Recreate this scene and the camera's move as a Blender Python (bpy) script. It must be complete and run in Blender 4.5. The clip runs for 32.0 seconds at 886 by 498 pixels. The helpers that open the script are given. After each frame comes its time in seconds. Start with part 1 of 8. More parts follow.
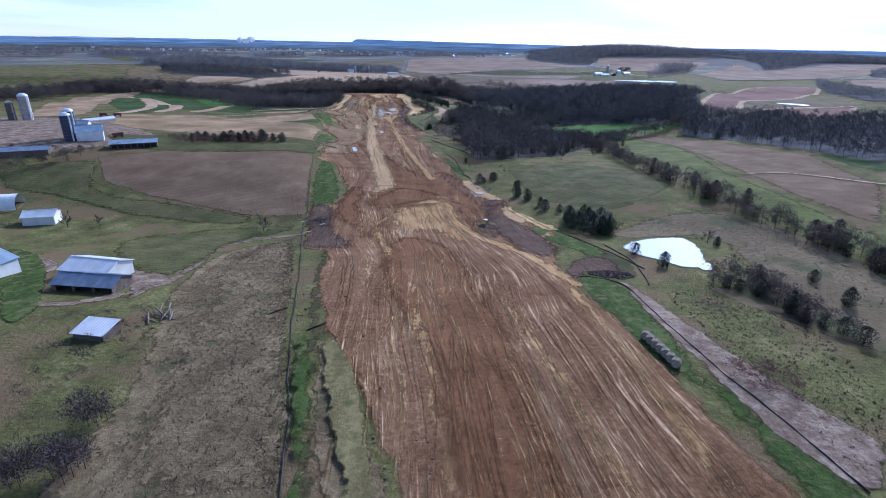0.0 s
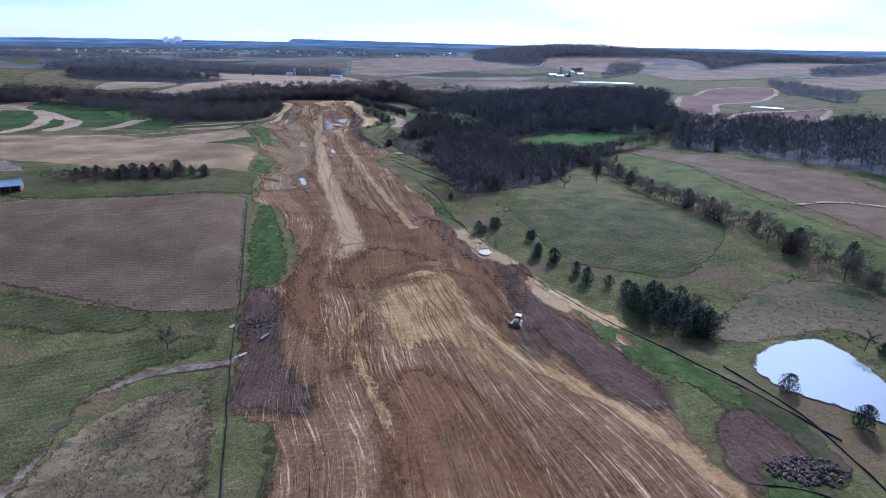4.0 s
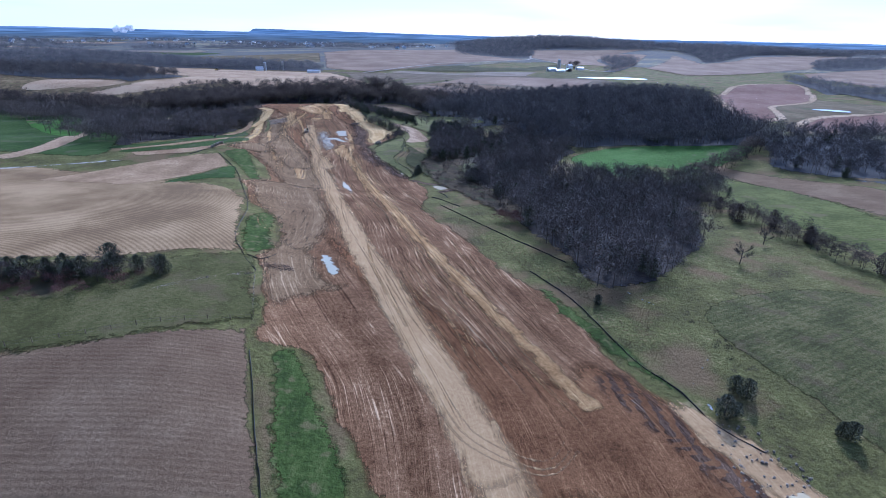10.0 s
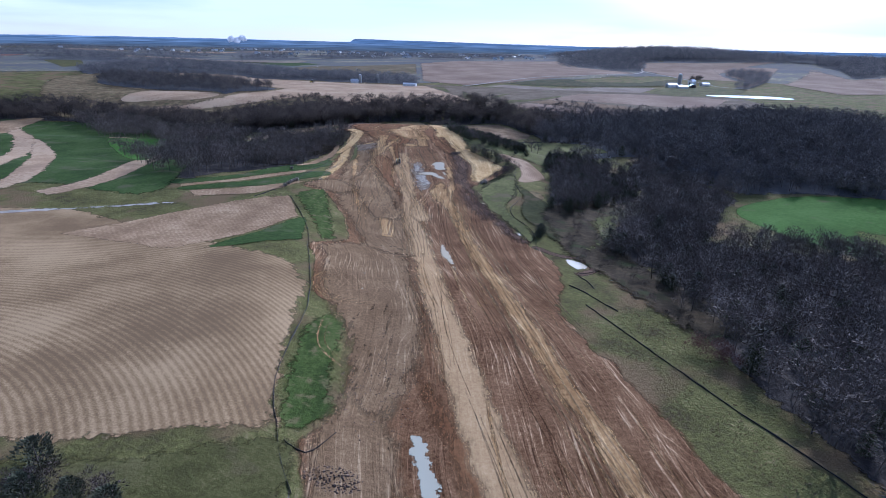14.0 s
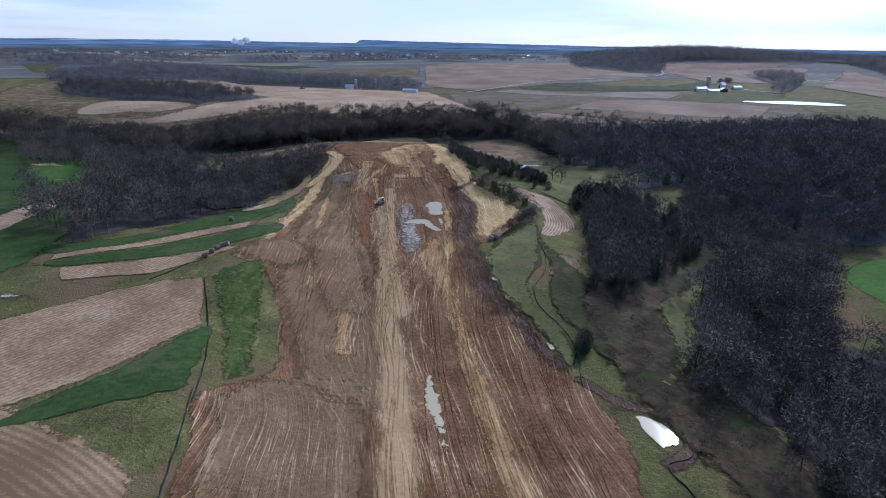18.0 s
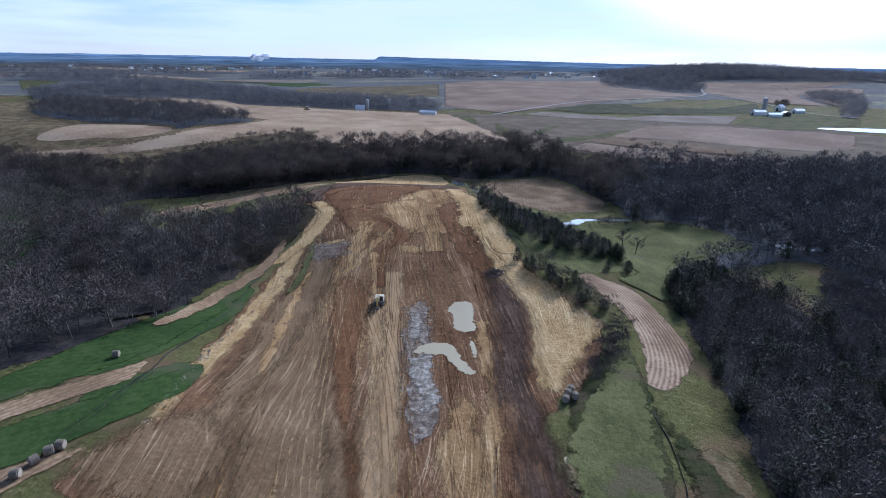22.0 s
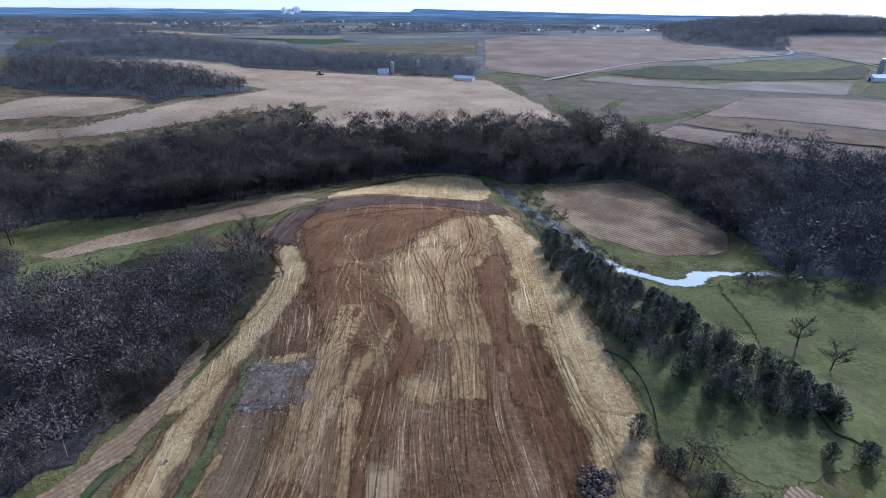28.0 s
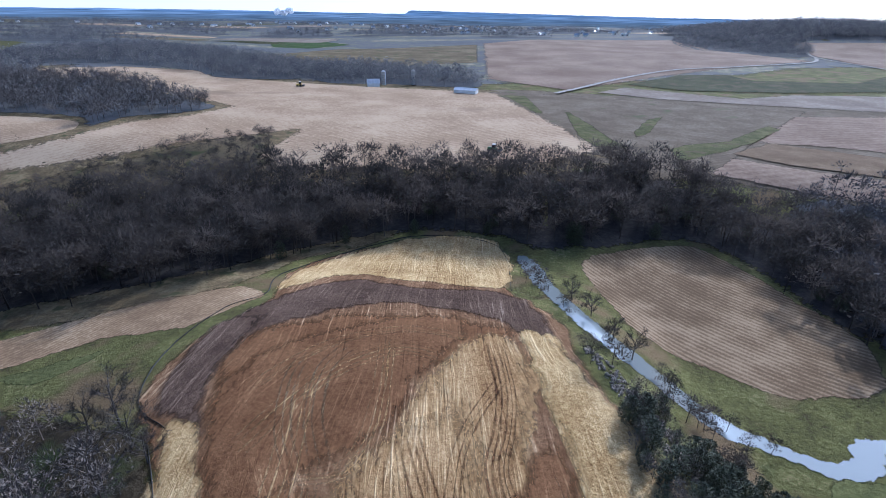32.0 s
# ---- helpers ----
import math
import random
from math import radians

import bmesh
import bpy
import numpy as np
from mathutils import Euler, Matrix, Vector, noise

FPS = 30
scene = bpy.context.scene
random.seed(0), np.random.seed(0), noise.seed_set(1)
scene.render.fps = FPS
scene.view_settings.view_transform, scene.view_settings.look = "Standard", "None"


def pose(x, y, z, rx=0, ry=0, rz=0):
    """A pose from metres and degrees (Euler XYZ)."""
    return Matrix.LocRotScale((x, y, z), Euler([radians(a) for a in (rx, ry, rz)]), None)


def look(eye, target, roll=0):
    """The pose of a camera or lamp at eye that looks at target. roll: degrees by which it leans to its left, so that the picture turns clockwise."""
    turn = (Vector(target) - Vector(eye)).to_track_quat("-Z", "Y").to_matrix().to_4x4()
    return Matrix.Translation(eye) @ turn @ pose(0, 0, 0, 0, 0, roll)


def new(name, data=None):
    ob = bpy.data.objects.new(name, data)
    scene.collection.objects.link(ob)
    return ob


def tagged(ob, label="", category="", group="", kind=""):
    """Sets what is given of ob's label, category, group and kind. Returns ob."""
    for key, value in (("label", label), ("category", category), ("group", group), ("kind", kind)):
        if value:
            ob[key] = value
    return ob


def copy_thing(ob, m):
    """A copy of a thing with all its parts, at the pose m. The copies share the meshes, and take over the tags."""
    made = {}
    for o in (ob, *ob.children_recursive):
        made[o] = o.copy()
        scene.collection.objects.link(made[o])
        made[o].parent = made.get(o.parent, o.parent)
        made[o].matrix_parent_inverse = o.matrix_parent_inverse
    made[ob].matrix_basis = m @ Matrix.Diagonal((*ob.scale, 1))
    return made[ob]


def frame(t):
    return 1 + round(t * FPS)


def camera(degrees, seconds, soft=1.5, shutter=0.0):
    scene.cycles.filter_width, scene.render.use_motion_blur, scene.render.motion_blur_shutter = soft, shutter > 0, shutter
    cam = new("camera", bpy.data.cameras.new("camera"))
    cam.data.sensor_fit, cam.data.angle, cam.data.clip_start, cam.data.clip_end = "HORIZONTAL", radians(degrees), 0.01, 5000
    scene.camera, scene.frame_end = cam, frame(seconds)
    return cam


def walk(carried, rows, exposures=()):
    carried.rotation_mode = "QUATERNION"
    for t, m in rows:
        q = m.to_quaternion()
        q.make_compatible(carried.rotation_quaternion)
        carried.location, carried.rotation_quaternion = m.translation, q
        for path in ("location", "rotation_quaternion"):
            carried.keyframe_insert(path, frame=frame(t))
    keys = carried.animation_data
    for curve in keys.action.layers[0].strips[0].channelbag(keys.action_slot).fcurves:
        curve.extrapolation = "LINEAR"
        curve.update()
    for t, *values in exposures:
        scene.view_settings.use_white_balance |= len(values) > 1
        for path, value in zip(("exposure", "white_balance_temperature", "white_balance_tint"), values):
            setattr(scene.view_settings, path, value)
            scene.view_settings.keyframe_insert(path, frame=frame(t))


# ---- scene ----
# The camera flies level, about sixty metres up, along the new road.
cam = camera(80.50, 32.0, 0.85)
PATH = [
    (0.0, 0.00, 0.00, 60.00, 68.336, -0.952, 2.113),
    (0.5, -1.98, 9.74, 59.93, 68.486, -0.606, 2.121),
    (1.0, -4.07, 18.47, 60.00, 67.977, -0.824, -1.204),
    (1.5, -4.64, 26.29, 60.14, 68.085, -0.780, -3.047),
    (2.0, -6.60, 34.41, 60.39, 68.276, -0.639, -3.187),
    (2.5, -9.92, 42.70, 60.54, 68.299, -0.654, -3.598),
    (4.5, -20.27, 76.22, 60.44, 68.509, -0.978, -4.161),
    (5.0, -27.06, 84.38, 60.29, 68.644, -1.356, -3.810),
    (5.5, -34.85, 92.30, 60.22, 68.590, -1.349, -3.907),
    (6.0, -41.25, 100.98, 60.08, 68.539, -1.386, -3.641),
    (6.5, -47.05, 109.79, 60.02, 68.338, -1.427, -3.844),
    (7.0, -50.62, 118.79, 60.01, 68.232, -1.260, -3.882),
    (7.5, -52.41, 128.03, 59.96, 68.168, -1.196, -4.629),
    (8.0, -52.56, 137.24, 59.89, 68.159, -1.158, -6.326),
    (8.5, -52.53, 145.62, 59.90, 68.262, -1.052, -7.293),
    (9.0, -51.98, 153.14, 59.85, 68.220, -0.965, -7.618),
    (9.5, -51.27, 161.20, 59.91, 68.061, -1.080, -7.629),
    (10.0, -50.19, 170.70, 59.96, 67.562, -1.128, -7.753),
    (10.5, -49.99, 183.01, 60.08, 66.869, -0.817, -7.248),
    (11.0, -51.47, 195.03, 60.22, 68.456, -1.665, -2.327),
    (11.5, -53.06, 203.03, 60.16, 68.638, -2.050, -0.017),
    (12.0, -54.28, 208.78, 60.43, 68.307, -1.464, 0.681),
    (12.5, -55.51, 215.51, 60.77, 68.155, -1.291, 1.436),
    (13.0, -56.22, 224.51, 60.93, 68.144, -1.047, 1.755),
    (13.5, -57.75, 234.28, 61.06, 68.231, -1.253, 1.759),
    (14.0, -58.65, 243.63, 61.10, 68.323, -1.165, 1.830),
    (14.5, -58.87, 252.81, 61.10, 68.406, -1.057, 1.925),
    (16.5, -57.30, 291.84, 62.04, 68.370, -0.869, 2.431),
    (17.0, -56.81, 301.81, 62.04, 68.366, -0.886, 2.549),
    (17.5, -56.23, 311.61, 61.94, 68.351, -0.869, 2.634),
    (18.0, -56.47, 321.33, 61.90, 68.346, -0.776, 2.605),
    (18.5, -56.96, 331.38, 61.90, 68.338, -0.727, 2.692),
    (19.0, -57.40, 341.27, 61.86, 68.323, -0.726, 2.720),
    (19.5, -58.43, 351.38, 61.87, 68.307, -0.780, 2.621),
    (20.0, -59.16, 361.28, 61.89, 68.262, -0.778, 2.637),
    (20.5, -59.97, 371.40, 61.88, 68.220, -0.747, 2.659),
    (21.0, -60.63, 381.48, 61.68, 68.330, -0.778, 2.869),
    (21.5, -63.07, 394.50, 61.45, 68.463, -0.859, 3.518),
    (22.0, -65.17, 408.41, 61.05, 69.934, -0.986, 4.542),
    (22.5, -65.03, 418.40, 60.63, 70.299, -0.593, 4.471),
    (23.0, -66.51, 428.97, 60.43, 66.646, -0.837, 4.527),
    (23.5, -66.31, 437.45, 59.75, 64.877, -0.911, 3.326),
    (24.0, -65.74, 446.50, 59.10, 64.831, -1.102, 2.815),
    (24.5, -68.49, 459.21, 59.59, 64.942, -0.921, 5.648),
    (25.0, -70.24, 468.95, 60.35, 65.493, -1.276, 8.410),
    (25.5, -72.87, 475.16, 61.04, 64.960, -1.976, 8.673),
    (27.5, -73.37, 494.82, 61.12, 65.366, -0.603, 8.630),
    (28.0, -75.12, 503.03, 61.09, 65.399, -0.637, 8.334),
    (28.5, -76.94, 511.63, 61.12, 65.430, -0.717, 8.104),
    (29.0, -78.71, 520.19, 61.12, 65.480, -0.737, 8.007),
    (29.5, -80.50, 528.68, 61.11, 65.507, -0.735, 7.875),
    (30.0, -81.89, 536.86, 61.10, 65.469, -0.776, 7.796),
    (30.5, -83.70, 544.86, 61.05, 65.573, -0.858, 7.639),
    (31.0, -85.30, 552.98, 61.05, 65.600, -1.090, 7.540),
    (31.5, -86.01, 561.49, 61.16, 65.538, -1.005, 7.612),
    (32.0, -87.31, 570.58, 61.52, 65.553, -0.867, 7.916),
]
EXPOSURES = [(0.0, 0.16, 4620, 20), (6.0, 0.12, 4500, 19), (10.0, 0.25, 4450, 19), (13.5, 0.08, 4640, 20), (18.0, -0.17, 4830, 18), (22.0, -0.10, 4770, 16), (28.0, 0.14, 4640, 14), (32.0, 0.34, 4730, 15)]
walk(cam, [(t, pose(x, y, z, rx, ry, rz)) for t, x, y, z, rx, ry, rz in PATH], EXPOSURES)

# ---- sky and sun: low autumn sun ahead and to the right, thin bright cloud ----
from mathutils import geometry

SUN_HEIGHT, SUN_WAY, CLOUD, GLOW = 29.0, 27.0, 9.6, 45.0
world = bpy.data.worlds.new("world")
scene.world = world
world.use_nodes = True
wn, wl = world.node_tree.nodes, world.node_tree.links
wn.clear()
w_out, w_back, w_sky = wn.new("ShaderNodeOutputWorld"), wn.new("ShaderNodeBackground"), wn.new("ShaderNodeTexSky")
w_sky.sky_type, w_sky.sun_disc = "NISHITA", False
w_sky.sun_elevation, w_sky.sun_rotation = radians(SUN_HEIGHT), radians(SUN_WAY)
w_sky.air_density, w_sky.dust_density, w_sky.ozone_density = 1.0, 0.1, 2.0
w_at, w_map, w_sep = wn.new("ShaderNodeTexCoord"), wn.new("ShaderNodeMapping"), wn.new("ShaderNodeSeparateXYZ")
w_map.inputs["Scale"].default_value = (1.3, 1.3, 11.0)
w_noise, w_ramp, w_mix = wn.new("ShaderNodeTexNoise"), wn.new("ShaderNodeValToRGB"), wn.new("ShaderNodeMix")
w_noise.inputs["Scale"].default_value, w_noise.inputs["Detail"].default_value, w_noise.inputs["Roughness"].default_value = 1.6, 6.0, 0.55
w_ramp.color_ramp.elements[0].position, w_ramp.color_ramp.elements[1].position = 0.40, 0.56
w_ramp.color_ramp.elements[0].color, w_ramp.color_ramp.elements[1].color = (0.32, 0.32, 0.32, 1), (0.95, 0.95, 0.95, 1)
w_mix.data_type = "RGBA"
w_mix.inputs[7].default_value = (CLOUD, CLOUD * 1.02, CLOUD * 1.05, 1)
w_low, w_part = wn.new("ShaderNodeMapRange"), wn.new("ShaderNodeMath")
w_low.interpolation_type = "SMOOTHSTEP"
w_low.inputs["From Min"].default_value, w_low.inputs["From Max"].default_value = 0.10, 0.34
w_low.inputs["To Min"].default_value, w_low.inputs["To Max"].default_value = 1.0, 0.12
w_part.operation = "MULTIPLY"
wl.new(w_at.outputs["Generated"], w_map.inputs["Vector"])
wl.new(w_at.outputs["Generated"], w_sep.inputs[0])
wl.new(w_sep.outputs["Z"], w_low.inputs["Value"])
wl.new(w_map.outputs["Vector"], w_noise.inputs["Vector"])
wl.new(w_noise.outputs["Fac"], w_ramp.inputs["Fac"])
wl.new(w_ramp.outputs["Color"], w_part.inputs[0])
wl.new(w_low.outputs["Result"], w_part.inputs[1])
wl.new(w_part.outputs[0], w_mix.inputs[0])
wl.new(w_sky.outputs["Color"], w_mix.inputs[6])
# thin cloud glows round the sun
sun_dir = Vector((math.sin(radians(SUN_WAY)) * math.cos(radians(SUN_HEIGHT)), math.cos(radians(SUN_WAY)) * math.cos(radians(SUN_HEIGHT)), math.sin(radians(SUN_HEIGHT))))
w_dot, w_glow, w_add = wn.new("ShaderNodeVectorMath"), wn.new("ShaderNodeMapRange"), wn.new("ShaderNodeMix")
w_dot.operation = "DOT_PRODUCT"
w_dot.inputs[1].default_value = sun_dir
w_glow.interpolation_type = "SMOOTHERSTEP"
w_glow.inputs["From Min"].default_value, w_glow.inputs["From Max"].default_value = 0.86, 1.0
w_glow.inputs["To Min"].default_value, w_glow.inputs["To Max"].default_value = 0.0, 1.0
w_add.data_type, w_add.blend_type = "RGBA", "ADD"
w_add.inputs[7].default_value = (GLOW, GLOW, GLOW * 0.98, 1)
wl.new(w_at.outputs["Generated"], w_dot.inputs[0])
wl.new(w_dot.outputs["Value"], w_glow.inputs["Value"])
wl.new(w_glow.outputs["Result"], w_add.inputs[0])
wl.new(w_mix.outputs[2], w_add.inputs[6])
wl.new(w_add.outputs[2], w_back.inputs["Color"])
w_back.inputs["Strength"].default_value = 0.10
wl.new(w_back.outputs["Background"], w_out.inputs["Surface"])
lamp = bpy.data.lights.new("sun", "SUN")
lamp.energy, lamp.angle, lamp.color = 4.4, radians(0.9), (1.0, 0.87, 0.69)
sun = new("sun", lamp)
sun.matrix_world = look(sun_dir * 900, (0, 0, 0))


# ---- materials ----
def earth(name, tones, size, stretch=(1, 1, 1), turn=0.0, rough=0.95, bump=0.3, fine=2.2, rows=None, track=False, spots=None, low=0.35, high=0.68, edge=True, lined=1.0):
    """A ground surface: broad patches and fine grain between a few tones, with rows or wheel marks where asked."""
    mat = bpy.data.materials.new(name)
    mat.use_nodes = True
    n, l = mat.node_tree.nodes, mat.node_tree.links
    bsdf = n["Principled BSDF"]
    bsdf.inputs["Roughness"].default_value = rough
    bsdf.inputs["Specular IOR Level"].default_value = 0.15 if rough < 0.5 else 0.03
    at, mp = n.new("ShaderNodeTexCoord"), n.new("ShaderNodeMapping")
    mp.inputs["Scale"].default_value, mp.inputs["Rotation"].default_value = stretch, (0, 0, radians(turn))
    if track:
        uv = n.new("ShaderNodeUVMap")
        uv.uv_map = "track"
        l.new(uv.outputs["UV"], mp.inputs["Vector"])
    else:
        l.new(at.outputs["Object"], mp.inputs["Vector"])
    big, small = n.new("ShaderNodeTexNoise"), n.new("ShaderNodeTexNoise")
    big.inputs["Scale"].default_value, big.inputs["Detail"].default_value, big.inputs["Roughness"].default_value = 1.0 / size, 9.0, 0.62
    small.inputs["Scale"].default_value, small.inputs["Detail"].default_value, small.inputs["Roughness"].default_value = fine * 0.75, 6.0, 0.74
    l.new(mp.outputs["Vector"], big.inputs["Vector"])
    if track:
        # machine passes: long lines that wander, in two directions, strong in some places and lost in others
        def calc(kind, a, b, c=None):
            node = n.new("ShaderNodeMath")
            node.operation = kind
            for slot, s in zip(node.inputs, (a, b, c)):
                if isinstance(s, (int, float)):
                    slot.default_value = s
                elif s is not None:
                    l.new(s, slot)
            return node.outputs[0]

        def grain(vector, scale, detail, roughness=0.6):
            node = n.new("ShaderNodeTexNoise")
            node.inputs["Scale"].default_value, node.inputs["Detail"].default_value, node.inputs["Roughness"].default_value = scale, detail, roughness
            l.new(vector, node.inputs["Vector"])
            return node.outputs["Fac"]

        ground_at = at.outputs["Object"]
        sway = n.new("ShaderNodeCombineXYZ")
        l.new(calc("MULTIPLY", calc("SUBTRACT", grain(ground_at, 0.009, 1.5), 0.5), 36.0), sway.inputs[0])
        bent = n.new("ShaderNodeVectorMath")
        l.new(uv.outputs["UV"], bent.inputs[0])
        l.new(sway.outputs[0], bent.inputs[1])
        def streak(wide, long, angle, detail=2.0):
            """Noise drawn out along the way that machines drove."""
            lm = n.new("ShaderNodeMapping")
            lm.vector_type = "TEXTURE"
            lm.inputs["Rotation"].default_value, lm.inputs["Scale"].default_value = (0, 0, radians(angle)), (1 / wide, 1 / long, 1)
            l.new(bent.outputs[0], lm.inputs["Vector"])
            return grain(lm.outputs["Vector"], 1.0, detail, 0.6)

        def clip(value, a, b):
            node = n.new("ShaderNodeMapRange")
            node.inputs["From Min"].default_value, node.inputs["From Max"].default_value = a, b
            l.new(value, node.inputs["Value"])
            return node.outputs["Result"]

        where, other = clip(grain(ground_at, 0.045, 4.0), 0.40, 0.62), clip(grain(ground_at, 0.06, 4.0), 0.52, 0.62)
        broad = calc("SUBTRACT", streak(0.16, 0.006, 0.0, 3.0), 0.5)
        pale = clip(streak(1.5, 0.040, 2.0, 3.0), 0.55, 0.68)
        fine_pale = clip(streak(3.2, 0.055, -3.0), 0.55, 0.69)
        dark = clip(streak(1.9, 0.022, 0.5, 3.0), 0.57, 0.76)
        cross = calc("ADD", clip(streak(1.6, 0.05, 21.0), 0.56, 0.74), clip(streak(1.4, 0.045, -15.0), 0.58, 0.74))
        marks = calc("MULTIPLY_ADD", fine_pale, 0.50, calc("MULTIPLY", pale, 0.60))
        marks = calc("SUBTRACT", calc("MULTIPLY", marks, calc("MULTIPLY_ADD", where, 0.85, 0.15)), calc("MULTIPLY", dark, 0.42))
        passes = calc("MULTIPLY_ADD", calc("MULTIPLY", cross, other), 0.38, calc("MULTIPLY_ADD", broad, 0.85, marks))
        clods = calc("SUBTRACT", grain(ground_at, 1.3, 6.0, 0.82), 0.5)
        blots = calc("SUBTRACT", grain(ground_at, 0.11, 8.0, 0.66), 0.5)
        track_value = calc("ADD", calc("MULTIPLY_ADD", passes, lined, 0.40), calc("MULTIPLY_ADD", clods, 1.5, calc("MULTIPLY", blots, 0.8)))
        sm2 = n.new("ShaderNodeMapping")
        sm2.inputs["Scale"].default_value = (1.0, 0.2, 1)
        l.new(bent.outputs[0], sm2.inputs["Vector"])
    else:
        l.new(at.outputs["Object"], small.inputs["Vector"])
    mixv = n.new("ShaderNodeMath")
    mixv.operation = "MULTIPLY_ADD"
    mixv.inputs[1].default_value = 0.92
    l.new(small.outputs["Fac"], mixv.inputs[0])
    sub = n.new("ShaderNodeMath")
    sub.operation, sub.inputs[1].default_value = "SUBTRACT", 0.46
    l.new(big.outputs["Fac"], sub.inputs[0])
    l.new(sub.outputs[0], mixv.inputs[2])
    value = track_value if track else mixv.outputs[0]
    if rows:
        gap, depth, angle, bend, *hub = rows
        rm, wv = n.new("ShaderNodeMapping"), n.new("ShaderNodeTexWave")
        rm.inputs["Rotation"].default_value = (0, 0, radians(angle))
        l.new(uv.outputs["UV"] if track else at.outputs["Object"], rm.inputs["Vector"])
        wv.wave_type, wv.bands_direction = "BANDS", "X"
        if hub:
            rm.inputs["Location"].default_value, rm.inputs["Rotation"].default_value = (-hub[0], -hub[1], 0), (0, 0, 0)
            wv.wave_type, wv.rings_direction = "RINGS", "Z"
        wv.inputs["Scale"].default_value = 0.314 / gap
        wv.inputs["Distortion"].default_value, wv.inputs["Detail"].default_value, wv.inputs["Detail Scale"].default_value = bend, 2.0, 0.25 * gap / 6
        l.new(rm.outputs["Vector"], wv.inputs["Vector"])
        ra = n.new("ShaderNodeMath")
        ra.operation, ra.inputs[1].default_value = "MULTIPLY_ADD", depth
        l.new(wv.outputs["Fac"], ra.inputs[0])
        off = n.new("ShaderNodeMath")
        off.operation, off.inputs[1].default_value = "SUBTRACT", depth / 2
        l.new(value, off.inputs[0])
        l.new(off.outputs[0], ra.inputs[2])
        plough, value = (value if hub else ra.outputs[0]), ra.outputs[0]
    else:
        plough = value
    ramp = n.new("ShaderNodeValToRGB")
    l.new(value, ramp.inputs["Fac"])
    els = ramp.color_ramp.elements
    while len(els) < len(tones):
        els.new(0.5)
    for i, c in enumerate(tones):
        els[i].position = low + (high - low) * i / (len(tones) - 1)
        els[i].color = (*c, 1)
    colour = ramp.outputs["Color"]
    if spots:
        tone, scale, cut = spots
        sn, sr, sm = n.new("ShaderNodeTexNoise"), n.new("ShaderNodeValToRGB"), n.new("ShaderNodeMix")
        sn.inputs["Scale"].default_value, sn.inputs["Detail"].default_value = 1.0 / scale, 6.0
        l.new(mp.outputs["Vector"] if track else at.outputs["Object"], sn.inputs["Vector"])
        sr.color_ramp.elements[0].position, sr.color_ramp.elements[1].position = cut, cut + 0.1
        l.new(sn.outputs["Fac"], sr.inputs["Fac"])
        sm.data_type = "RGBA"
        l.new(sr.outputs["Color"], sm.inputs[0])
        l.new(colour, sm.inputs[6])
        sm.inputs[7].default_value = (*tone, 1)
        colour = sm.outputs[2]
    l.new(colour, bsdf.inputs["Base Color"])
    bp = n.new("ShaderNodeBump")
    bp.inputs["Strength"].default_value, bp.inputs["Distance"].default_value = bump, 0.4 if track else 0.6
    l.new(plough, bp.inputs["Height"])
    l.new(bp.outputs["Normal"], bsdf.inputs["Normal"])
    if edge:
        # worn, broken margins
        rim, en, e1, e2 = n.new("ShaderNodeAttribute"), n.new("ShaderNodeTexNoise"), n.new("ShaderNodeMath"), n.new("ShaderNodeMapRange")
        rim.attribute_name = "rim"
        en.inputs["Scale"].default_value, en.inputs["Detail"].default_value, en.inputs["Roughness"].default_value = (0.9 if track else 0.45), 6.0, 0.7
        l.new(sm2.outputs["Vector"] if track else at.outputs["Object"], en.inputs["Vector"])
        e1.operation, e1.inputs[1].default_value = "MULTIPLY_ADD", 1.5
        l.new(en.outputs["Fac"], e1.inputs[0])
        l.new(rim.outputs["Fac"], e1.inputs[2])
        e2.inputs["From Min"].default_value, e2.inputs["From Max"].default_value = (0.70, 1.35) if track else (0.88, 1.14)
        l.new(e1.outputs[0], e2.inputs["Value"])
        l.new(e2.outputs["Result"], bsdf.inputs["Alpha"])
    return mat


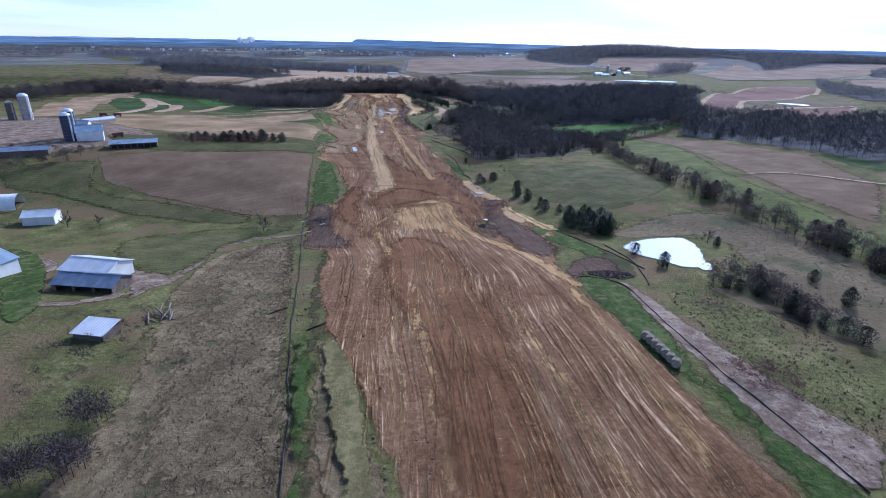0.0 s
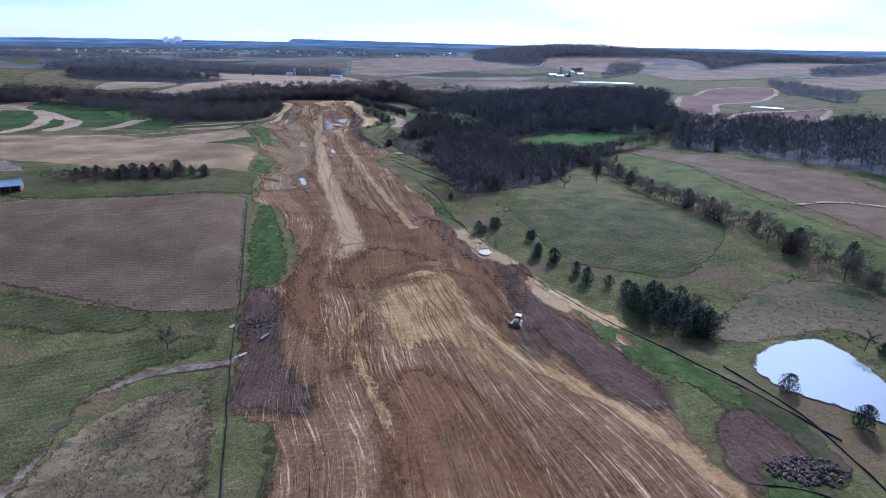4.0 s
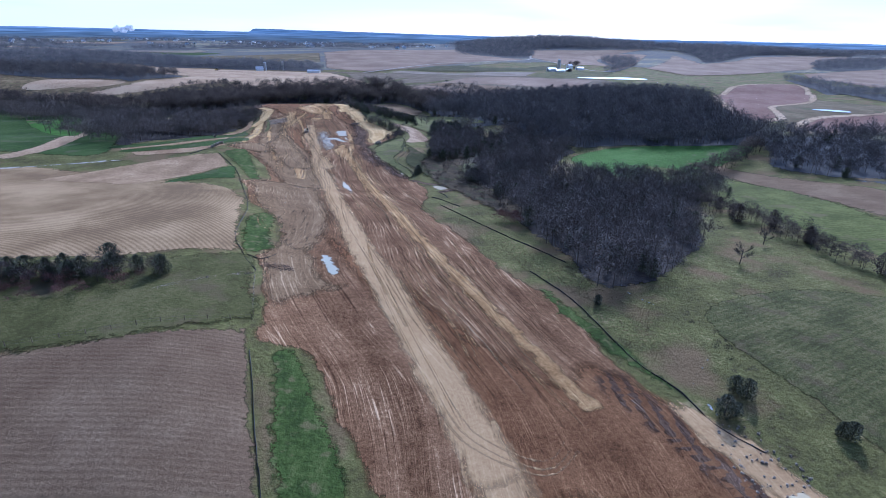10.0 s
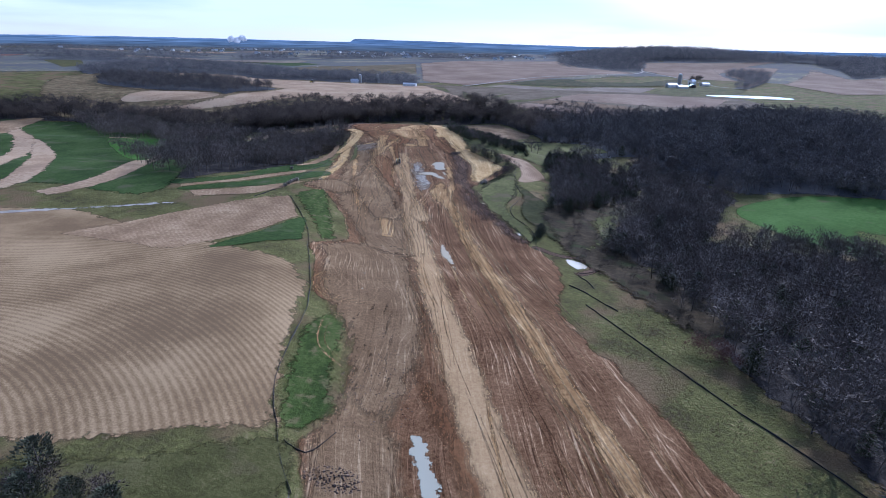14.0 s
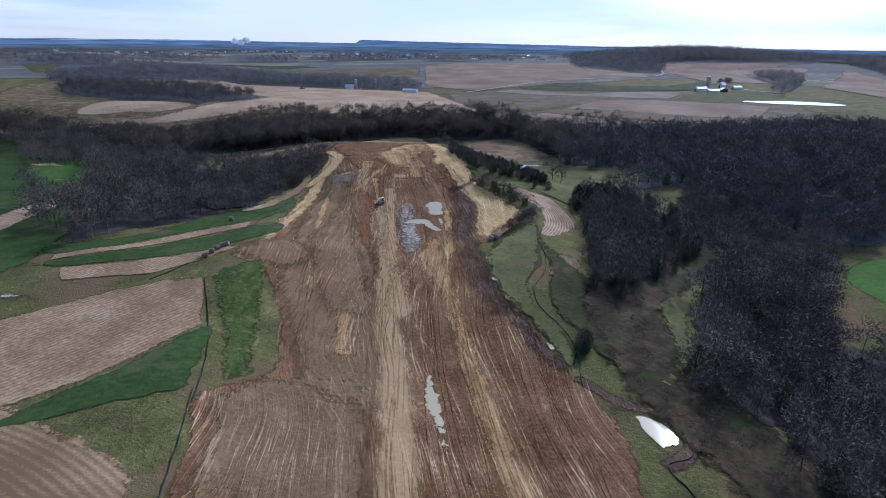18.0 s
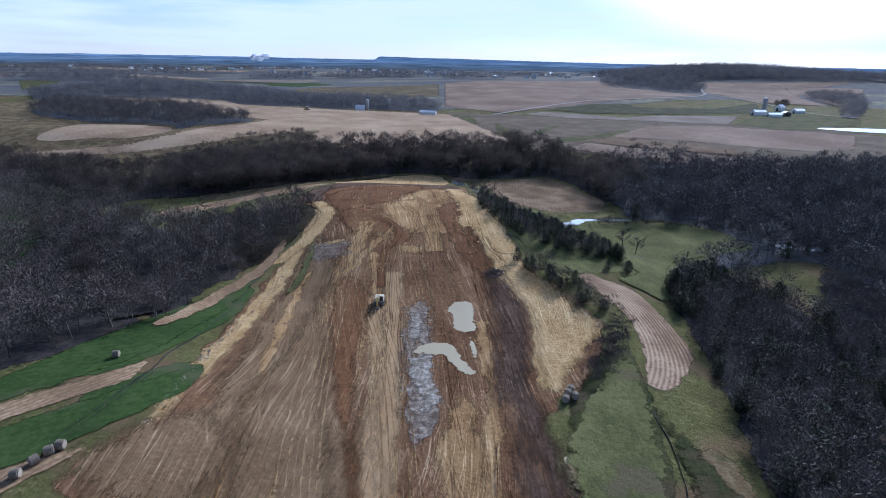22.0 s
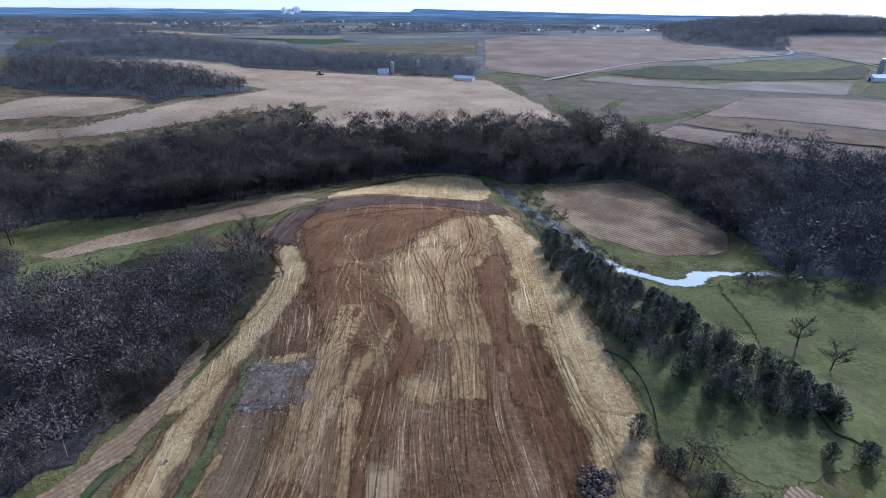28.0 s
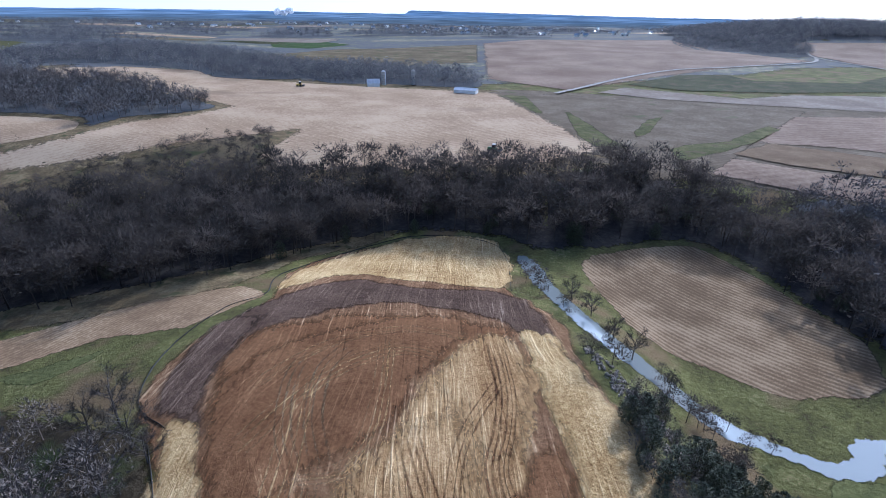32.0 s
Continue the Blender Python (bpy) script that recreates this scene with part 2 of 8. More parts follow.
def plain(name, tone, rough=0.7, metal=0.0, vary=0.12, size=2.0, bump=0.0, each=0.0, second=None, by_tree=False):
    """Paint, metal, wood, bark or leaves: one tone with stains, and a shade of its own for each piece."""
    mat = bpy.data.materials.new(name)
    mat.use_nodes = True
    n, l = mat.node_tree.nodes, mat.node_tree.links
    bsdf = n["Principled BSDF"]
    bsdf.inputs["Roughness"].default_value, bsdf.inputs["Metallic"].default_value = rough, metal
    at, no, ramp = n.new("ShaderNodeTexCoord"), n.new("ShaderNodeTexNoise"), n.new("ShaderNodeValToRGB")
    no.inputs["Scale"].default_value, no.inputs["Detail"].default_value = 1.0 / size, 7.0
    l.new(at.outputs["Object"], no.inputs["Vector"])
    if by_tree:
        # every tree of a stand has a tone of its own
        own = n.new("ShaderNodeAttribute")
        own.attribute_name = "rim"
        l.new(own.outputs["Fac"], ramp.inputs["Fac"])
    else:
        l.new(no.outputs["Fac"], ramp.inputs["Fac"])
    e = ramp.color_ramp.elements
    e[0].position, e[1].position = 0.3, 0.7
    e[0].color = (*[c * (1 - vary * 1.6) for c in tone], 1)
    e[1].color = (*[min(1, c * (1 + vary)) for c in (second or tone)], 1)
    colour = ramp.outputs["Color"]
    if each:
        geo, hsv, rng = n.new("ShaderNodeNewGeometry"), n.new("ShaderNodeHueSaturation"), n.new("ShaderNodeMapRange")
        rng.inputs["To Min"].default_value, rng.inputs["To Max"].default_value = 1 - each, 1 + each
        l.new(geo.outputs["Random Per Island"], rng.inputs["Value"])
        l.new(rng.outputs["Result"], hsv.inputs["Value"])
        l.new(colour, hsv.inputs["Color"])
        colour = hsv.outputs["Color"]
    l.new(colour, bsdf.inputs["Base Color"])
    if bump:
        bp = n.new("ShaderNodeBump")
        bp.inputs["Strength"].default_value, bp.inputs["Distance"].default_value = bump, 0.05
        l.new(no.outputs["Fac"], bp.inputs["Height"])
        l.new(bp.outputs["Normal"], bsdf.inputs["Normal"])
    return mat


def watery(name, tone, rough):
    mat = bpy.data.materials.new(name)
    mat.use_nodes = True
    n, l = mat.node_tree.nodes, mat.node_tree.links
    bsdf = n["Principled BSDF"]
    bsdf.inputs["Base Color"].default_value = (*tone, 1)
    bsdf.inputs["Roughness"].default_value, bsdf.inputs["IOR"].default_value = rough, 1.33 if tone[0] < 0.3 else 1.2
    at, no, bp = n.new("ShaderNodeTexCoord"), n.new("ShaderNodeTexNoise"), n.new("ShaderNodeBump")
    no.inputs["Scale"].default_value, no.inputs["Detail"].default_value = 1.2, 3.0
    bp.inputs["Strength"].default_value, bp.inputs["Distance"].default_value = 0.04, 0.1
    l.new(at.outputs["Object"], no.inputs["Vector"])
    l.new(no.outputs["Fac"], bp.inputs["Height"])
    l.new(bp.outputs["Normal"], bsdf.inputs["Normal"])
    # ragged margin, with mud showing through
    rim, en, e1, e2 = n.new("ShaderNodeAttribute"), n.new("ShaderNodeTexNoise"), n.new("ShaderNodeMath"), n.new("ShaderNodeMapRange")
    rim.attribute_name = "rim"
    en.inputs["Scale"].default_value, en.inputs["Detail"].default_value, en.inputs["Roughness"].default_value = 0.55, 6.0, 0.65
    l.new(at.outputs["Object"], en.inputs["Vector"])
    e1.operation, e1.inputs[1].default_value = "MULTIPLY_ADD", 1.6
    l.new(en.outputs["Fac"], e1.inputs[0])
    l.new(rim.outputs["Fac"], e1.inputs[2])
    e2.inputs["From Min"].default_value, e2.inputs["From Max"].default_value = 1.0, 1.06
    l.new(e1.outputs[0], e2.inputs["Value"])
    l.new(e2.outputs["Result"], bsdf.inputs["Alpha"])
    return mat


M = {}
M["pasture"] = earth("pasture", [(0.060, 0.047, 0.026), (0.090, 0.085, 0.032), (0.125, 0.124, 0.043), (0.22, 0.182, 0.092)], 11, bump=1.0, fine=1.3, spots=((0.15, 0.108, 0.058), 18, 0.52), low=0.25, high=0.76, edge=False)
# Far country: blue-grey distance haze is painted into these ground tones.
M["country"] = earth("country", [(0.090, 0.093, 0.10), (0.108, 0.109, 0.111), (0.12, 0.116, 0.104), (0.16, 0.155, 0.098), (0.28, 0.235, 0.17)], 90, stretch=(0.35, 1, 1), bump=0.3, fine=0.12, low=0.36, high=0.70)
M["hay"] = earth("hay", [(0.058, 0.058, 0.024), (0.085, 0.086, 0.032), (0.130, 0.119, 0.053)], 10, bump=0.8, fine=1.9, rows=(2.0, 0.08, 70, 2.0), spots=((0.095, 0.078, 0.042), 7, 0.56))
M["grazed"] = earth("grazed", [(0.054, 0.053, 0.020), (0.076, 0.075, 0.027), (0.108, 0.100, 0.043)], 12, bump=0.6, fine=1.6, spots=((0.092, 0.075, 0.040), 9, 0.56))
M["lawn"] = earth("lawn", [(0.034, 0.050, 0.014), (0.052, 0.076, 0.019), (0.088, 0.106, 0.034)], 4, stretch=(1, 0.3, 1), bump=0.7, fine=1.2, spots=((0.115, 0.105, 0.048), 2.5, 0.56))
M["pale_verge"] = earth("pale_verge", [(0.085, 0.066, 0.032), (0.130, 0.112, 0.048), (0.205, 0.172, 0.080)], 3, stretch=(1, 0.3, 1), turn=-17, bump=0.5, fine=1.4, low=0.30, high=0.72, spots=((0.085, 0.088, 0.032), 4, 0.55))
M["crop"] = earth("crop", [(0.030, 0.050, 0.015), (0.042, 0.069, 0.019), (0.062, 0.088, 0.029)], 24, bump=0.35, fine=0.9, rows=(2.0, 0.05, 60, 2.0), spots=((0.078, 0.084, 0.042), 14, 0.56))
M["bright_crop"] = earth("bright_crop", [(0.046, 0.092, 0.018), (0.06, 0.122, 0.023), (0.08, 0.145, 0.034)], 24, bump=0.35, fine=0.7, spots=((0.10, 0.115, 0.048), 16, 0.6))
M["stubble_y"] = earth("stubble_y", [(0.16, 0.105, 0.064), (0.26, 0.185, 0.12), (0.40, 0.30, 0.20)], 12, bump=0.35, fine=1.6, rows=(1.1, 0.22, 0, 0.15, -75, 535))
M["stubble_b"] = earth("stubble_b", [(0.105, 0.072, 0.041), (0.170, 0.119, 0.070), (0.28, 0.208, 0.130)], 14, bump=0.12, fine=4.0, rows=(1.6, 0.20, 0, 0.06, 60, 790))
M["pink_far"] = earth("pink_far", [(0.155, 0.108, 0.076), (0.205, 0.148, 0.106), (0.26, 0.195, 0.142)], 60, bump=0.2, fine=0.6, rows=(5.0, 0.10, 70, 1.0))
M["dim_grass"] = earth("dim_grass", [(0.033, 0.038, 0.016), (0.047, 0.051, 0.020), (0.073, 0.068, 0.033)], 16, bump=0.6, fine=1.2, spots=((0.082, 0.064, 0.037), 9, 0.54))
M["stubble"] = earth("stubble", [(0.17, 0.115, 0.068), (0.25, 0.170, 0.096), (0.37, 0.275, 0.172)], 20, bump=0.3, fine=1.5, rows=(1.2, 0.12, -150, 0.6))
M["stubble_c"] = earth("stubble_c", [(0.140, 0.096, 0.052), (0.212, 0.147, 0.078), (0.33, 0.240, 0.135)], 26, bump=0.1, fine=4.0, rows=(1.35, 0.15, 0, 0.10, -170, 262))
M["stubble_far"] = earth("stubble_far", [(0.25, 0.176, 0.108), (0.335, 0.242, 0.155), (0.42, 0.318, 0.208)], 45, bump=0.25, fine=0.9, rows=(3.0, 0.10, 47, 0.8), spots=((0.22, 0.155, 0.10), 60, 0.6))
M["ploughed"] = earth("ploughed", [(0.103, 0.068, 0.041), (0.147, 0.103, 0.062), (0.208, 0.152, 0.096)], 14, bump=0.5, fine=2.4, rows=(1.2, 0.10, 96, 0.6), low=0.26, high=0.76)
M["ploughed_red"] = earth("ploughed_red", [(0.135, 0.075, 0.056), (0.172, 0.102, 0.078), (0.21, 0.132, 0.102)], 40, bump=0.4, fine=0.5)
M["grey_crop"] = earth("grey_crop", [(0.15, 0.118, 0.092), (0.195, 0.158, 0.124), (0.25, 0.21, 0.165)], 40, bump=0.2, fine=0.6, rows=(5.0, 0.10, 70, 1.0))
M["olive"] = earth("olive", [(0.098, 0.076, 0.043), (0.130, 0.101, 0.058), (0.172, 0.135, 0.08)], 30, bump=0.5, fine=0.9, spots=((0.080, 0.080, 0.038), 14, 0.56))
M["dull_crop"] = earth("dull_crop", [(0.092, 0.071, 0.047), (0.124, 0.097, 0.065), (0.162, 0.130, 0.091)], 26, bump=0.3, fine=0.8, rows=(3.0, 0.08, 60, 1.0), spots=((0.080, 0.084, 0.040), 22, 0.62))
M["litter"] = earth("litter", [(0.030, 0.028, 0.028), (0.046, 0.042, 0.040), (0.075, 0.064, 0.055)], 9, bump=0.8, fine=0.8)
# Litter under far woods, with grey-blue haze painted into its tones.
M["litter_haze"] = earth("litter_haze", [(0.062, 0.064, 0.070), (0.080, 0.082, 0.086), (0.105, 0.102, 0.098)], 30, bump=0.6, fine=0.4)
M["dirt"] = earth("dirt", [(0.056, 0.028, 0.014), (0.122, 0.066, 0.032), (0.186, 0.108, 0.056), (0.285, 0.180, 0.100), (0.50, 0.355, 0.215)], 1.7, track=True, bump=0.6, low=0.08, high=0.95)
M["dirt_red"] = earth("dirt_red", [(0.060, 0.029, 0.013), (0.126, 0.063, 0.029), (0.188, 0.101, 0.047), (0.31, 0.19, 0.098)], 3, track=True, bump=0.5, low=0.06, high=0.94, lined=0.75)
M["dirt_dark"] = earth("dirt_dark", [(0.048, 0.030, 0.021), (0.088, 0.057, 0.040), (0.138, 0.094, 0.067), (0.25, 0.185, 0.135)], 5, track=True, bump=0.8, low=0.12, high=0.92, lined=0.8)
M["dirt_tan"] = earth("dirt_tan", [(0.13, 0.068, 0.027), (0.29, 0.178, 0.078), (0.43, 0.285, 0.135), (0.64, 0.465, 0.25)], 1.5, track=True, bump=0.7, low=0.06, high=0.92, lined=0.9)
M["haul"] = earth("haul", [(0.25, 0.160, 0.080), (0.365, 0.250, 0.130), (0.49, 0.355, 0.20)], 3.0, track=True, bump=0.3, low=0.08, high=0.92, lined=0.6)
M["haul_dull"] = earth("haul_dull", [(0.085, 0.053, 0.026), (0.152, 0.100, 0.053), (0.225, 0.154, 0.085), (0.37, 0.27, 0.16)], 3.0, track=True, bump=0.45, low=0.06, high=0.96, lined=0.9)
M["straw"] = earth("straw", [(0.18, 0.10, 0.04), (0.41, 0.27, 0.115), (0.62, 0.45, 0.225), (0.76, 0.60, 0.34)], 2.4, track=True, bump=1.0, low=0.04, high=0.88, lined=0.7)
M["clearing"] = earth("clearing", [(0.032, 0.026, 0.018), (0.052, 0.041, 0.025), (0.085, 0.066, 0.040)], 8, bump=0.7, fine=1.0, spots=((0.040, 0.048, 0.020), 9, 0.54))
M["meadow"] = earth("meadow", [(0.076, 0.078, 0.031), (0.107, 0.111, 0.041), (0.150, 0.146, 0.060)], 14, bump=0.6, fine=1.2, spots=((0.115, 0.100, 0.055), 9, 0.58))
M["terrace"] = earth("terrace", [(0.064, 0.070, 0.021), (0.090, 0.102, 0.028), (0.128, 0.136, 0.044)], 14, bump=0.4, fine=1.2, rows=(2.2, 0.08, 90, 2.0), spots=((0.110, 0.098, 0.045), 10, 0.58))
M["dry"] = earth("dry", [(0.105, 0.078, 0.043), (0.155, 0.117, 0.063), (0.225, 0.175, 0.098)], 8, bump=0.8, fine=1.2, spots=((0.080, 0.076, 0.036), 5, 0.56))
M["gravel"] = earth("gravel", [(0.115, 0.080, 0.056), (0.18, 0.134, 0.098), (0.29, 0.232, 0.176)], 4, bump=0.6, fine=1.6)
M["rock"] = earth("rock", [(0.10, 0.075, 0.055), (0.20, 0.162, 0.125), (0.36, 0.315, 0.255)], 1.6, bump=0.8, fine=1.8)
M["lane"] = earth("lane", [(0.24, 0.225, 0.2), (0.31, 0.288, 0.255), (0.36, 0.335, 0.30)], 8, bump=0.2, fine=1.0)
M["water"] = watery("water", (0.16, 0.175, 0.175), 0.06)
M["grey_water"] = watery("grey_water", (0.34, 0.33, 0.26), 0.3)
M["silty"] = watery("silty", (0.41, 0.35, 0.225), 0.12)
M["wetmud"] = earth("wetmud", [(0.13, 0.108, 0.080), (0.24, 0.212, 0.17), (0.44, 0.40, 0.335)], 1.4, rough=0.5, bump=0.25, fine=1.6)
M["bark"] = plain("bark", (0.085, 0.072, 0.062), 0.9, vary=0.25, size=0.6, bump=0.5)
M["twigs"] = plain("twigs", (0.044, 0.040, 0.037), 0.9, vary=0.1, size=13.0, each=0.08, second=(0.086, 0.072, 0.062), by_tree=True)
M["twigs_grey"] = plain("twigs_grey", (0.074, 0.061, 0.050), 0.9, vary=0.1, size=13.0, each=0.08, second=(0.112, 0.091, 0.075), by_tree=True)
# Distance haze is painted into the next two twig tones, making them paler.
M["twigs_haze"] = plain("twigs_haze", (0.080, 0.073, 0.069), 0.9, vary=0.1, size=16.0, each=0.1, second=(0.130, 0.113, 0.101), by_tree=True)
M["twigs_far_haze"] = plain("twigs_far_haze", (0.112, 0.117, 0.128), 0.9, vary=0.1, size=40.0, each=0.25, second=(0.18, 0.17, 0.165), by_tree=True)
M["thicket_twigs"] = plain("thicket_twigs", (0.060, 0.042, 0.042), 0.9, vary=0.2, size=3.0, each=0.3)
M["twigs_red"] = plain("twigs_red", (0.13, 0.07, 0.062), 0.9, vary=0.2, size=6.0, each=0.4)
M["needles"] = plain("needles", (0.046, 0.054, 0.026), 0.85, vary=0.3, size=3.0, each=0.4)
M["white_paint"] = plain("white_paint", (0.68, 0.68, 0.66), 0.5, vary=0.10, size=2.5)
M["white_roof"] = plain("white_roof", (0.62, 0.64, 0.66), 0.35, 0.2, vary=0.12, size=3.0)
M["blue_roof"] = plain("blue_roof", (0.36, 0.44, 0.50), 0.35, 0.3, vary=0.15, size=3.0)
M["grey_roof"] = plain("grey_roof", (0.24, 0.28, 0.34), 0.4, 0.4, vary=0.2, size=2.0)
M["rust"] = plain("rust", (0.17, 0.07, 0.045), 0.85, vary=0.35, size=1.2, bump=0.3)
M["old_wood"] = plain("old_wood", (0.13, 0.10, 0.08), 0.9, vary=0.3, size=1.0, bump=0.4)
M["concrete"] = plain("concrete", (0.36, 0.34, 0.31), 0.85, vary=0.18, size=2.5, bump=0.2)
M["silo_blue"] = plain("silo_blue", (0.025, 0.035, 0.075), 0.3, vary=0.15, size=4.0)
M["dark"] = plain("dark", (0.02, 0.02, 0.02), 0.9, vary=0.2)
M["glass"] = plain("glass", (0.02, 0.025, 0.03), 0.08, vary=0.05)
M["rubber"] = plain("rubber", (0.03, 0.028, 0.026), 0.85, vary=0.3, size=0.5)
M["steel"] = plain("steel", (0.18, 0.16, 0.15), 0.5, 0.6, vary=0.3, size=0.6)
M["yellow"] = plain("yellow", (0.55, 0.37, 0.06), 0.5, vary=0.2, size=0.8)
M["cream"] = plain("cream", (0.60, 0.54, 0.40), 0.5, vary=0.15, size=0.9)
M["fabric"] = plain("fabric", (0.018, 0.018, 0.018), 0.9, vary=0.3, size=1.5)
M["post_wood"] = plain("post_wood", (0.16, 0.12, 0.085), 0.9, vary=0.3, size=0.8)
M["bale"] = plain("bale", (0.20, 0.165, 0.12), 0.95, vary=0.3, size=0.35, bump=0.8)
M["bale_end"] = plain("bale_end", (0.33, 0.28, 0.21), 0.95, vary=0.25, size=0.25, bump=0.8)
M["pipe"] = plain("pipe", (0.19, 0.17, 0.15), 0.85, vary=0.2, size=1.0, bump=0.2)
M["clod"] = plain("clod", (0.105, 0.072, 0.052), 0.95, vary=0.35, size=1.2, bump=0.6, each=0.4)
for key, part_through in (("twigs", 0.45), ("twigs_far_haze", 0.35), ("twigs_red", 0.3)):
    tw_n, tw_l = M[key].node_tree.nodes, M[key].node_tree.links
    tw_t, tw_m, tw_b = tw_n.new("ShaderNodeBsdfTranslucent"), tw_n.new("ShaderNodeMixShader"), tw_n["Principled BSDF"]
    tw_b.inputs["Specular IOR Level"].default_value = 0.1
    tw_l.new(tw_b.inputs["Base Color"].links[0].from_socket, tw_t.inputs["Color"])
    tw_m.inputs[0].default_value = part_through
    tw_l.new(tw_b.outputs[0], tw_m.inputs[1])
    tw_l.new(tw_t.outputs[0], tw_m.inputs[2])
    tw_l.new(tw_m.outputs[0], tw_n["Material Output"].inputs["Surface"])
M["steam"] = plain("steam", (0.9, 0.91, 0.93), 1.0, vary=0.02, size=30)
st_n, st_l = M["steam"].node_tree.nodes, M["steam"].node_tree.links
st_t, st_m = st_n.new("ShaderNodeBsdfTranslucent"), st_n.new("ShaderNodeMixShader")
st_t.inputs["Color"].default_value, st_m.inputs[0].default_value = (0.95, 0.96, 0.98, 1), 0.6
st_l.new(st_n["Principled BSDF"].outputs[0], st_m.inputs[1])
st_l.new(st_t.outputs[0], st_m.inputs[2])
st_l.new(st_m.outputs[0], st_n["Material Output"].inputs["Surface"])


# ---- the lie of the land ----
def smooth(a, b, v):
    s = np.clip((np.asarray(v, float) - a) / (b - a), 0.0, 1.0)
    return s * s * (3 - 2 * s)


def flow(v, at, values, soft):
    """A soft line through a few values."""
    v = np.asarray(v, float)
    return sum(np.interp(v + o * soft, at, values) for o in (-1.0, -0.5, 0.0, 0.5, 1.0)) / 5


def mound(x, y, cx, cy, rx, ry, h, turn=0.0):
    c, s = math.cos(radians(turn)), math.sin(radians(turn))
    u, v = (x - cx) * c + (y - cy) * s, -(x - cx) * s + (y - cy) * c
    return h * np.exp(-(u / rx) ** 2 - (v / ry) ** 2)


def middle(y):
    """The new road's centre line."""
    return flow(y, (-60, 70, 150, 230, 300, 420, 540, 640, 720), (14, 4, -8, -22, -38, -58, -72, -92, -104), 20)


def height(x, y):
    """The lie of the land, in metres."""
    x, y = np.asarray(x, float), np.asarray(y, float)
    u = x - middle(y)
    z = flow(y, (-200, 70, 126, 180, 230, 300, 360, 420, 480, 540, 600, 640, 672, 690, 715, 735, 800, 900, 1050, 1400, 2400, 4700),
             (16, 12, 6.5, 0, -0.5, 0.5, -3, -7.5, -5.5, -5, 1.5, 0.5, -1.5, -5, -10.5, -11, 1, 3, 4, 9, 6, -28), 14)
    bed = z
    near = 1 - smooth(725, 800, y)
    low = smooth(585, 640, y)
    left = flow(y, (-100, 80, 180, 240, 300, 440, 500, 560, 700), (-2, -3, -6, 7.5, 6, 8.5, 6, -5, -8), 25)
    left = left + low * (-10.5 - bed - left)
    right = flow(y, (-100, 80, 140, 215, 300, 360, 420, 470, 524, 600, 700), (-5, -5, 0, 4.5, -3, -4, -7, -9, -12, -13, -9), 25)
    right = right + low * (-11.5 - bed - right)
    z = z + near * (smooth(22 + 14 * low, 66 + 44 * low, -u) * left + smooth(35 - 8 * low, 105 - 50 * low, u) * right)
    z = z + near * smooth(110, 320, -u) * flow(y, (0, 240, 450, 580), (3, 8, 0, 0), 40) * (1 - low)
    z = z + near * smooth(130, 330, u) * flow(y, (0, 215, 400, 520, 640), (4, 5, 12, 16, 14), 40)
    wide = smooth(250, 900, np.hypot(x + 50, y - 400))
    z = z + wide * (5 * np.sin(x / 310 + 0.6) * np.sin(y / 270 + 0.9) + 3 * np.sin(x / 140 + y / 190))
    z = z + mound(x, y, 480, 1800, 300, 210, 31, 12) + mound(x, y, 1080, 1760, 360, 230, 28, -8) + mound(x, y, 1500, 3750, 900, 260, 16, 3) + mound(x, y, 2600, 3300, 900, 400, 22)
    return z


def rough(x, y):
    """Wheel ruts and grading ridges along the new road."""
    u = x - middle(y)
    r = 0.045 * np.sin(u * 1.25 + 0.8 * np.sin(y / 23)) * np.sin(y / 31 + u / 9)
    return r + 0.035 * np.sin(u * 0.55 + y / 17) + 0.035 * np.sin(x * 0.31 - y * 0.44)


def mesh(name, verts, faces, mat, soft=True, uv=None, rim=None):
    me = bpy.data.meshes.new(name)
    if isinstance(faces, np.ndarray):
        v, f = np.asarray(verts, dtype=np.float32), np.asarray(faces, dtype=np.int32)
        me.vertices.add(len(v))
        me.vertices.foreach_set("co", v.ravel())
        me.loops.add(f.size)
        me.loops.foreach_set("vertex_index", f.ravel())
        me.polygons.add(len(f))
        me.polygons.foreach_set("loop_start", np.arange(0, f.size, f.shape[1], dtype=np.int32))
        me.update(calc_edges=True)
    else:
        me.from_pydata([tuple(map(float, v)) for v in verts], [], faces)
    me.materials.append(mat)
    me.polygons.foreach_set("use_smooth", np.full(len(me.polygons), soft, dtype=bool))
    if uv is not None:
        layer = me.uv_layers.new(name="track")
        loops = np.empty(len(me.loops), dtype=np.int32)
        me.loops.foreach_get("vertex_index", loops)
        layer.data.foreach_set("uv", np.asarray(uv, dtype=np.float32)[loops].ravel())
    if rim is not None:
        me.attributes.new("rim", "FLOAT", "POINT").data.foreach_set("value", np.asarray(rim, dtype=np.float32))
    me.update()
    return me


def steps(stops):
    """Grid lines: (end, step) after a start, so that cells grow outwards."""
    out = [stops[0]]
    for end, step in stops[1:]:
        k = max(1, round((end - out[-1]) / step))
        out += list(np.linspace(out[-1], end, k + 1)[1:])
    return np.array(out)


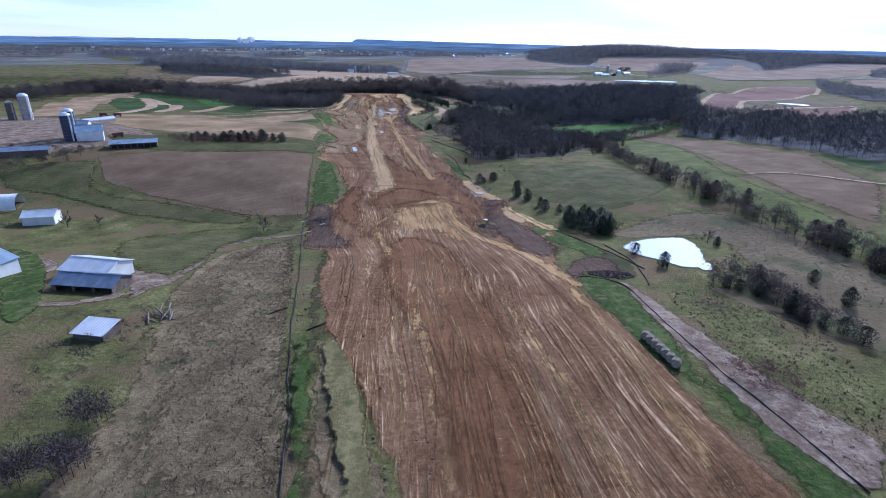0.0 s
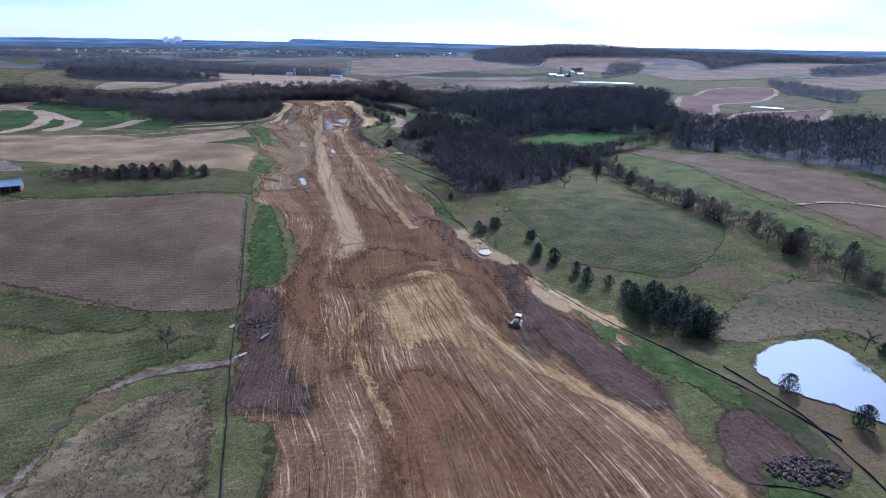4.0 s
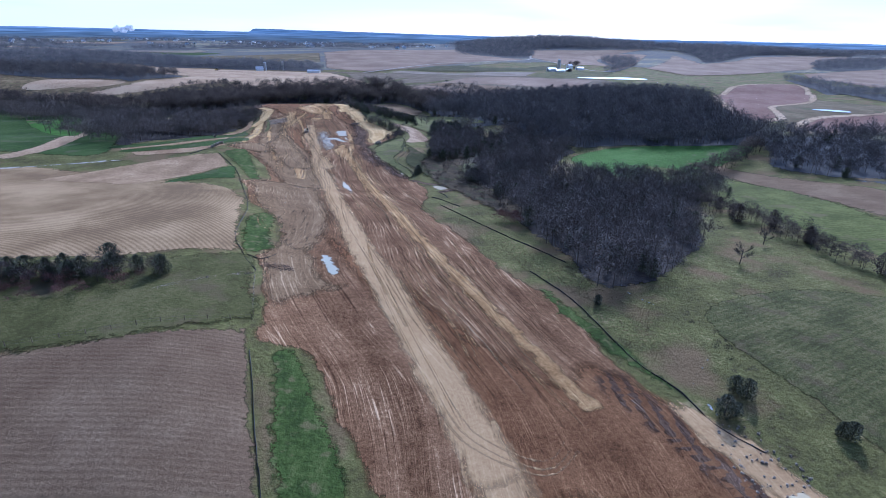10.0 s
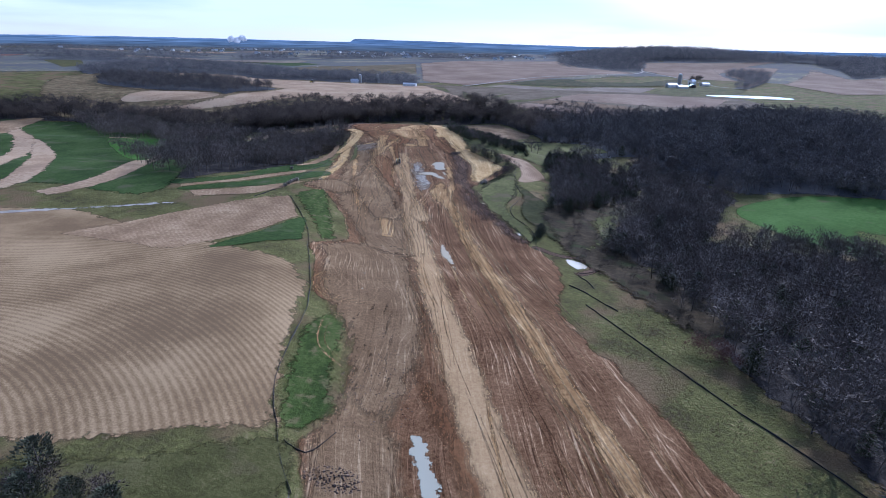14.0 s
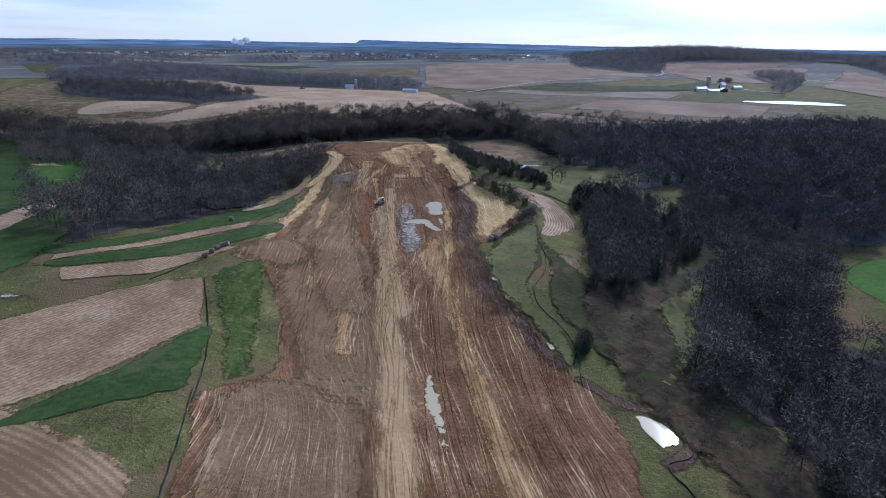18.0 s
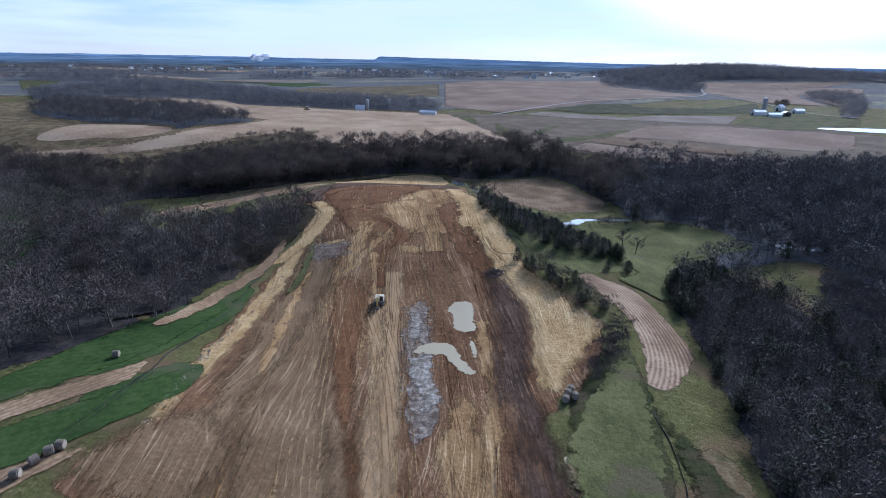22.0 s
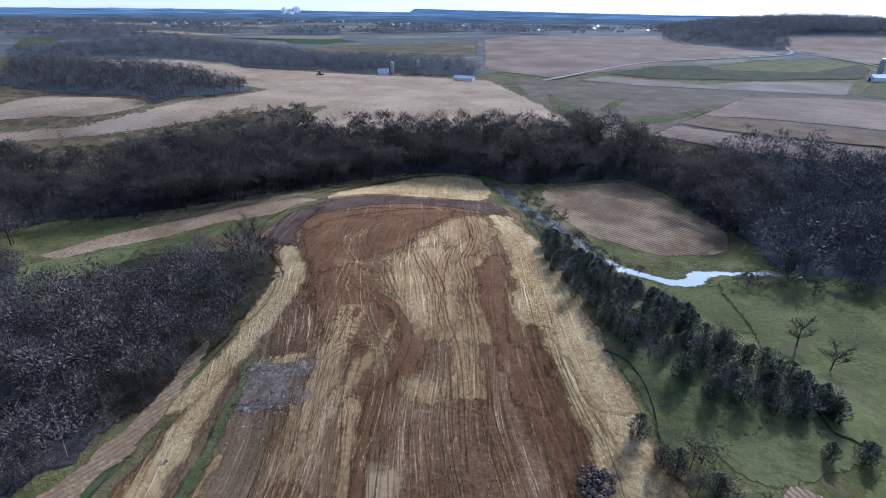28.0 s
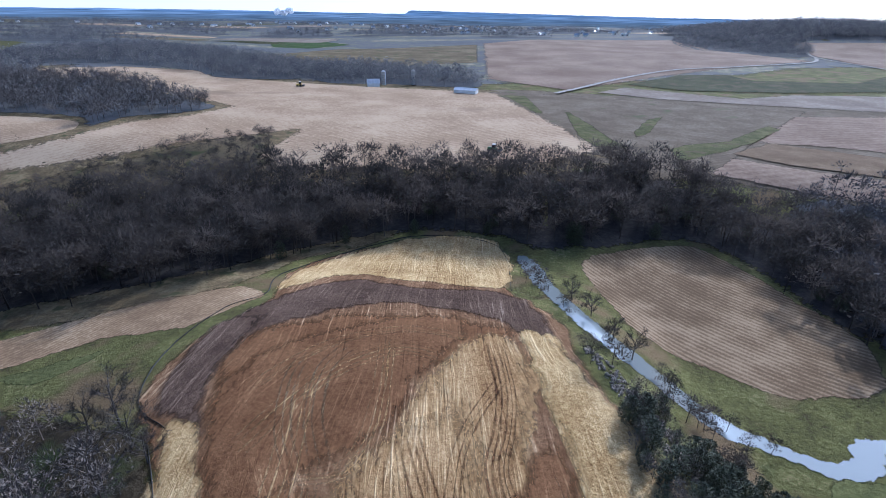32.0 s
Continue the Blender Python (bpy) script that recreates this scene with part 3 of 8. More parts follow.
gx = steps([-5200, (-2000, 200), (-900, 70), (-420, 24), (-230, 7), (160, 3.2), (420, 8), (900, 26), (2000, 70), (5200, 200)])
gy = steps([-3000, (-600, 240), (-60, 45), (-20, 6), (790, 3.2), (1100, 8), (1600, 25), (2600, 60), (4950, 80)])
GX, GY = np.meshgrid(gx, gy)
gz = height(GX, GY)
cols, rows_n = len(gx), len(gy)
idx = np.arange(cols * rows_n).reshape(rows_n, cols)
quads = np.stack([idx[:-1, :-1], idx[:-1, 1:], idx[1:, 1:], idx[1:, :-1]], -1).reshape(-1, 4)
ground = new("ground", mesh("ground", np.stack([GX, GY, gz], -1).reshape(-1, 3), quads, M["pasture"]))
tagged(ground, "rolling farmland of dull green and brown late autumn grass", "ground", kind="structure")


def rounded(points, step, wobble=0.0, closed=True, seed=1):
    """A smooth line through the corners of a plan, with a slightly uneven course."""
    p = np.array(points, float)
    n = len(p)
    out = []
    for i in range(n if closed else n - 1):
        a, b, c, d = (p[(i + k) % n] for k in (-1, 0, 1, 2)) if closed else (p[max(i - 1, 0)], p[i], p[i + 1], p[min(i + 2, n - 1)])
        m = max(1, int(np.linalg.norm(c - b) / step))
        for s in np.arange(m) / m:
            out.append(0.5 * (2 * b + (c - a) * s + (2 * a - 5 * b + 4 * c - d) * s * s + (3 * b - a - 3 * c + d) * s ** 3))
    if not closed:
        out.append(p[-1])
    out = np.array(out)
    if wobble:
        for i, q in enumerate(out):
            out[i] += wobble * np.array(noise.noise_vector(Vector((q[0] * 0.22, q[1] * 0.22, seed)))[:2])
            out[i] += 0.4 * wobble * np.array(noise.noise_vector(Vector((q[0] * 0.8, q[1] * 0.8, seed + 9)))[:2])
    return out


def inside(px, py, ring):
    r = np.zeros(len(px), bool)
    a, b = ring, np.roll(ring, -1, axis=0)
    for (x0, y0), (x1, y1) in zip(a, b):
        if y0 != y1:
            r ^= ((y0 > py) != (y1 > py)) & (px < (x1 - x0) * (py - y0) / (y1 - y0) + x0)
    return r


def patch(name, points, mat, lift, label, category, step=None, wobble=0.8, ruts=0.0, level=None, round_off=True, feather=None):
    """A field, strip, pool or lane lying on the land."""
    p = np.array(points, float)
    size = max(np.ptp(p[:, 0]), np.ptp(p[:, 1]))
    step = step or min(max(size / 45, 1.6), 40)
    if round_off:
        ring = rounded(points, step * 0.8, wobble)
    else:
        ring = np.concatenate([a + (c - a) * (np.arange(m) / m)[:, None] for a, c in zip(p, np.roll(p, -1, axis=0)) for m in (max(1, int(np.hypot(*(c - a)) / (step * 0.8))),)])
        for i, q in enumerate(ring):
            ring[i] += wobble * np.array(noise.noise_vector(Vector((q[0] * 0.1, q[1] * 0.1, 3.0)))[:2])
    keep = [ring[0]]
    for q in ring[1:]:
        if np.hypot(*(q - keep[-1])) > step * 0.25:
            keep.append(q)
    ring = np.array(keep)
    x0, y0, x1, y1 = *ring.min(0), *ring.max(0)
    ax, ay = np.meshgrid(np.arange(x0 + step / 2, x1, step), np.arange(y0 + step / 2, y1, step))
    ax, ay = ax.ravel(), ay.ravel()
    ok = inside(ax, ay, ring)
    inner = np.stack([ax[ok], ay[ok]], 1)
    allp = np.concatenate([ring, inner]) if len(inner) else ring
    got = geometry.delaunay_2d_cdt([Vector(q) for q in allp], [], [list(range(len(ring)))], 1, 1e-3)
    v2, tris = np.array([tuple(v) for v in got[0]]), [t[:3] for t in got[2]]
    tris = np.array(tris, dtype=np.int32)
    a, b, c = (v2[tris[:, k]] for k in range(3))
    flip = (b[:, 0] - a[:, 0]) * (c[:, 1] - a[:, 1]) - (b[:, 1] - a[:, 1]) * (c[:, 0] - a[:, 0]) < 0
    tris[flip] = tris[flip][:, ::-1]
    rim = np.full(len(v2), 1e9)
    for q in ring:
        rim = np.minimum(rim, np.hypot(v2[:, 0] - q[0], v2[:, 1] - q[1]))
    rim = np.clip(rim / (feather or min(max(step * 1.1, 1.5), 12)), 0, 1)
    z = height(v2[:, 0], v2[:, 1]) + (lift if lift > 0.35 else lift * 0.6)
    if ruts:
        z = z + ruts * rough(v2[:, 0], v2[:, 1])
    if level is not None:
        z = np.full(len(v2), level)
    uv = np.stack([v2[:, 0] - middle(v2[:, 1]), v2[:, 1]], 1)
    ob = new(name, mesh(name, np.column_stack([v2, z]), tris, mat, uv=uv, rim=rim))
    return tagged(ob, label, category, kind="structure")


def band(points, width, taper=1.0):
    """The outline of a strip of some width along a line."""
    c = rounded(points, 6, 0.0, closed=False)
    d = np.gradient(c, axis=0)
    d /= np.linalg.norm(d, axis=1)[:, None] + 1e-9
    side = np.column_stack([-d[:, 1], d[:, 0]])
    w = np.linspace(1, taper, len(c))[:, None] * width / 2
    return np.concatenate([c + side * w, (c - side * w)[::-1]])


# ---- outlines on the plan, in metres ----
plan_mud_l = [(-58, 197), (-49, 193), (-45, 180), (-39, 159), (-29, 137), (-45, 140), (-49, 158), (-56, 180)]
plan_mud_l2 = [(-81, 310), (-78, 333), (-84, 352), (-75, 366), (-69, 324), (-62, 296), (-56, 292), (-67, 284), (-73, 278), (-79, 296)]
plan_mud_band = [(-147, 647), (-148, 663), (-143, 674), (-129, 693), (-110, 691), (-86, 692), (-75, 669), (-82, 666), (-92, 674), (-113, 677), (-129, 667), (-137, 656), (-139, 643), (-139, 635)]
plan_brown_dome = [(-67, 335), (-38, 241), (-38, 200), (-23, 191), (-6, 202), (5, 190), (6, 168), (19, 199), (4, 237), (-9, 254), (-22, 254)]
plan_red_b = [(-141, 646), (-137, 660), (-116, 671), (-84, 669), (-94, 654), (-106, 646), (-115, 626), (-124, 618)]
plan_red_c = [(-83, 625), (-75, 628), (-67, 602), (-63, 580), (-57, 562), (-65, 560), (-74, 580)]
plan_haul_fan = [(-39, 248), (-32, 241), (-27, 224), (-32, 216), (-37, 211), (-39, 217), (-37, 230)]
plan_brown_l = [(-126, 618), (-111, 620), (-103, 606), (-95, 589), (-112, 587)]
plan_tan_dome = [(-104, 625), (-100, 650), (-88, 663), (-81, 636), (-77, 610), (-74, 592), (-93, 589), (-99, 598), (-106, 613)]
plan_straw_end = [(-144, 680), (-146, 696), (-137, 717), (-118, 735), (-90, 735), (-86, 698), (-110, 695), (-130, 697)]
plan_straw_r = [(-82, 664), (-75, 667), (-69, 647), (-63, 636), (-61, 628), (-49, 563), (-56, 561), (-57, 569), (-63, 580), (-67, 594), (-74, 620), (-82, 662)]
plan_straw_r2 = [(-82, 660), (-73, 651), (-62, 603), (-57, 578), (-49, 556), (-31, 536), (-37, 524), (-42, 513), (-50, 504), (-52, 514), (-51, 531), (-54, 548), (-61, 567)]
plan_straw_l2 = [(-136, 617), (-128, 614), (-127, 589), (-124, 553), (-121, 523), (-120, 503), (-120, 490), (-120, 479), (-122, 477), (-124, 490), (-127, 518), (-131, 553), (-133, 591)]
plan_s_red_u = [(-132, 626), (-137, 639), (-133, 652), (-114, 669), (-97, 673), (-94, 665), (-100, 649), (-103, 634), (-112, 623), (-116, 617), (-123, 612)]
plan_s_red_r = [(-84, 622), (-77, 634), (-74, 610), (-74, 596), (-69, 587), (-65, 575), (-71, 574), (-76, 586), (-80, 600)]
plan_s_tan_c = [(-110, 623), (-103, 634), (-92, 639), (-86, 622), (-83, 601), (-86, 592), (-95, 592), (-104, 605)]
plan_s_tan_u = [(-99, 649), (-92, 665), (-84, 664), (-80, 649), (-82, 634), (-84, 628), (-91, 633)]
plan_s_tan_g = [(-94, 579), (-90, 582), (-84, 580), (-81, 575), (-80, 573), (-93, 572)]
plan_s_straw_l = [(-141, 630), (-134, 629), (-126, 616), (-123, 604), (-125, 589), (-128, 577), (-132, 569), (-136, 569), (-135, 578), (-133, 590), (-132, 605), (-133, 616)]
plan_s_cross = [(-124, 583), (-112, 584), (-112, 582), (-123, 581)]
plan_s_straw_r = [(-83, 665), (-77, 666), (-66, 644), (-62, 629), (-59, 612), (-56, 596), (-53, 585), (-51, 577), (-59, 576), (-63, 585), (-67, 597), (-73, 598), (-74, 612), (-76, 635)]
plan_s_rock_l = [(-121, 569), (-124, 576), (-123, 580), (-113, 581), (-108, 570)]
plan_s_mud_l = [(-148, 639), (-150, 662), (-142, 666), (-139, 666), (-139, 643), (-132, 626), (-139, 630), (-144, 632)]
plan_sand_9 = [(3, 241), (6, 234), (7, 228), (11, 223), (14, 218), (15, 210), (12, 208), (7, 213), (4, 224), (1, 232)]
plan_wet_p = [(27, 112), (29, 126), (36, 134), (41, 132), (41, 120), (38, 118), (32, 119)]
plan_a_red_l = [(-48, 219), (-40, 222), (-38, 194), (-35, 184), (-31, 164), (-26, 152), (-29, 147), (-33, 157), (-40, 170), (-47, 185)]
plan_a_red_r = [(-1, 197), (7, 194), (8, 169), (8, 161), (4, 160), (2, 173), (0, 186)]
plan_a_dark = [(-34, 210), (-24, 224), (-7, 214), (-2, 207), (-17, 201), (-24, 194), (-35, 194)]
plan_a_mud_r = [(11, 207), (19, 206), (13, 187), (14, 161), (13, 156), (9, 149), (6, 159), (9, 182)]
plan_a_tan = [(-24, 190), (-10, 201), (-5, 202), (-2, 183), (0, 169), (4, 155), (6, 145), (0, 146), (-4, 153), (-10, 160), (-17, 158), (-22, 168), (-25, 179)]
plan_a_sand = [(18, 200), (21, 190), (25, 180), (23, 175), (19, 179), (16, 191)]
plan_a_sand2 = [(0, 239), (7, 235), (16, 211), (11, 208), (4, 224)]
plan_b_tan = [(-111, 490), (-111, 508), (-112, 537), (-110, 561), (-100, 517), (-85, 469), (-78, 445), (-88, 443), (-93, 442)]
plan_b_dark = [(-109, 557), (-95, 544), (-91, 506), (-81, 469), (-83, 467), (-90, 486), (-103, 525)]
plan_b_haul = [(-96, 538), (-90, 538), (-81, 487), (-73, 463), (-69, 445), (-76, 444), (-79, 466)]
plan_b_dark_r = [(-58, 498), (-51, 484), (-46, 464), (-41, 450), (-48, 446), (-54, 462), (-57, 473)]
plan_b_dark_u = [(-63, 501), (-56, 498), (-52, 509), (-50, 535), (-56, 560), (-64, 566), (-61, 529)]
plan_b_strip = [(-72, 483), (-66, 503), (-60, 473), (-57, 455), (-55, 445), (-60, 445), (-65, 463)]
plan_b_grey = [(-85, 539), (-81, 545), (-78, 541), (-75, 524), (-73, 515), (-75, 507), (-78, 507), (-82, 522)]
plan_b_straw = [(-58, 566), (-47, 564), (-35, 543), (-32, 534), (-40, 517), (-47, 503), (-51, 509), (-50, 535)]
plan_rocks = [(-125, 582), (-113, 583), (-110, 573), (-120, 568)]
plan_puddle_w = [(-65.4, 311.7), (-63.0, 313.0), (-60.6, 306.3), (-58.8, 300.2), (-59.3, 298.6), (-62.0, 299.0)]
plan_puddle_m = [(-64, 416), (-62, 418), (-59, 404), (-57, 387), (-59, 394), (-63, 407)]
plan_verge_a = [(-70, 255), (-65, 260), (-52, 221), (-49, 199), (-54, 196), (-58, 195), (-64, 219)]
plan_verge_b = [(-91, 349), (-83, 357), (-82, 336), (-79, 320), (-78, 314), (-85, 308), (-88, 316), (-91, 332)]
plan_verge_c = [(-125, 451), (-116, 464), (-107, 438), (-101, 417), (-98, 411), (-101, 408), (-104, 407), (-111, 422), (-117, 434)]
plan_verge_d = [(-18, 43), (-22, 62), (-29, 89), (-36, 121), (-37, 137), (-24, 79), (-18, 54), (-15, 43)]
plan_green_r2 = [(24, 177), (30, 176), (38, 153), (43, 140), (38, 134), (32, 143), (25, 156)]
plan_green_r3 = [(-9, 290), (-3, 274), (5, 246), (2, 245), (-4, 259), (-9, 275)]
plan_green_l2 = [(-151, 499), (-144, 519), (-136, 553), (-130, 538), (-129, 521), (-135, 499), (-143, 491)]
plan_green_l3 = [(-138, 485), (-133, 494), (-124, 501), (-122, 488), (-126, 479), (-129, 476)]
plan_slope_grass = [(-46, 497), (-28, 525), (-29, 486), (-37, 460), (-28, 434), (-32, 426), (-41, 457)]
plan_grass_r = [(-56, 596), (-51, 598), (-29, 587), (-31, 577), (-47, 569), (-51, 581)]
plan_small_field = [(-34, 564), (-24, 565), (-14, 558), (-9, 533), (-14, 519), (-22, 508), (-27, 510), (-24, 525), (-24, 543)]
plan_bottom_field = [(-63, 727), (-46, 740), (-24, 746), (-14, 733), (-4, 710), (2, 691), (-4, 673), (-17, 668), (-28, 667), (-41, 675), (-54, 684), (-60, 700)]
plan_meadow_r = [(-30, 628), (-30, 644), (-18, 647), (9, 655), (33, 653), (5, 603), (-7, 619)]
plan_river_strip_tan = [(-221, 630), (-211, 651), (-183, 677), (-154, 684), (-145, 677), (-156, 660), (-177, 658), (-204, 640), (-212, 629)]
plan_river_strip_green = [(-212, 614), (-217, 625), (-203, 638), (-172, 654), (-178, 643), (-193, 641), (-182, 611), (-189, 598)]
plan_brown_field_w = [(-153, 214), (-173, 242), (-139, 261), (-115, 258), (-76, 267), (-57, 185), (-68, 186), (-79, 187), (-100, 194), (-123, 201)]
plan_contour_field = [(-280, 420), (-198, 424), (-150, 400), (-104, 380), (-96, 368), (-93, 340), (-88, 316), (-84, 309), (-115, 300), (-145, 302), (-171, 314), (-208, 324), (-240, 350)]
plan_tan_wedge = [(-184, 395), (-152, 434), (-127, 452), (-133, 445), (-127, 448), (-121, 437), (-116, 425), (-121, 411), (-127, 400), (-142, 384), (-155, 385), (-151, 386)]
plan_green_wedge = [(-126, 400), (-121, 410), (-115, 425), (-111, 416), (-109, 405), (-110, 399), (-133, 385)]
plan_strips_base = [(-289, 442), (-237, 454), (-180, 457), (-265, 649), (-341, 682), (-408, 691), (-451, 675)]
plan_band_a = band([(-350, 585), (-332, 574), (-292, 530), (-252, 466), (-252, 436)], 13)
plan_band_b = band([(-302, 612), (-263, 576), (-239, 545), (-215, 473), (-224, 440)], 13)
plan_band_c = band([(-420, 660), (-344, 581), (-278, 474), (-272, 440), (-277, 423)], 13)
plan_lane_green_a = [(-184, 467), (-162, 481), (-152, 513), (-138, 567), (-134, 553), (-136, 504), (-159, 472), (-178, 460)]
plan_lane_tan_a = [(-178, 460), (-159, 471), (-133, 501), (-132, 491), (-150, 471), (-175, 456)]
plan_lane_green_b = [(-175, 456), (-150, 470), (-131, 490), (-123, 501), (-121, 488), (-136, 465), (-154, 457), (-171, 451)]
plan_lane_tan_b = [(-170, 451), (-153, 456), (-134, 467), (-124, 473), (-132, 459), (-141, 449), (-157, 444), (-163, 443)]
plan_bright_field = [(83, 503), (124, 522), (165, 502), (196, 478), (142, 443), (105, 432), (83, 464)]
plan_terrace_field = [(116, 468), (151, 391), (135, 258), (135, 195), (137, 163), (122, 143), (112, 162), (108, 194), (107, 257), (106, 377)]
plan_brown_field_e = [(137, 485), (180, 393), (204, 309), (185, 229), (145, 173), (137, 215), (143, 275), (148, 362)]
plan_bright_edge = [(211, 314), (222, 279), (209, 261), (203, 279)]
plan_hay_field = [(25, 267), (43, 278), (70, 279), (95, 257), (94, 230), (63, 194), (45, 199), (31, 212), (27, 240)]
plan_red_field_a = [(326, 717), (452, 851), (541, 854), (407, 675), (322, 624), (284, 566), (254, 561), (256, 588)]
plan_red_field_b = [(250, 516), (315, 566), (384, 580), (414, 584), (354, 525), (295, 508)]
plan_red_lawn = [(322, 624), (416, 685), (449, 619), (416, 587), (358, 576), (259, 527), (284, 566)]
plan_ridge_field = [(-400, 735), (-318, 761), (-298, 771), (-275, 780), (-256, 792), (-233, 810), (-215, 825), (-203, 838), (-202, 812), (-205, 792), (-198, 782), (-164, 782), (-122, 786), (-85, 795), (-58, 812), (-44, 833), (-66, 900), (-76, 931), (-104, 1014), (-146, 1017), (-216, 1013), (-267, 1013), (-348, 1017), (-373, 1052), (-455, 1044), (-517, 1001), (-526, 975), (-506, 957), (-476, 957), (-415, 969), (-370, 947), (-318, 917), (-270, 890), (-280, 860), (-300, 840), (-308, 802), (-321, 788), (-337, 777), (-400, 758)]
plan_ridge_field_w = [(-400, 828), (-384, 831), (-359, 835), (-326, 831), (-314, 812), (-326, 793), (-344, 791), (-400, 780)]
plan_f_pink_a = [(-154, 1544), (-67, 1681), (72, 1689), (188, 1656), (212, 1486), (302, 1366), (166, 1250), (52, 1151), (-44, 1045), (-119, 1102)]
plan_f_pink_b = [(408, 1602), (541, 1576), (684, 1553), (398, 1108), (370, 1110), (457, 1236), (492, 1406), (515, 1458), (350, 1260), (338, 1381)]
plan_f_green = [(10, 1095), (76, 1171), (128, 1184), (141, 1144), (233, 1142), (339, 1255), (312, 1181), (255, 1092), (141, 1067), (57, 1065)]
plan_f_farm = [(192, 981), (251, 1068), (301, 1092), (334, 1090), (368, 1063), (328, 1001), (257, 946), (218, 945)]
plan_f_pale = [(-23, 1040), (8, 1078), (91, 1032), (138, 1058), (236, 1066), (186, 980), (112, 994), (27, 1011)]
plan_f_grey = [(37, 862), (95, 953), (162, 965), (244, 934), (268, 910), (217, 831), (185, 820), (150, 827), (115, 847), (73, 861)]
plan_f_dark = [(17, 836), (45, 864), (90, 842), (117, 821), (128, 802), (123, 796), (77, 804), (36, 819)]
plan_f_low = [(-4, 800), (14, 828), (35, 815), (76, 801), (122, 794), (131, 786), (105, 772), (69, 778), (31, 787)]
plan_f_olive = [(-112, 1020), (-42, 1016), (60, 984), (118, 980), (67, 902), (39, 864), (0, 798), (-16, 800), (-60, 825), (-80, 900), (-92, 940)]
plan_f_olive_r = [(275, 865), (353, 890), (283, 791), (273, 803)]
plan_far_olive = [(-421, 1180), (-366, 1379), (-159, 1523), (-136, 1247), (-296, 1150)]
plan_far_lime = [(-535, 1525), (-552, 1728), (-375, 1508), (-398, 1373), (-460, 1373)]
plan_far_lime_w = [(-891, 1318), (-772, 1271), (-654, 1106), (-673, 1078)]
plan_green_a = [(-109, 153), (-93, 170), (-67, 176), (-55, 168), (-72, 157), (-71, 130), (-76, 118), (-93, 130)]
plan_g13 = [(-200, 292), (-150, 300), (-129, 298), (-101, 301), (-83, 309), (-79, 290), (-75, 272), (-101, 259), (-142, 255), (-168, 262)]
plan_green_b = [(-200, 220), (-171, 236), (-150, 207), (-108, 196), (-77, 186), (-85, 178), (-119, 183), (-162, 198), (-187, 203)]
plan_green_c = [(-131, 135), (-127, 139), (-110, 125), (-94, 104), (-87, 92), (-92, 90)]
plan_keep_g = [(-296, 593), (-266, 598), (-246, 569), (-238, 546), (-237, 526)]
plan_pale_lane = [(-230, 413), (-216, 420), (-197, 425), (-170, 435), (-168, 433), (-196, 423), (-214, 416), (-227, 409)]
plan_t24_tan = [(-376, 803), (-352, 810), (-328, 795), (-342, 787), (-364, 790)]
plan_b_dry = [(-49, 484), (-44, 483), (-42, 460), (-36, 449), (-40, 449), (-45, 458), (-48, 474)]
plan_b_brown = [(-25, 489), (-17, 488), (-18, 477), (-24, 471), (-30, 471)]
plan_tan_l0 = [(-308, 368), (-361, 448), (-427, 571), (-448, 670), (-423, 703), (-376, 569), (-303, 431), (-289, 377)]
plan_lane_25 = [(-146, 520), (-145, 531), (-143, 549), (-139, 569), (-140, 588), (-136, 586), (-134, 565), (-137, 546), (-139, 526), (-143, 517)]
plan_thin_25 = [(-122, 548), (-124, 571), (-127, 592), (-122, 575), (-119, 554), (-120, 545)]
plan_dry_32 = [(-215, 671), (-194, 684), (-169, 700), (-156, 719), (-129, 739), (-127, 732), (-148, 709), (-157, 684), (-178, 674), (-205, 661)]
plan_brush_l = [(-199, 613), (-196, 619), (-188, 636), (-169, 634), (-142, 627), (-133, 616), (-132, 605), (-134, 590), (-136, 578), (-139, 568), (-151, 567)]
plan_scrub_b = [(-327, 729), (-296, 755), (-281, 773), (-258, 788), (-217, 828), (-200, 800), (-190, 778), (-225, 764), (-250, 748), (-311, 712)]
plan_pasture_brown = [(-54, 98), (-62, 119), (-63, 145), (-56, 155), (-51, 156), (-41, 118), (-29, 79), (-22, 54), (-20, 43), (-38, 44), (-43, 55), (-48, 73)]
plan_gravel_lane = [(47, 47), (41, 65), (38, 109), (41, 112), (45, 90), (51, 68), (56, 56), (49, 47)]
plan_tan_verge = [(-14, 43), (-19, 57), (-24, 79), (-25, 84), (-18, 69), (-11, 53), (-7, 44)]
plan_yard = [(-73, 100), (-85, 124), (-73, 118), (-72, 102)]
plan_f_road = [(-56, 1022), (10, 1128), (82, 1208), (167, 1255), (283, 1341), (329, 1424)]
plan_f_road2 = [(373, 1070), (341, 1101), (343, 1172), (345, 1306), (329, 1424), (376, 1565)]
plan_pond = [(49, 146), (52, 151), (58, 155), (60, 156), (68, 158), (71, 157), (72, 153), (71, 145), (69, 138), (68, 133), (67, 127), (64, 126), (63, 128), (60, 127), (57, 130), (55, 134), (52, 136), (49, 141)]
plan_basin_pond = [(-21.8, 406.6), (-19.1, 406.8), (-16.6, 404.7), (-15.3, 400.9), (-16.6, 398.3), (-20.0, 398.4)]
plan_creek_basin = [(7, 219), (10, 219), (10, 215), (7, 215)]
plan_river_e = [(58, 636), (61, 628), (71, 625), (81, 623), (78, 619), (68, 621), (57, 625)]
plan_creek_a = [(20, 293), (13, 284), (16, 276), (19, 264), (16, 252), (9, 245), (8, 236)]
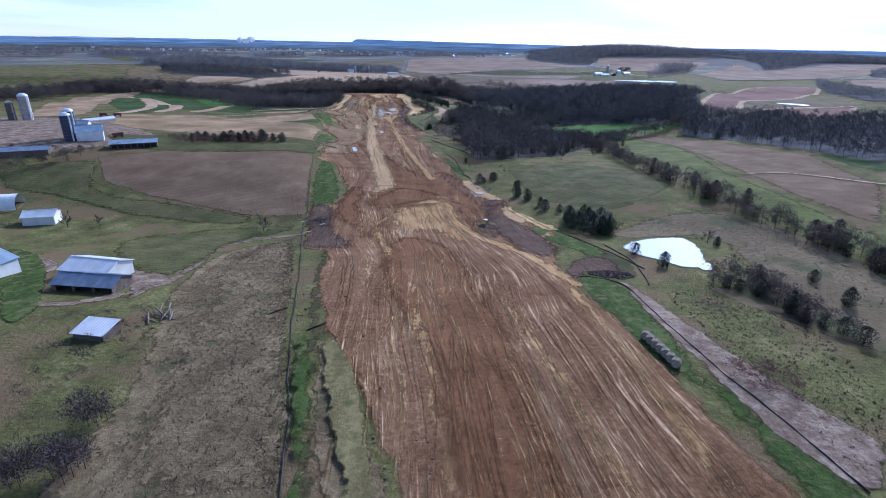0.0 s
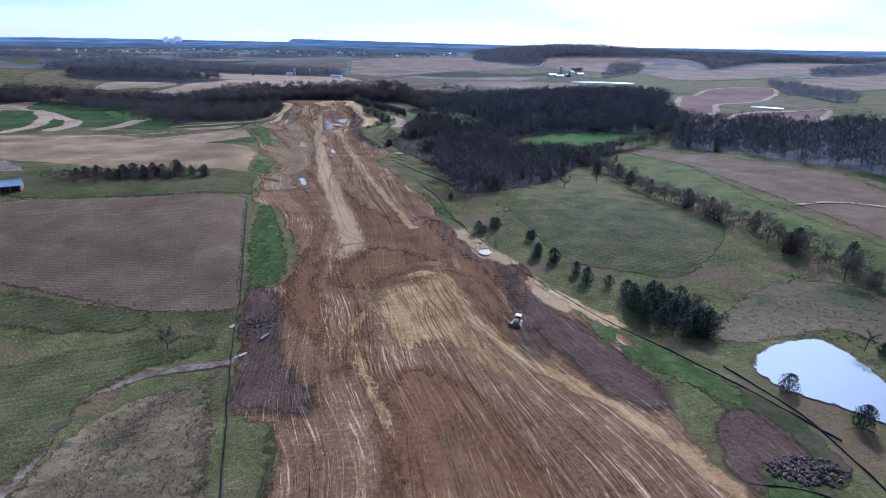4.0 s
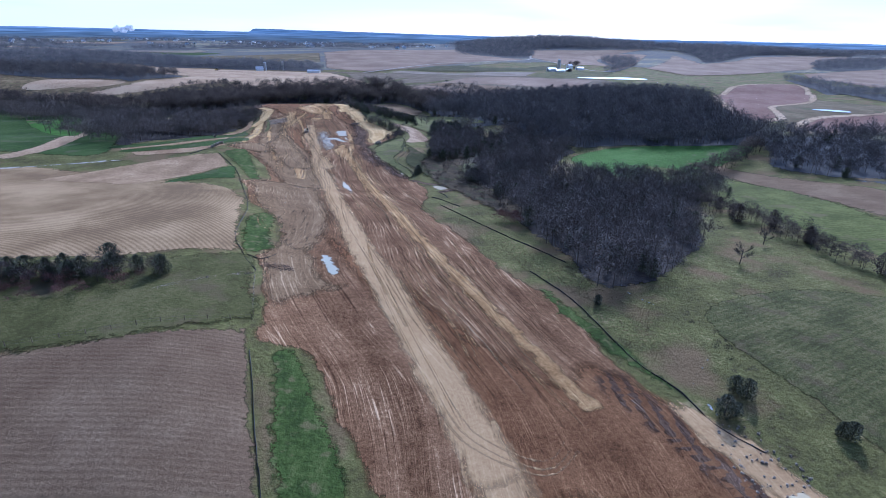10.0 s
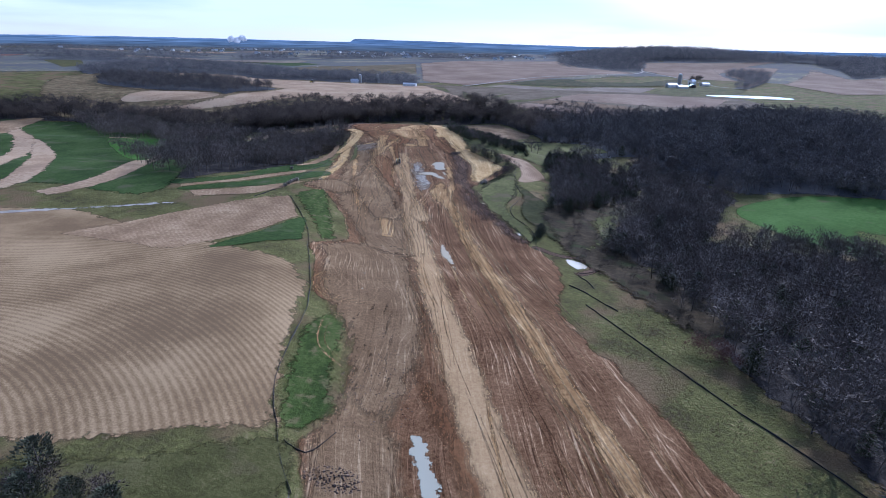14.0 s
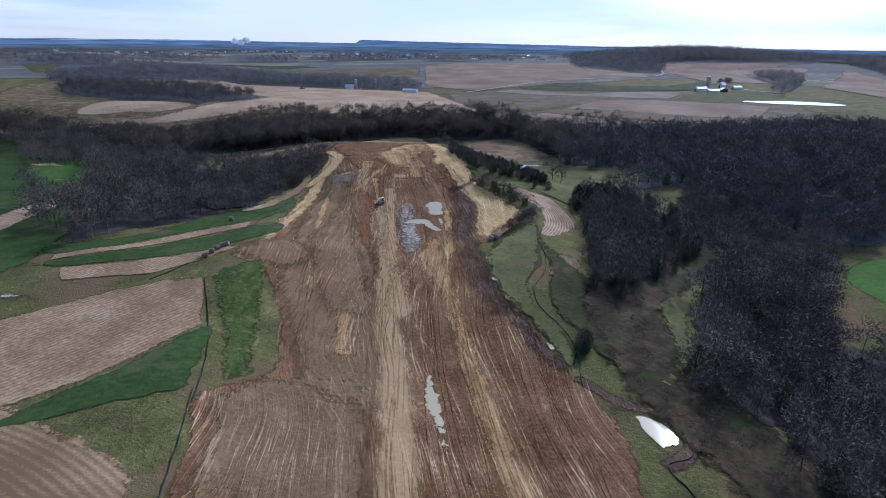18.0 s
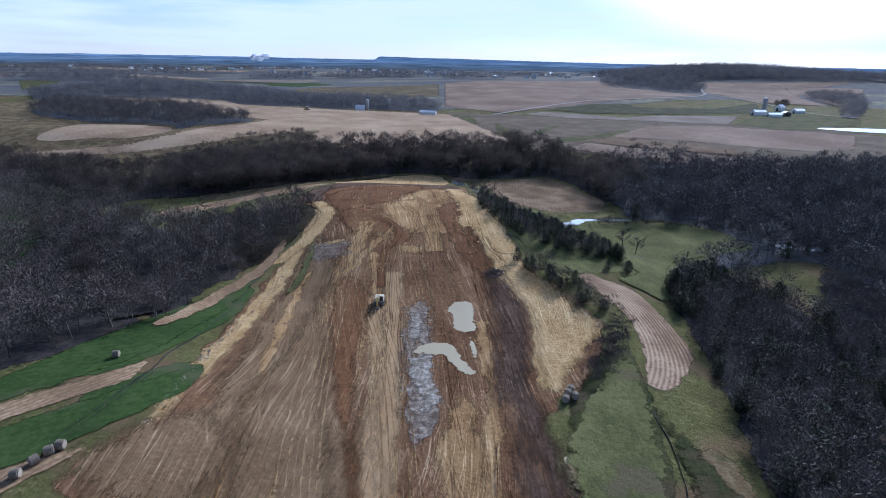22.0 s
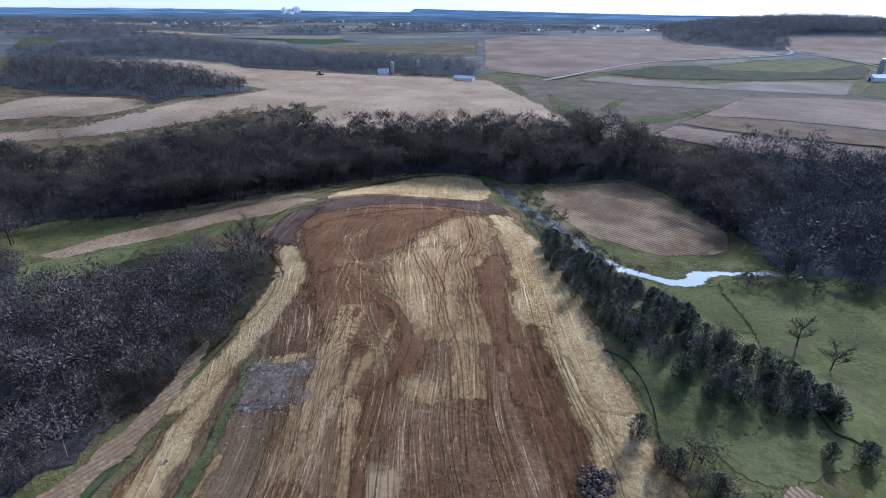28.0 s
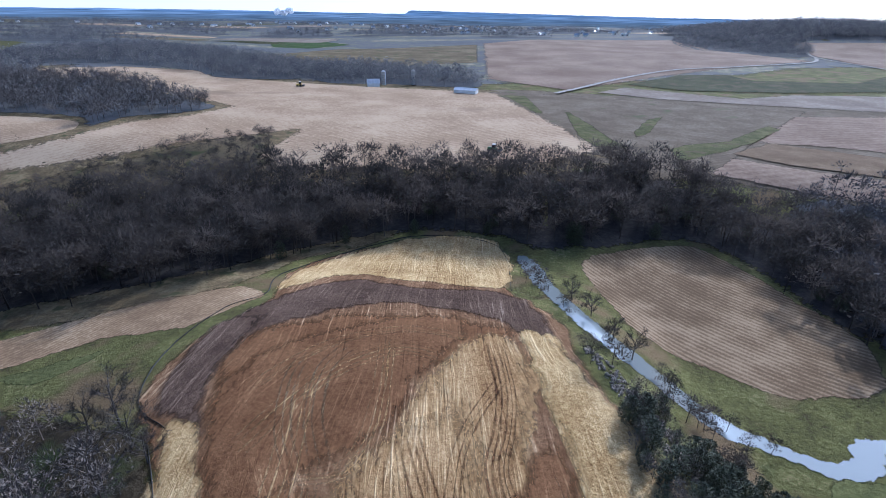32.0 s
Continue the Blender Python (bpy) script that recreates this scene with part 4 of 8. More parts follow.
plan_f_lake = [(262, 957), (276, 969), (335, 965), (361, 941), (346, 925), (290, 939)]
plan_w1 = [(-212, 668), (-188, 680), (-170, 690), (-156, 706), (-139, 726), (-116, 739), (-90, 738), (-77, 731), (-62, 735), (-46, 742), (-24, 749), (-13, 737), (-4, 711), (4, 689), (40, 741), (3, 776), (-20, 792), (-42, 804), (-70, 795), (-113, 788), (-161, 783), (-195, 775), (-229, 759), (-245, 742), (-262, 722)]
plan_w2 = [(-148, 522), (-147, 544), (-139, 573), (-133, 595), (-133, 615), (-151, 625), (-165, 632), (-177, 607), (-210, 621), (-255, 624)]
plan_w4d = [(27, 485), (9, 454), (1, 435), (-8, 411), (16, 413), (62, 476), (53, 489), (49, 497)]
plan_w4c = [(0, 577), (-7, 525), (-17, 468), (-10, 461), (14, 488), (43, 531), (45, 558), (27, 588)]
plan_w4b = [(13, 608), (67, 604), (98, 533), (126, 526), (200, 483), (177, 435), (213, 388), (288, 461), (278, 489), (239, 502), (235, 541), (248, 601), (201, 671), (109, 770), (16, 774)]
plan_w8 = [(-520, 945), (-501, 950), (-473, 952), (-411, 962), (-366, 940), (-317, 913), (-276, 889), (-284, 864), (-306, 846), (-311, 818), (-328, 837), (-362, 841), (-400, 838), (-480, 870)]
plan_far_up = [(-507, 951), (-477, 968), (-533, 1052), (-483, 1155), (-388, 1082), (-348, 1012), (-279, 1035), (-304, 1127), (-395, 1192), (-549, 1255), (-625, 1092)]
plan_w9 = [(-302, 1119), (-264, 1159), (-156, 1143), (-119, 1047), (-202, 1032), (-256, 1024)]
plan_w10 = [(-556, 964), (-618, 1062), (-559, 1228), (-421, 1180), (-310, 1141), (-197, 1081), (-282, 1037), (-362, 1022), (-379, 1040), (-457, 1058), (-537, 1034)]
plan_f_wood = [(492, 1406), (535, 1456), (578, 1442), (555, 1349), (387, 1092), (363, 1098), (440, 1208), (473, 1355)]
plan_w12 = [(622, 977), (556, 723), (474, 643), (526, 815)]
plan_w6 = [(-53, 573), (-45, 569), (-37, 559), (-34, 556), (-27, 541), (-32, 541), (-39, 550), (-48, 561)]
plan_w13 = [(-293, 748), (-253, 781), (-214, 813), (-196, 792), (-207, 781), (-228, 762), (-267, 722)]
plan_w7 = [(0, 577), (25, 594), (1, 552), (-4, 555)]
plan_bank = [(-75, 683), (-70, 658), (-65, 650), (-58, 644), (-52, 637), (-39, 640), (-47, 655), (-61, 658), (-69, 668)]
plan_thick_p = [(59, 115), (64, 122), (71, 127), (72, 123), (76, 118), (76, 110), (77, 102), (78, 97), (75, 92), (71, 93), (69, 102), (69, 110), (62, 112)]
plan_clump_p = [(38, 179), (48, 179), (53, 169), (50, 158), (42, 160), (36, 169)]
plan_seam = [(-243, 603), (-225, 588), (-203, 570), (-183, 552), (-152, 524)]
plan_wood_l0 = [(-573, 654), (-551, 711), (-516, 765), (-457, 778), (-415, 759), (-431, 716), (-462, 681), (-444, 569), (-423, 480)]
plan_brush_l0 = [(-204, 222), (-193, 228), (-186, 240), (-180, 252), (-175, 245), (-182, 227), (-197, 213)]
plan_cedars_r = [(3, 276), (15, 242), (9, 236), (25, 229), (25, 216), (28, 209), (-25, 434), (-27, 430), (-26, 433), (-26, 436)]
plan_cedars_p = [(16, 240), (11, 236), (26, 228), (24, 213), (28, 208), (32, 200), (33, 194), (38, 191), (41, 180), (42, 175), (44, 169), (46, 163), (47, 160)]
plan_cedars_q = [(50, 139), (54, 128), (64, 115), (71, 112), (71, 101), (74, 95), (77, 88), (88, 108), (89, 122), (106, 183), (111, 179), (114, 149), (115, 138), (78, 150)]
plan_cedars_l = [(-142, 289), (-128, 290), (-122, 287), (-118, 287), (-113, 296), (-105, 291), (-99, 289), (-132, 286)]
plan_cedars_t25 = [(-22, 574), (-15, 576)]
plan_fence_l = [(-19, 43), (-23, 59), (-29, 79), (-39, 117), (-54, 171), (-54, 168), (-59, 192), (-68, 234), (-73, 260), (-76, 273), (-81, 298), (-85, 308), (-90, 326), (-95, 358), (-104, 395), (-118, 431), (-126, 450)]
plan_fence_l3 = [(-140, 445), (-134, 462), (-131, 496), (-138, 449), (-134, 462), (-131, 476), (-130, 495)]
plan_fence_l4 = [(-132, 480), (-131, 495), (-132, 503), (-131, 518), (-135, 552), (-135, 564), (-134, 585), (-130, 603), (-131, 613), (-141, 626)]
plan_fence_end = [(-133, 616), (-140, 629), (-150, 636), (-155, 652), (-152, 670), (-146, 678), (-149, 694), (-137, 720), (-118, 736), (-94, 735), (-87, 723), (-85, 694)]
plan_fence_r = [(48, 47), (46, 57), (42, 75), (40, 96), (38, 113), (28, 117)]
plan_f_barns = [(263, 1084), (272, 1066), (293, 1081), (328, 1120), (318, 1145), (295, 1139)]
plan_f_trees = [(349, 1214), (367, 1222), (340, 1171), (324, 1165)]


# ---- the new road's bare earth, from the near end to the river ----
west_edge = [(2, -60), (-3, 20), (-6, 44), (-11, 55), (-18, 71), (-25, 86), (-32, 108), (-37, 132), (-44, 139), (-49, 158), (-56, 182), (-57, 195), (-49, 197), (-48, 214),
             (-57, 242), (-64, 260), (-73, 263), (-74, 274), (-77, 290), (-82, 307), (-77, 316), (-80, 340), (-83, 356), (-94, 362), (-100, 384), (-105, 402),
             (-97, 413), (-102, 435), (-115, 459), (-126, 463), (-122, 482), (-127, 511), (-131, 544), (-133, 570), (-132, 596), (-133, 616), (-150, 636)]
east_edge = [(-151, 655), (-144, 674), (-148, 696), (-139, 718), (-117, 733), (-91, 733), (-86, 697), (-74, 676), (-70, 657), (-63, 636), (-56, 600), (-48, 566), (-36, 545), (-31, 533),
             (-40, 510), (-51, 492), (-48, 474), (-40, 447), (-32, 424), (-25, 404), (-26, 384), (-30, 368), (-29, 355), (-21, 327), (-14, 296), (-6, 278), (-4, 262), (0, 241),
             (6, 227), (16, 212), (21, 195), (27, 173), (31, 158), (27, 136), (27, 118), (32, 90), (36, 62), (40, 44), (43, 0), (45, -60)]
EARTH = 0.16
patch("road_earthworks", west_edge + east_edge, M["dirt"], EARTH, "bare reddish-brown earth of a road under construction, rutted by wheels", "earthworks", step=1.7, wobble=1.6, ruts=0.35)


def on_earth(name, points, mat, order, label, category="earthworks", wobble=1.4, step=None, feather=2.6):
    return patch(name, points, mat, EARTH + 0.03 + 0.016 * order, label, category, step=step or 1.7, wobble=wobble, ruts=0.35, feather=feather)


on_earth("mud", plan_mud_l, M["dirt_dark"], 1, "dark wet churned mud beside a culvert", feather=5.0)
on_earth("mud", plan_mud_l2, M["haul_dull"], 1, "churned tan mud and rubble beside the haul road", feather=5.0)
on_earth("mud", [(19, 199), (21, 180), (27, 160), (30, 140), (24, 132), (16, 142), (12, 160), (10, 178), (6, 200), (-2, 222), (-10, 246), (-4, 250), (4, 228), (12, 212)], M["dirt_dark"], 1, "dark damp earth along the cut's edge", feather=5.0)
on_earth("mud", [(-30, 424), (-38, 446), (-47, 474), (-49, 492), (-53, 512), (-53, 540), (-60, 566), (-66, 590), (-70, 588), (-63, 560), (-59, 535), (-58, 505), (-52, 474), (-44, 446), (-37, 424)], M["dirt_dark"], 1, "dark red-brown graded slope along the cut", feather=5.0)
on_earth("mud_band", plan_mud_band, M["dirt_dark"], 1, "grey-brown mud skirt round the end of the fill")
on_earth("red_earth", plan_brown_dome, M["dirt_red"], 1, "smooth red-brown graded fill", feather=5.0)
on_earth("red_earth", [(14, 30), (12, 70), (6, 110), (-2, 140), (-14, 152), (-22, 138), (-16, 105), (-4, 70), (2, 30)], M["dirt_red"], 1, "dark red-brown spread of fresh fill", feather=5.0)
on_earth("red_earth", plan_red_b, M["dirt_red"], 2, "rounded red-brown head of the fill", feather=5.0)
on_earth("red_earth", plan_red_c, M["dirt_red"], 2, "red-brown trough graded beside straw", feather=5.0)
on_earth("red_earth", [(-95, 640), (-92, 612), (-88, 590), (-92, 572), (-99, 590), (-101, 612)], M["dirt_red"], 2, "red-brown ramp of loose earth", feather=5.0)
on_earth("haul_road", band([(-92, 560), (-86, 520), (-80, 470), (-77, 448), (-71, 418), (-66, 388), (-58, 342), (-53, 315), (-47, 290), (-42, 268), (-37, 246), (-33, 226)], 7.4, 1.3), M["haul"], 4, "pale tan gravelled haul road", "haul road", wobble=0.8, step=1.5, feather=3.4)
on_earth("haul_fan", plan_haul_fan, M["haul"], 3, "pale fan of wheel-worn ground at the haul road's foot", "haul road", feather=6.0)
for line, wide in (([(-62, 469), (-57, 440), (-53, 418), (-46, 384), (-38, 341), (-30, 300), (-20, 264), (-13, 240)], 5.5),
                   ([(-15, 202), (-6, 200), (-2, 178), (4, 160), (12, 145), (20, 132), (28, 110)], 5.0),
                   ([(-108, 600), (-106, 526), (-95, 478), (-87, 444), (-83, 425)], 7.0),
                   ([(-101, 573), (-88, 520), (-80, 480), (-73, 445)], 4.0),
                   ([(-64, 534), (-61, 502), (-61, 469), (-57, 440)], 4.5),
                   ([(-120, 560), (-114, 520), (-106, 480), (-99, 450)], 3.5),
                   ) + (([(-92, 622), (-97, 596), (-104, 570), (-108, 545)], 5.0),
                   ([(-82, 655), (-85, 630), (-84, 600), (-80, 575)], 8.0),
                   ([(-22, 190), (-27, 170), (-24, 150), (-18, 130)], 3.0),
                   ([(10, 100), (16, 70), (22, 40)], 2.2), ([(-10, 110), (-6, 80), (0, 45)], 2.0), ([(26, 108), (29, 80), (31, 50)], 2.6)):
    on_earth("wheel_track", band(line, wide, 0.8), M["dirt_tan"], 2, "tan wheel tracks packed into the earth", "track", wobble=1.3, step=1.2, feather=2.0)
on_earth("red_earth", plan_brown_l, M["dirt_red"], 2, "brown graded slope of the fill", feather=5.0)
on_earth("tan_fill", plan_tan_dome, M["dirt_tan"], 2, "pale tan disturbed fill crossed by tracks", feather=5.0)
rut_rnd = random.Random(12)


def tread(lines, tone, order, label, wide=(0.16, 0.42)):
    """Wheel and crawler marks: low ridges of earth thrown up along each pass, in one bundle."""
    vs, fs, uvs, rims, n = [], [], [], [], 0
    for line in lines:
        c = rounded(line, 1.8, 0.12, closed=False, seed=rut_rnd.randrange(50))
        d = np.gradient(c, axis=0)
        d /= np.linalg.norm(d, axis=1)[:, None] + 1e-9
        side = np.column_stack([-d[:, 1], d[:, 0]])
        w = rut_rnd.uniform(*wide)
        k = len(c)
        thick = w * (0.6 + 0.4 * np.array([noise.noise(Vector((q[0] * 0.2, q[1] * 0.2, w * 9))) for q in c]))[:, None]
        ends = np.clip(np.minimum(np.arange(k), k - 1 - np.arange(k)) / 4.0, 0, 1)
        for o, lift, rim in ((1.0, 0.0, 0.0), (0.35, 0.03, 1.0), (-0.35, 0.03, 1.0), (-1.0, 0.0, 0.0)):
            q = c + side * thick * o
            z = height(q[:, 0], q[:, 1]) + (EARTH + 0.03 + 0.016 * order) * 0.6 + 0.35 * rough(q[:, 0], q[:, 1]) + lift
            vs.append(np.column_stack([q, z]))
            uvs.append(np.column_stack([q[:, 0] - middle(q[:, 1]), q[:, 1]]))
            rims.append(ends * rim * rut_rnd.uniform(0.16, 0.42))
        i = np.arange(k - 1)
        for r in range(3):
            fs.append(np.column_stack([n + r * k + i, n + (r + 1) * k + i, n + (r + 1) * k + i + 1, n + r * k + i + 1]))
        n += 4 * k
    ob = new("wheel_tracks", mesh("wheel_tracks", np.concatenate(vs), np.concatenate(fs), M[tone], uv=np.concatenate(uvs), rim=np.concatenate(rims)))
    return tagged(ob, label, "track", kind="structure")


def beside(line, gaps):
    """The same line again at each gap to its side."""
    c = np.array(line, float)
    d = np.gradient(c, axis=0)
    d /= np.linalg.norm(d, axis=1)[:, None] + 1e-9
    side = np.column_stack([-d[:, 1], d[:, 0]])
    return [[tuple(q) for q in c + side * (g + rut_rnd.uniform(-0.2, 0.2))] for g in gaps]


for y0, y1, first_off, last_off, n_pass in ((20, 95, -24, 28, 34), (70, 150, -24, 26, 30), (140, 215, -22, 24, 22), (235, 330, -14, 22, 18), (320, 430, -20, 22, 26), (410, 500, -40, 18, 34), (480, 570, -42, 16, 36), (550, 630, -30, 26, 30)):
    for tone, share, words in (("dirt_tan", 0.55, "pale dry wheel tracks along the road"), ("dirt_red", 0.3, "dark damp wheel tracks along the road"), ("haul_dull", 0.35, "dull wheel tracks along the road")):
        lines = []
        for k in range(int(n_pass * share)):
            a = y0 + rut_rnd.uniform(0, 0.6) * (y1 - y0)
            b = min(y1, a + rut_rnd.uniform(0.25, 0.6) * (y1 - y0))
            bend, o, drift = rut_rnd.uniform(-2.5, 2.5), rut_rnd.uniform(first_off, last_off), rut_rnd.uniform(-0.05, 0.05)
            base_line = [(float(middle(y)) + o + drift * (y - a) + bend * math.sin(3.1 * q), y) for q in (0, 0.25, 0.5, 0.75, 1) for y in (a + (b - a) * q,)]
            lines += beside(base_line, rut_rnd.choice(((0, 2.0), (0, 0.7, 2.1, 2.8), (0,), (0, 0.5))))
        tread(lines, tone, 2.5, words)
for line, gaps, tone, words in (
        ([(-38, 217), (-36, 203), (-32, 191), (-26, 187), (-21, 189), (-16, 198)], (-1, 0, 1.2, 2.4), "dirt_tan", "curving wheel tracks round the turning ground"),
        ([(-6, 202), (-4, 190), (-1, 175), (4, 162), (10, 145)], (-4, -2.8, -1.6, 0, 1.2, 2.6), "dirt_tan", "pale wheel tracks running down the bank"),
        ([(-16, 196), (-15, 187), (-11, 175), (-9, 163), (-10, 150)], (-3, -1.5, 0, 1.1, 2.5, 4), "dirt_tan", "curving wheel tracks over the tan ground"),
        ([(-36, 187), (-33, 176), (-30, 164), (-28, 150)], (-2, 0, 1.3, 3), "dirt_tan", "wheel tracks down the cut's flank"),
        ([(-59, 456), (-51, 405), (-44, 360), (-39, 332), (-35, 307), (-28, 275)], (-2.2, -1, 0, 0.9, 2.1), "dirt_tan", "long pale crawler tracks beside the haul road"),
        ([(-53, 440), (-45, 398), (-38, 352), (-34, 324), (-29, 302), (-20, 272)], (-1.4, 0, 1.2), "haul", "long pale wheel tracks beside the haul road"),
        ([(-65, 473), (-60, 418), (-49, 359), (-44, 326), (-40, 307), (-32, 276)], (-0.8, 0.6), "dirt_red", "dark wheel tracks beside the haul road"),
        ([(-76, 457), (-77, 475), (-85, 509), (-97, 543), (-106, 576)], (-3.4, -2.2, -1, 0, 1.2, 2.4), "dirt_tan", "pale wheel tracks sweeping up the cut"),
        ([(-73, 404), (-75, 420), (-80, 438), (-90, 461), (-98, 492), (-106, 543), (-107, 583)], (-4, -2.6, -1.2, 0, 1.3, 2.7), "haul", "worn wheel tracks sweeping along the cut"),
        ([(-67, 404), (-69, 424), (-72, 443), (-76, 463), (-83, 490), (-89, 520)], (-1.6, 0, 1.5), "haul", "pale wheel tracks up the middle of the cut"),
        ([(-45, 406), (-48, 418), (-54, 434), (-60, 453), (-66, 470), (-71, 483)], (-2, -0.8, 0.4, 1.6, 2.8), "dirt_tan", "pale crawler tracks below the pools"),
        ([(-113, 588), (-108, 591), (-100, 589), (-96, 583)], (-2.4, -1.2, 0, 1.1, 2.2), "dirt_tan", "swirl of pale wheel tracks"),
        ([(-107, 574), (-107, 583), (-101, 587), (-95, 585)], (-1.2, 0, 1.2, 2.4), "dirt_tan", "swirl of pale wheel tracks"),
        ([(-97, 555), (-96, 570), (-99, 585), (-106, 600), (-112, 620)], (-1, 0, 1.1), "dirt_tan", "pale track curving up the fill"),
        ([(-80, 560), (-84, 585), (-90, 605), (-92, 630), (-86, 650)], (-1, 0, 1), "dirt_red", "dark track curving up the fill"),
        ([(-110, 560), (-113, 590), (-116, 620), (-122, 645)], (-1.5, 0, 1.2, 2.6), "dirt_tan", "pale tracks along the fill's flank"),
        ([(-131, 640), (-122, 656), (-108, 665), (-94, 664)], (-2, -1, 0.6), "dirt_tan", "pale curved tracks round the fill's head"),
        ([(-126, 625), (-119, 645), (-108, 656), (-98, 655)], (-2.4, -1, 0.2, 1.6), "dirt_tan", "pale curved tracks over the fill's head"),
        ([(-109.9, 660.8), (-107, 644.7), (-105.8, 632.2), (-107.7, 623.4), (-114.9, 620.7)], (-2.2, -1.1, 0, 0.8), "dirt_tan", "pale curved tracks down the fill's head"),
        ([(-115.4, 622.2), (-120.4, 629.8), (-124.4, 641.6), (-125, 651.8)], (-1.4, 0, 1.2), "haul_dull", "dull curved tracks over the fill's head"),
        ([(-112.1, 624.3), (-117, 634.2), (-119.6, 647.4), (-117, 656.2)], (-1.8, 0, 1.4), "haul_dull", "dull curved tracks over the fill's head"),
        ([(-88.2, 661.8), (-85.6, 646.1), (-85.5, 635.6), (-86.3, 626.9), (-84, 617.3), (-83.1, 604.6)], (-1.8, -0.9, 0, 0.8, 1.6), "dirt_red", "dark braided crawler tracks at the fill's edge"),
        ([(-100.4, 632.2), (-96.8, 623.6), (-92.5, 613.5), (-89.6, 603.7)], (-1.8, -0.7, 0.4, 1.5), "dirt_red", "dark braided crawler tracks through tan fill"),
        ([(-102.3, 631), (-99.1, 620.3), (-96, 610.7), (-94.2, 603)], (-1, 0, 1.1), "dirt_tan", "pale braided crawler tracks down the fill"),
        ([(-107.3, 621.9), (-104.2, 614.1), (-101.3, 607.7), (-98, 602.4)], (-1.2, 0, 1), "dirt_red", "dark braided crawler tracks through tan fill"),
        ([(-91.8, 642.7), (-89.4, 628), (-87.5, 616.7), (-85.8, 604.2)], (-1.2, 0, 1.3), "dirt_tan", "pale braided crawler tracks down the fill"),
        ([(-115.6, 614.9), (-111.7, 609.4), (-109, 604.6), (-106.3, 601.2)], (-2, -0.9, 0, 1), "dirt_tan", "pale tracks curving down the brown fill"),
        ([(-30, 190), (-24, 205), (-10, 210), (4, 204)], (-1, 0, 1.4), "dirt_tan", "curving wheel tracks across the turning ground"),
        ([(-40, 250), (-36, 236), (-26, 228), (-20, 232)], (-1.2, 0, 1.2), "haul", "curving wheel tracks at the haul road's foot"),
        ([(-92, 384), (-96, 372), (-90, 362), (-80, 364)], (-1, 0, 1.2, 2.2), "dirt_tan", "curving tracks in the churned mud"),
        ([(-88, 350), (-86, 338), (-78, 330)], (-0.8, 0.8), "dirt_tan", "curving tracks in the churned mud")):
    tread(beside(line, gaps), tone, 5.3, words, (0.2, 0.5))
on_earth("straw_mulch", plan_straw_end, M["straw"], 4, "pale straw mulch spread on the end slope", "straw")
on_earth("straw_mulch", plan_straw_r, M["straw"], 4, "pale straw mulch along the embankment's shoulder", "straw")
on_earth("straw_mulch", plan_straw_r2, M["straw"], 3, "pale straw mulch on the bank above the trees", "straw")
on_earth("straw_mulch", plan_straw_l2, M["straw"], 3, "pale straw strip along the woods", "straw")
on_earth("graded_earth", [(-128, 466), (-118, 486), (-104, 480), (-108, 462)], M["haul_dull"], 3, "tan worn ground by the hay bales", feather=7.0)
on_earth("straw_mulch", [(20, 200), (25, 188), (31, 176), (34, 168), (30, 166), (24, 178), (18, 194)], M["straw"], 3, "straw scattered on the wet bank", "straw")
on_earth("straw_mulch", [(4, 240), (8, 228), (14, 218), (18, 208), (14, 208), (7, 220), (1, 236)], M["straw"], 3, "sandy straw-covered bank by the basin", "straw")
on_earth("red_earth", plan_s_red_u, M["dirt_red"], 5, "smooth red-brown dome of graded fill", feather=4.0)
on_earth("red_earth", plan_s_red_r, M["dirt_red"], 5, "red-brown trough graded beside the straw", feather=3.0)
on_earth("tan_fill", plan_s_tan_c, M["dirt_tan"], 5.5, "pale tan fill swept by turning machines", feather=8.0)
on_earth("tan_fill", plan_s_tan_u, M["dirt_tan"], 5.5, "pale tan lobe of loose sand", feather=5.0)
on_earth("tan_fill", plan_s_tan_g, M["dirt_tan"], 5.5, "pale tan spread of dry sand", feather=6.0)
on_earth("straw_mulch", plan_s_straw_l, M["straw"], 6, "pale straw mulch between brush and fill", "straw")
on_earth("wheel_track", band([(-117, 615), (-107, 606), (-101, 602), (-95, 592), (-95, 583), (-97, 574), (-96, 562), (-94, 550)], 2.6), M["dirt_red"], 6.2, "dark curving track worn through the tan fill", "track", wobble=0.4, step=1.0, feather=1.0)
on_earth("straw_mulch", plan_s_cross, M["straw"], 6.6, "narrow straw strip across the shoulder", "straw", feather=1.2)
on_earth("straw_mulch", plan_s_straw_r, M["straw"], 6, "pale straw mulch down the river side", "straw")
on_earth("rock_bed", plan_s_rock_l, M["gravel"], 5, "grey broken rock on the shoulder", "rock", feather=6.0)
on_earth("mud", plan_s_mud_l, M["dirt_dark"], 5, "grey-brown mud at the fill's corner", feather=3.0)
on_earth("sand_bank", plan_sand_9, M["haul"], 5, "pale sandy bank round the sediment pool", feather=1.6)
on_earth("mud", plan_wet_p, M["dirt_dark"], 5, "dark wet mud at the gravel lane's head", feather=2.0)
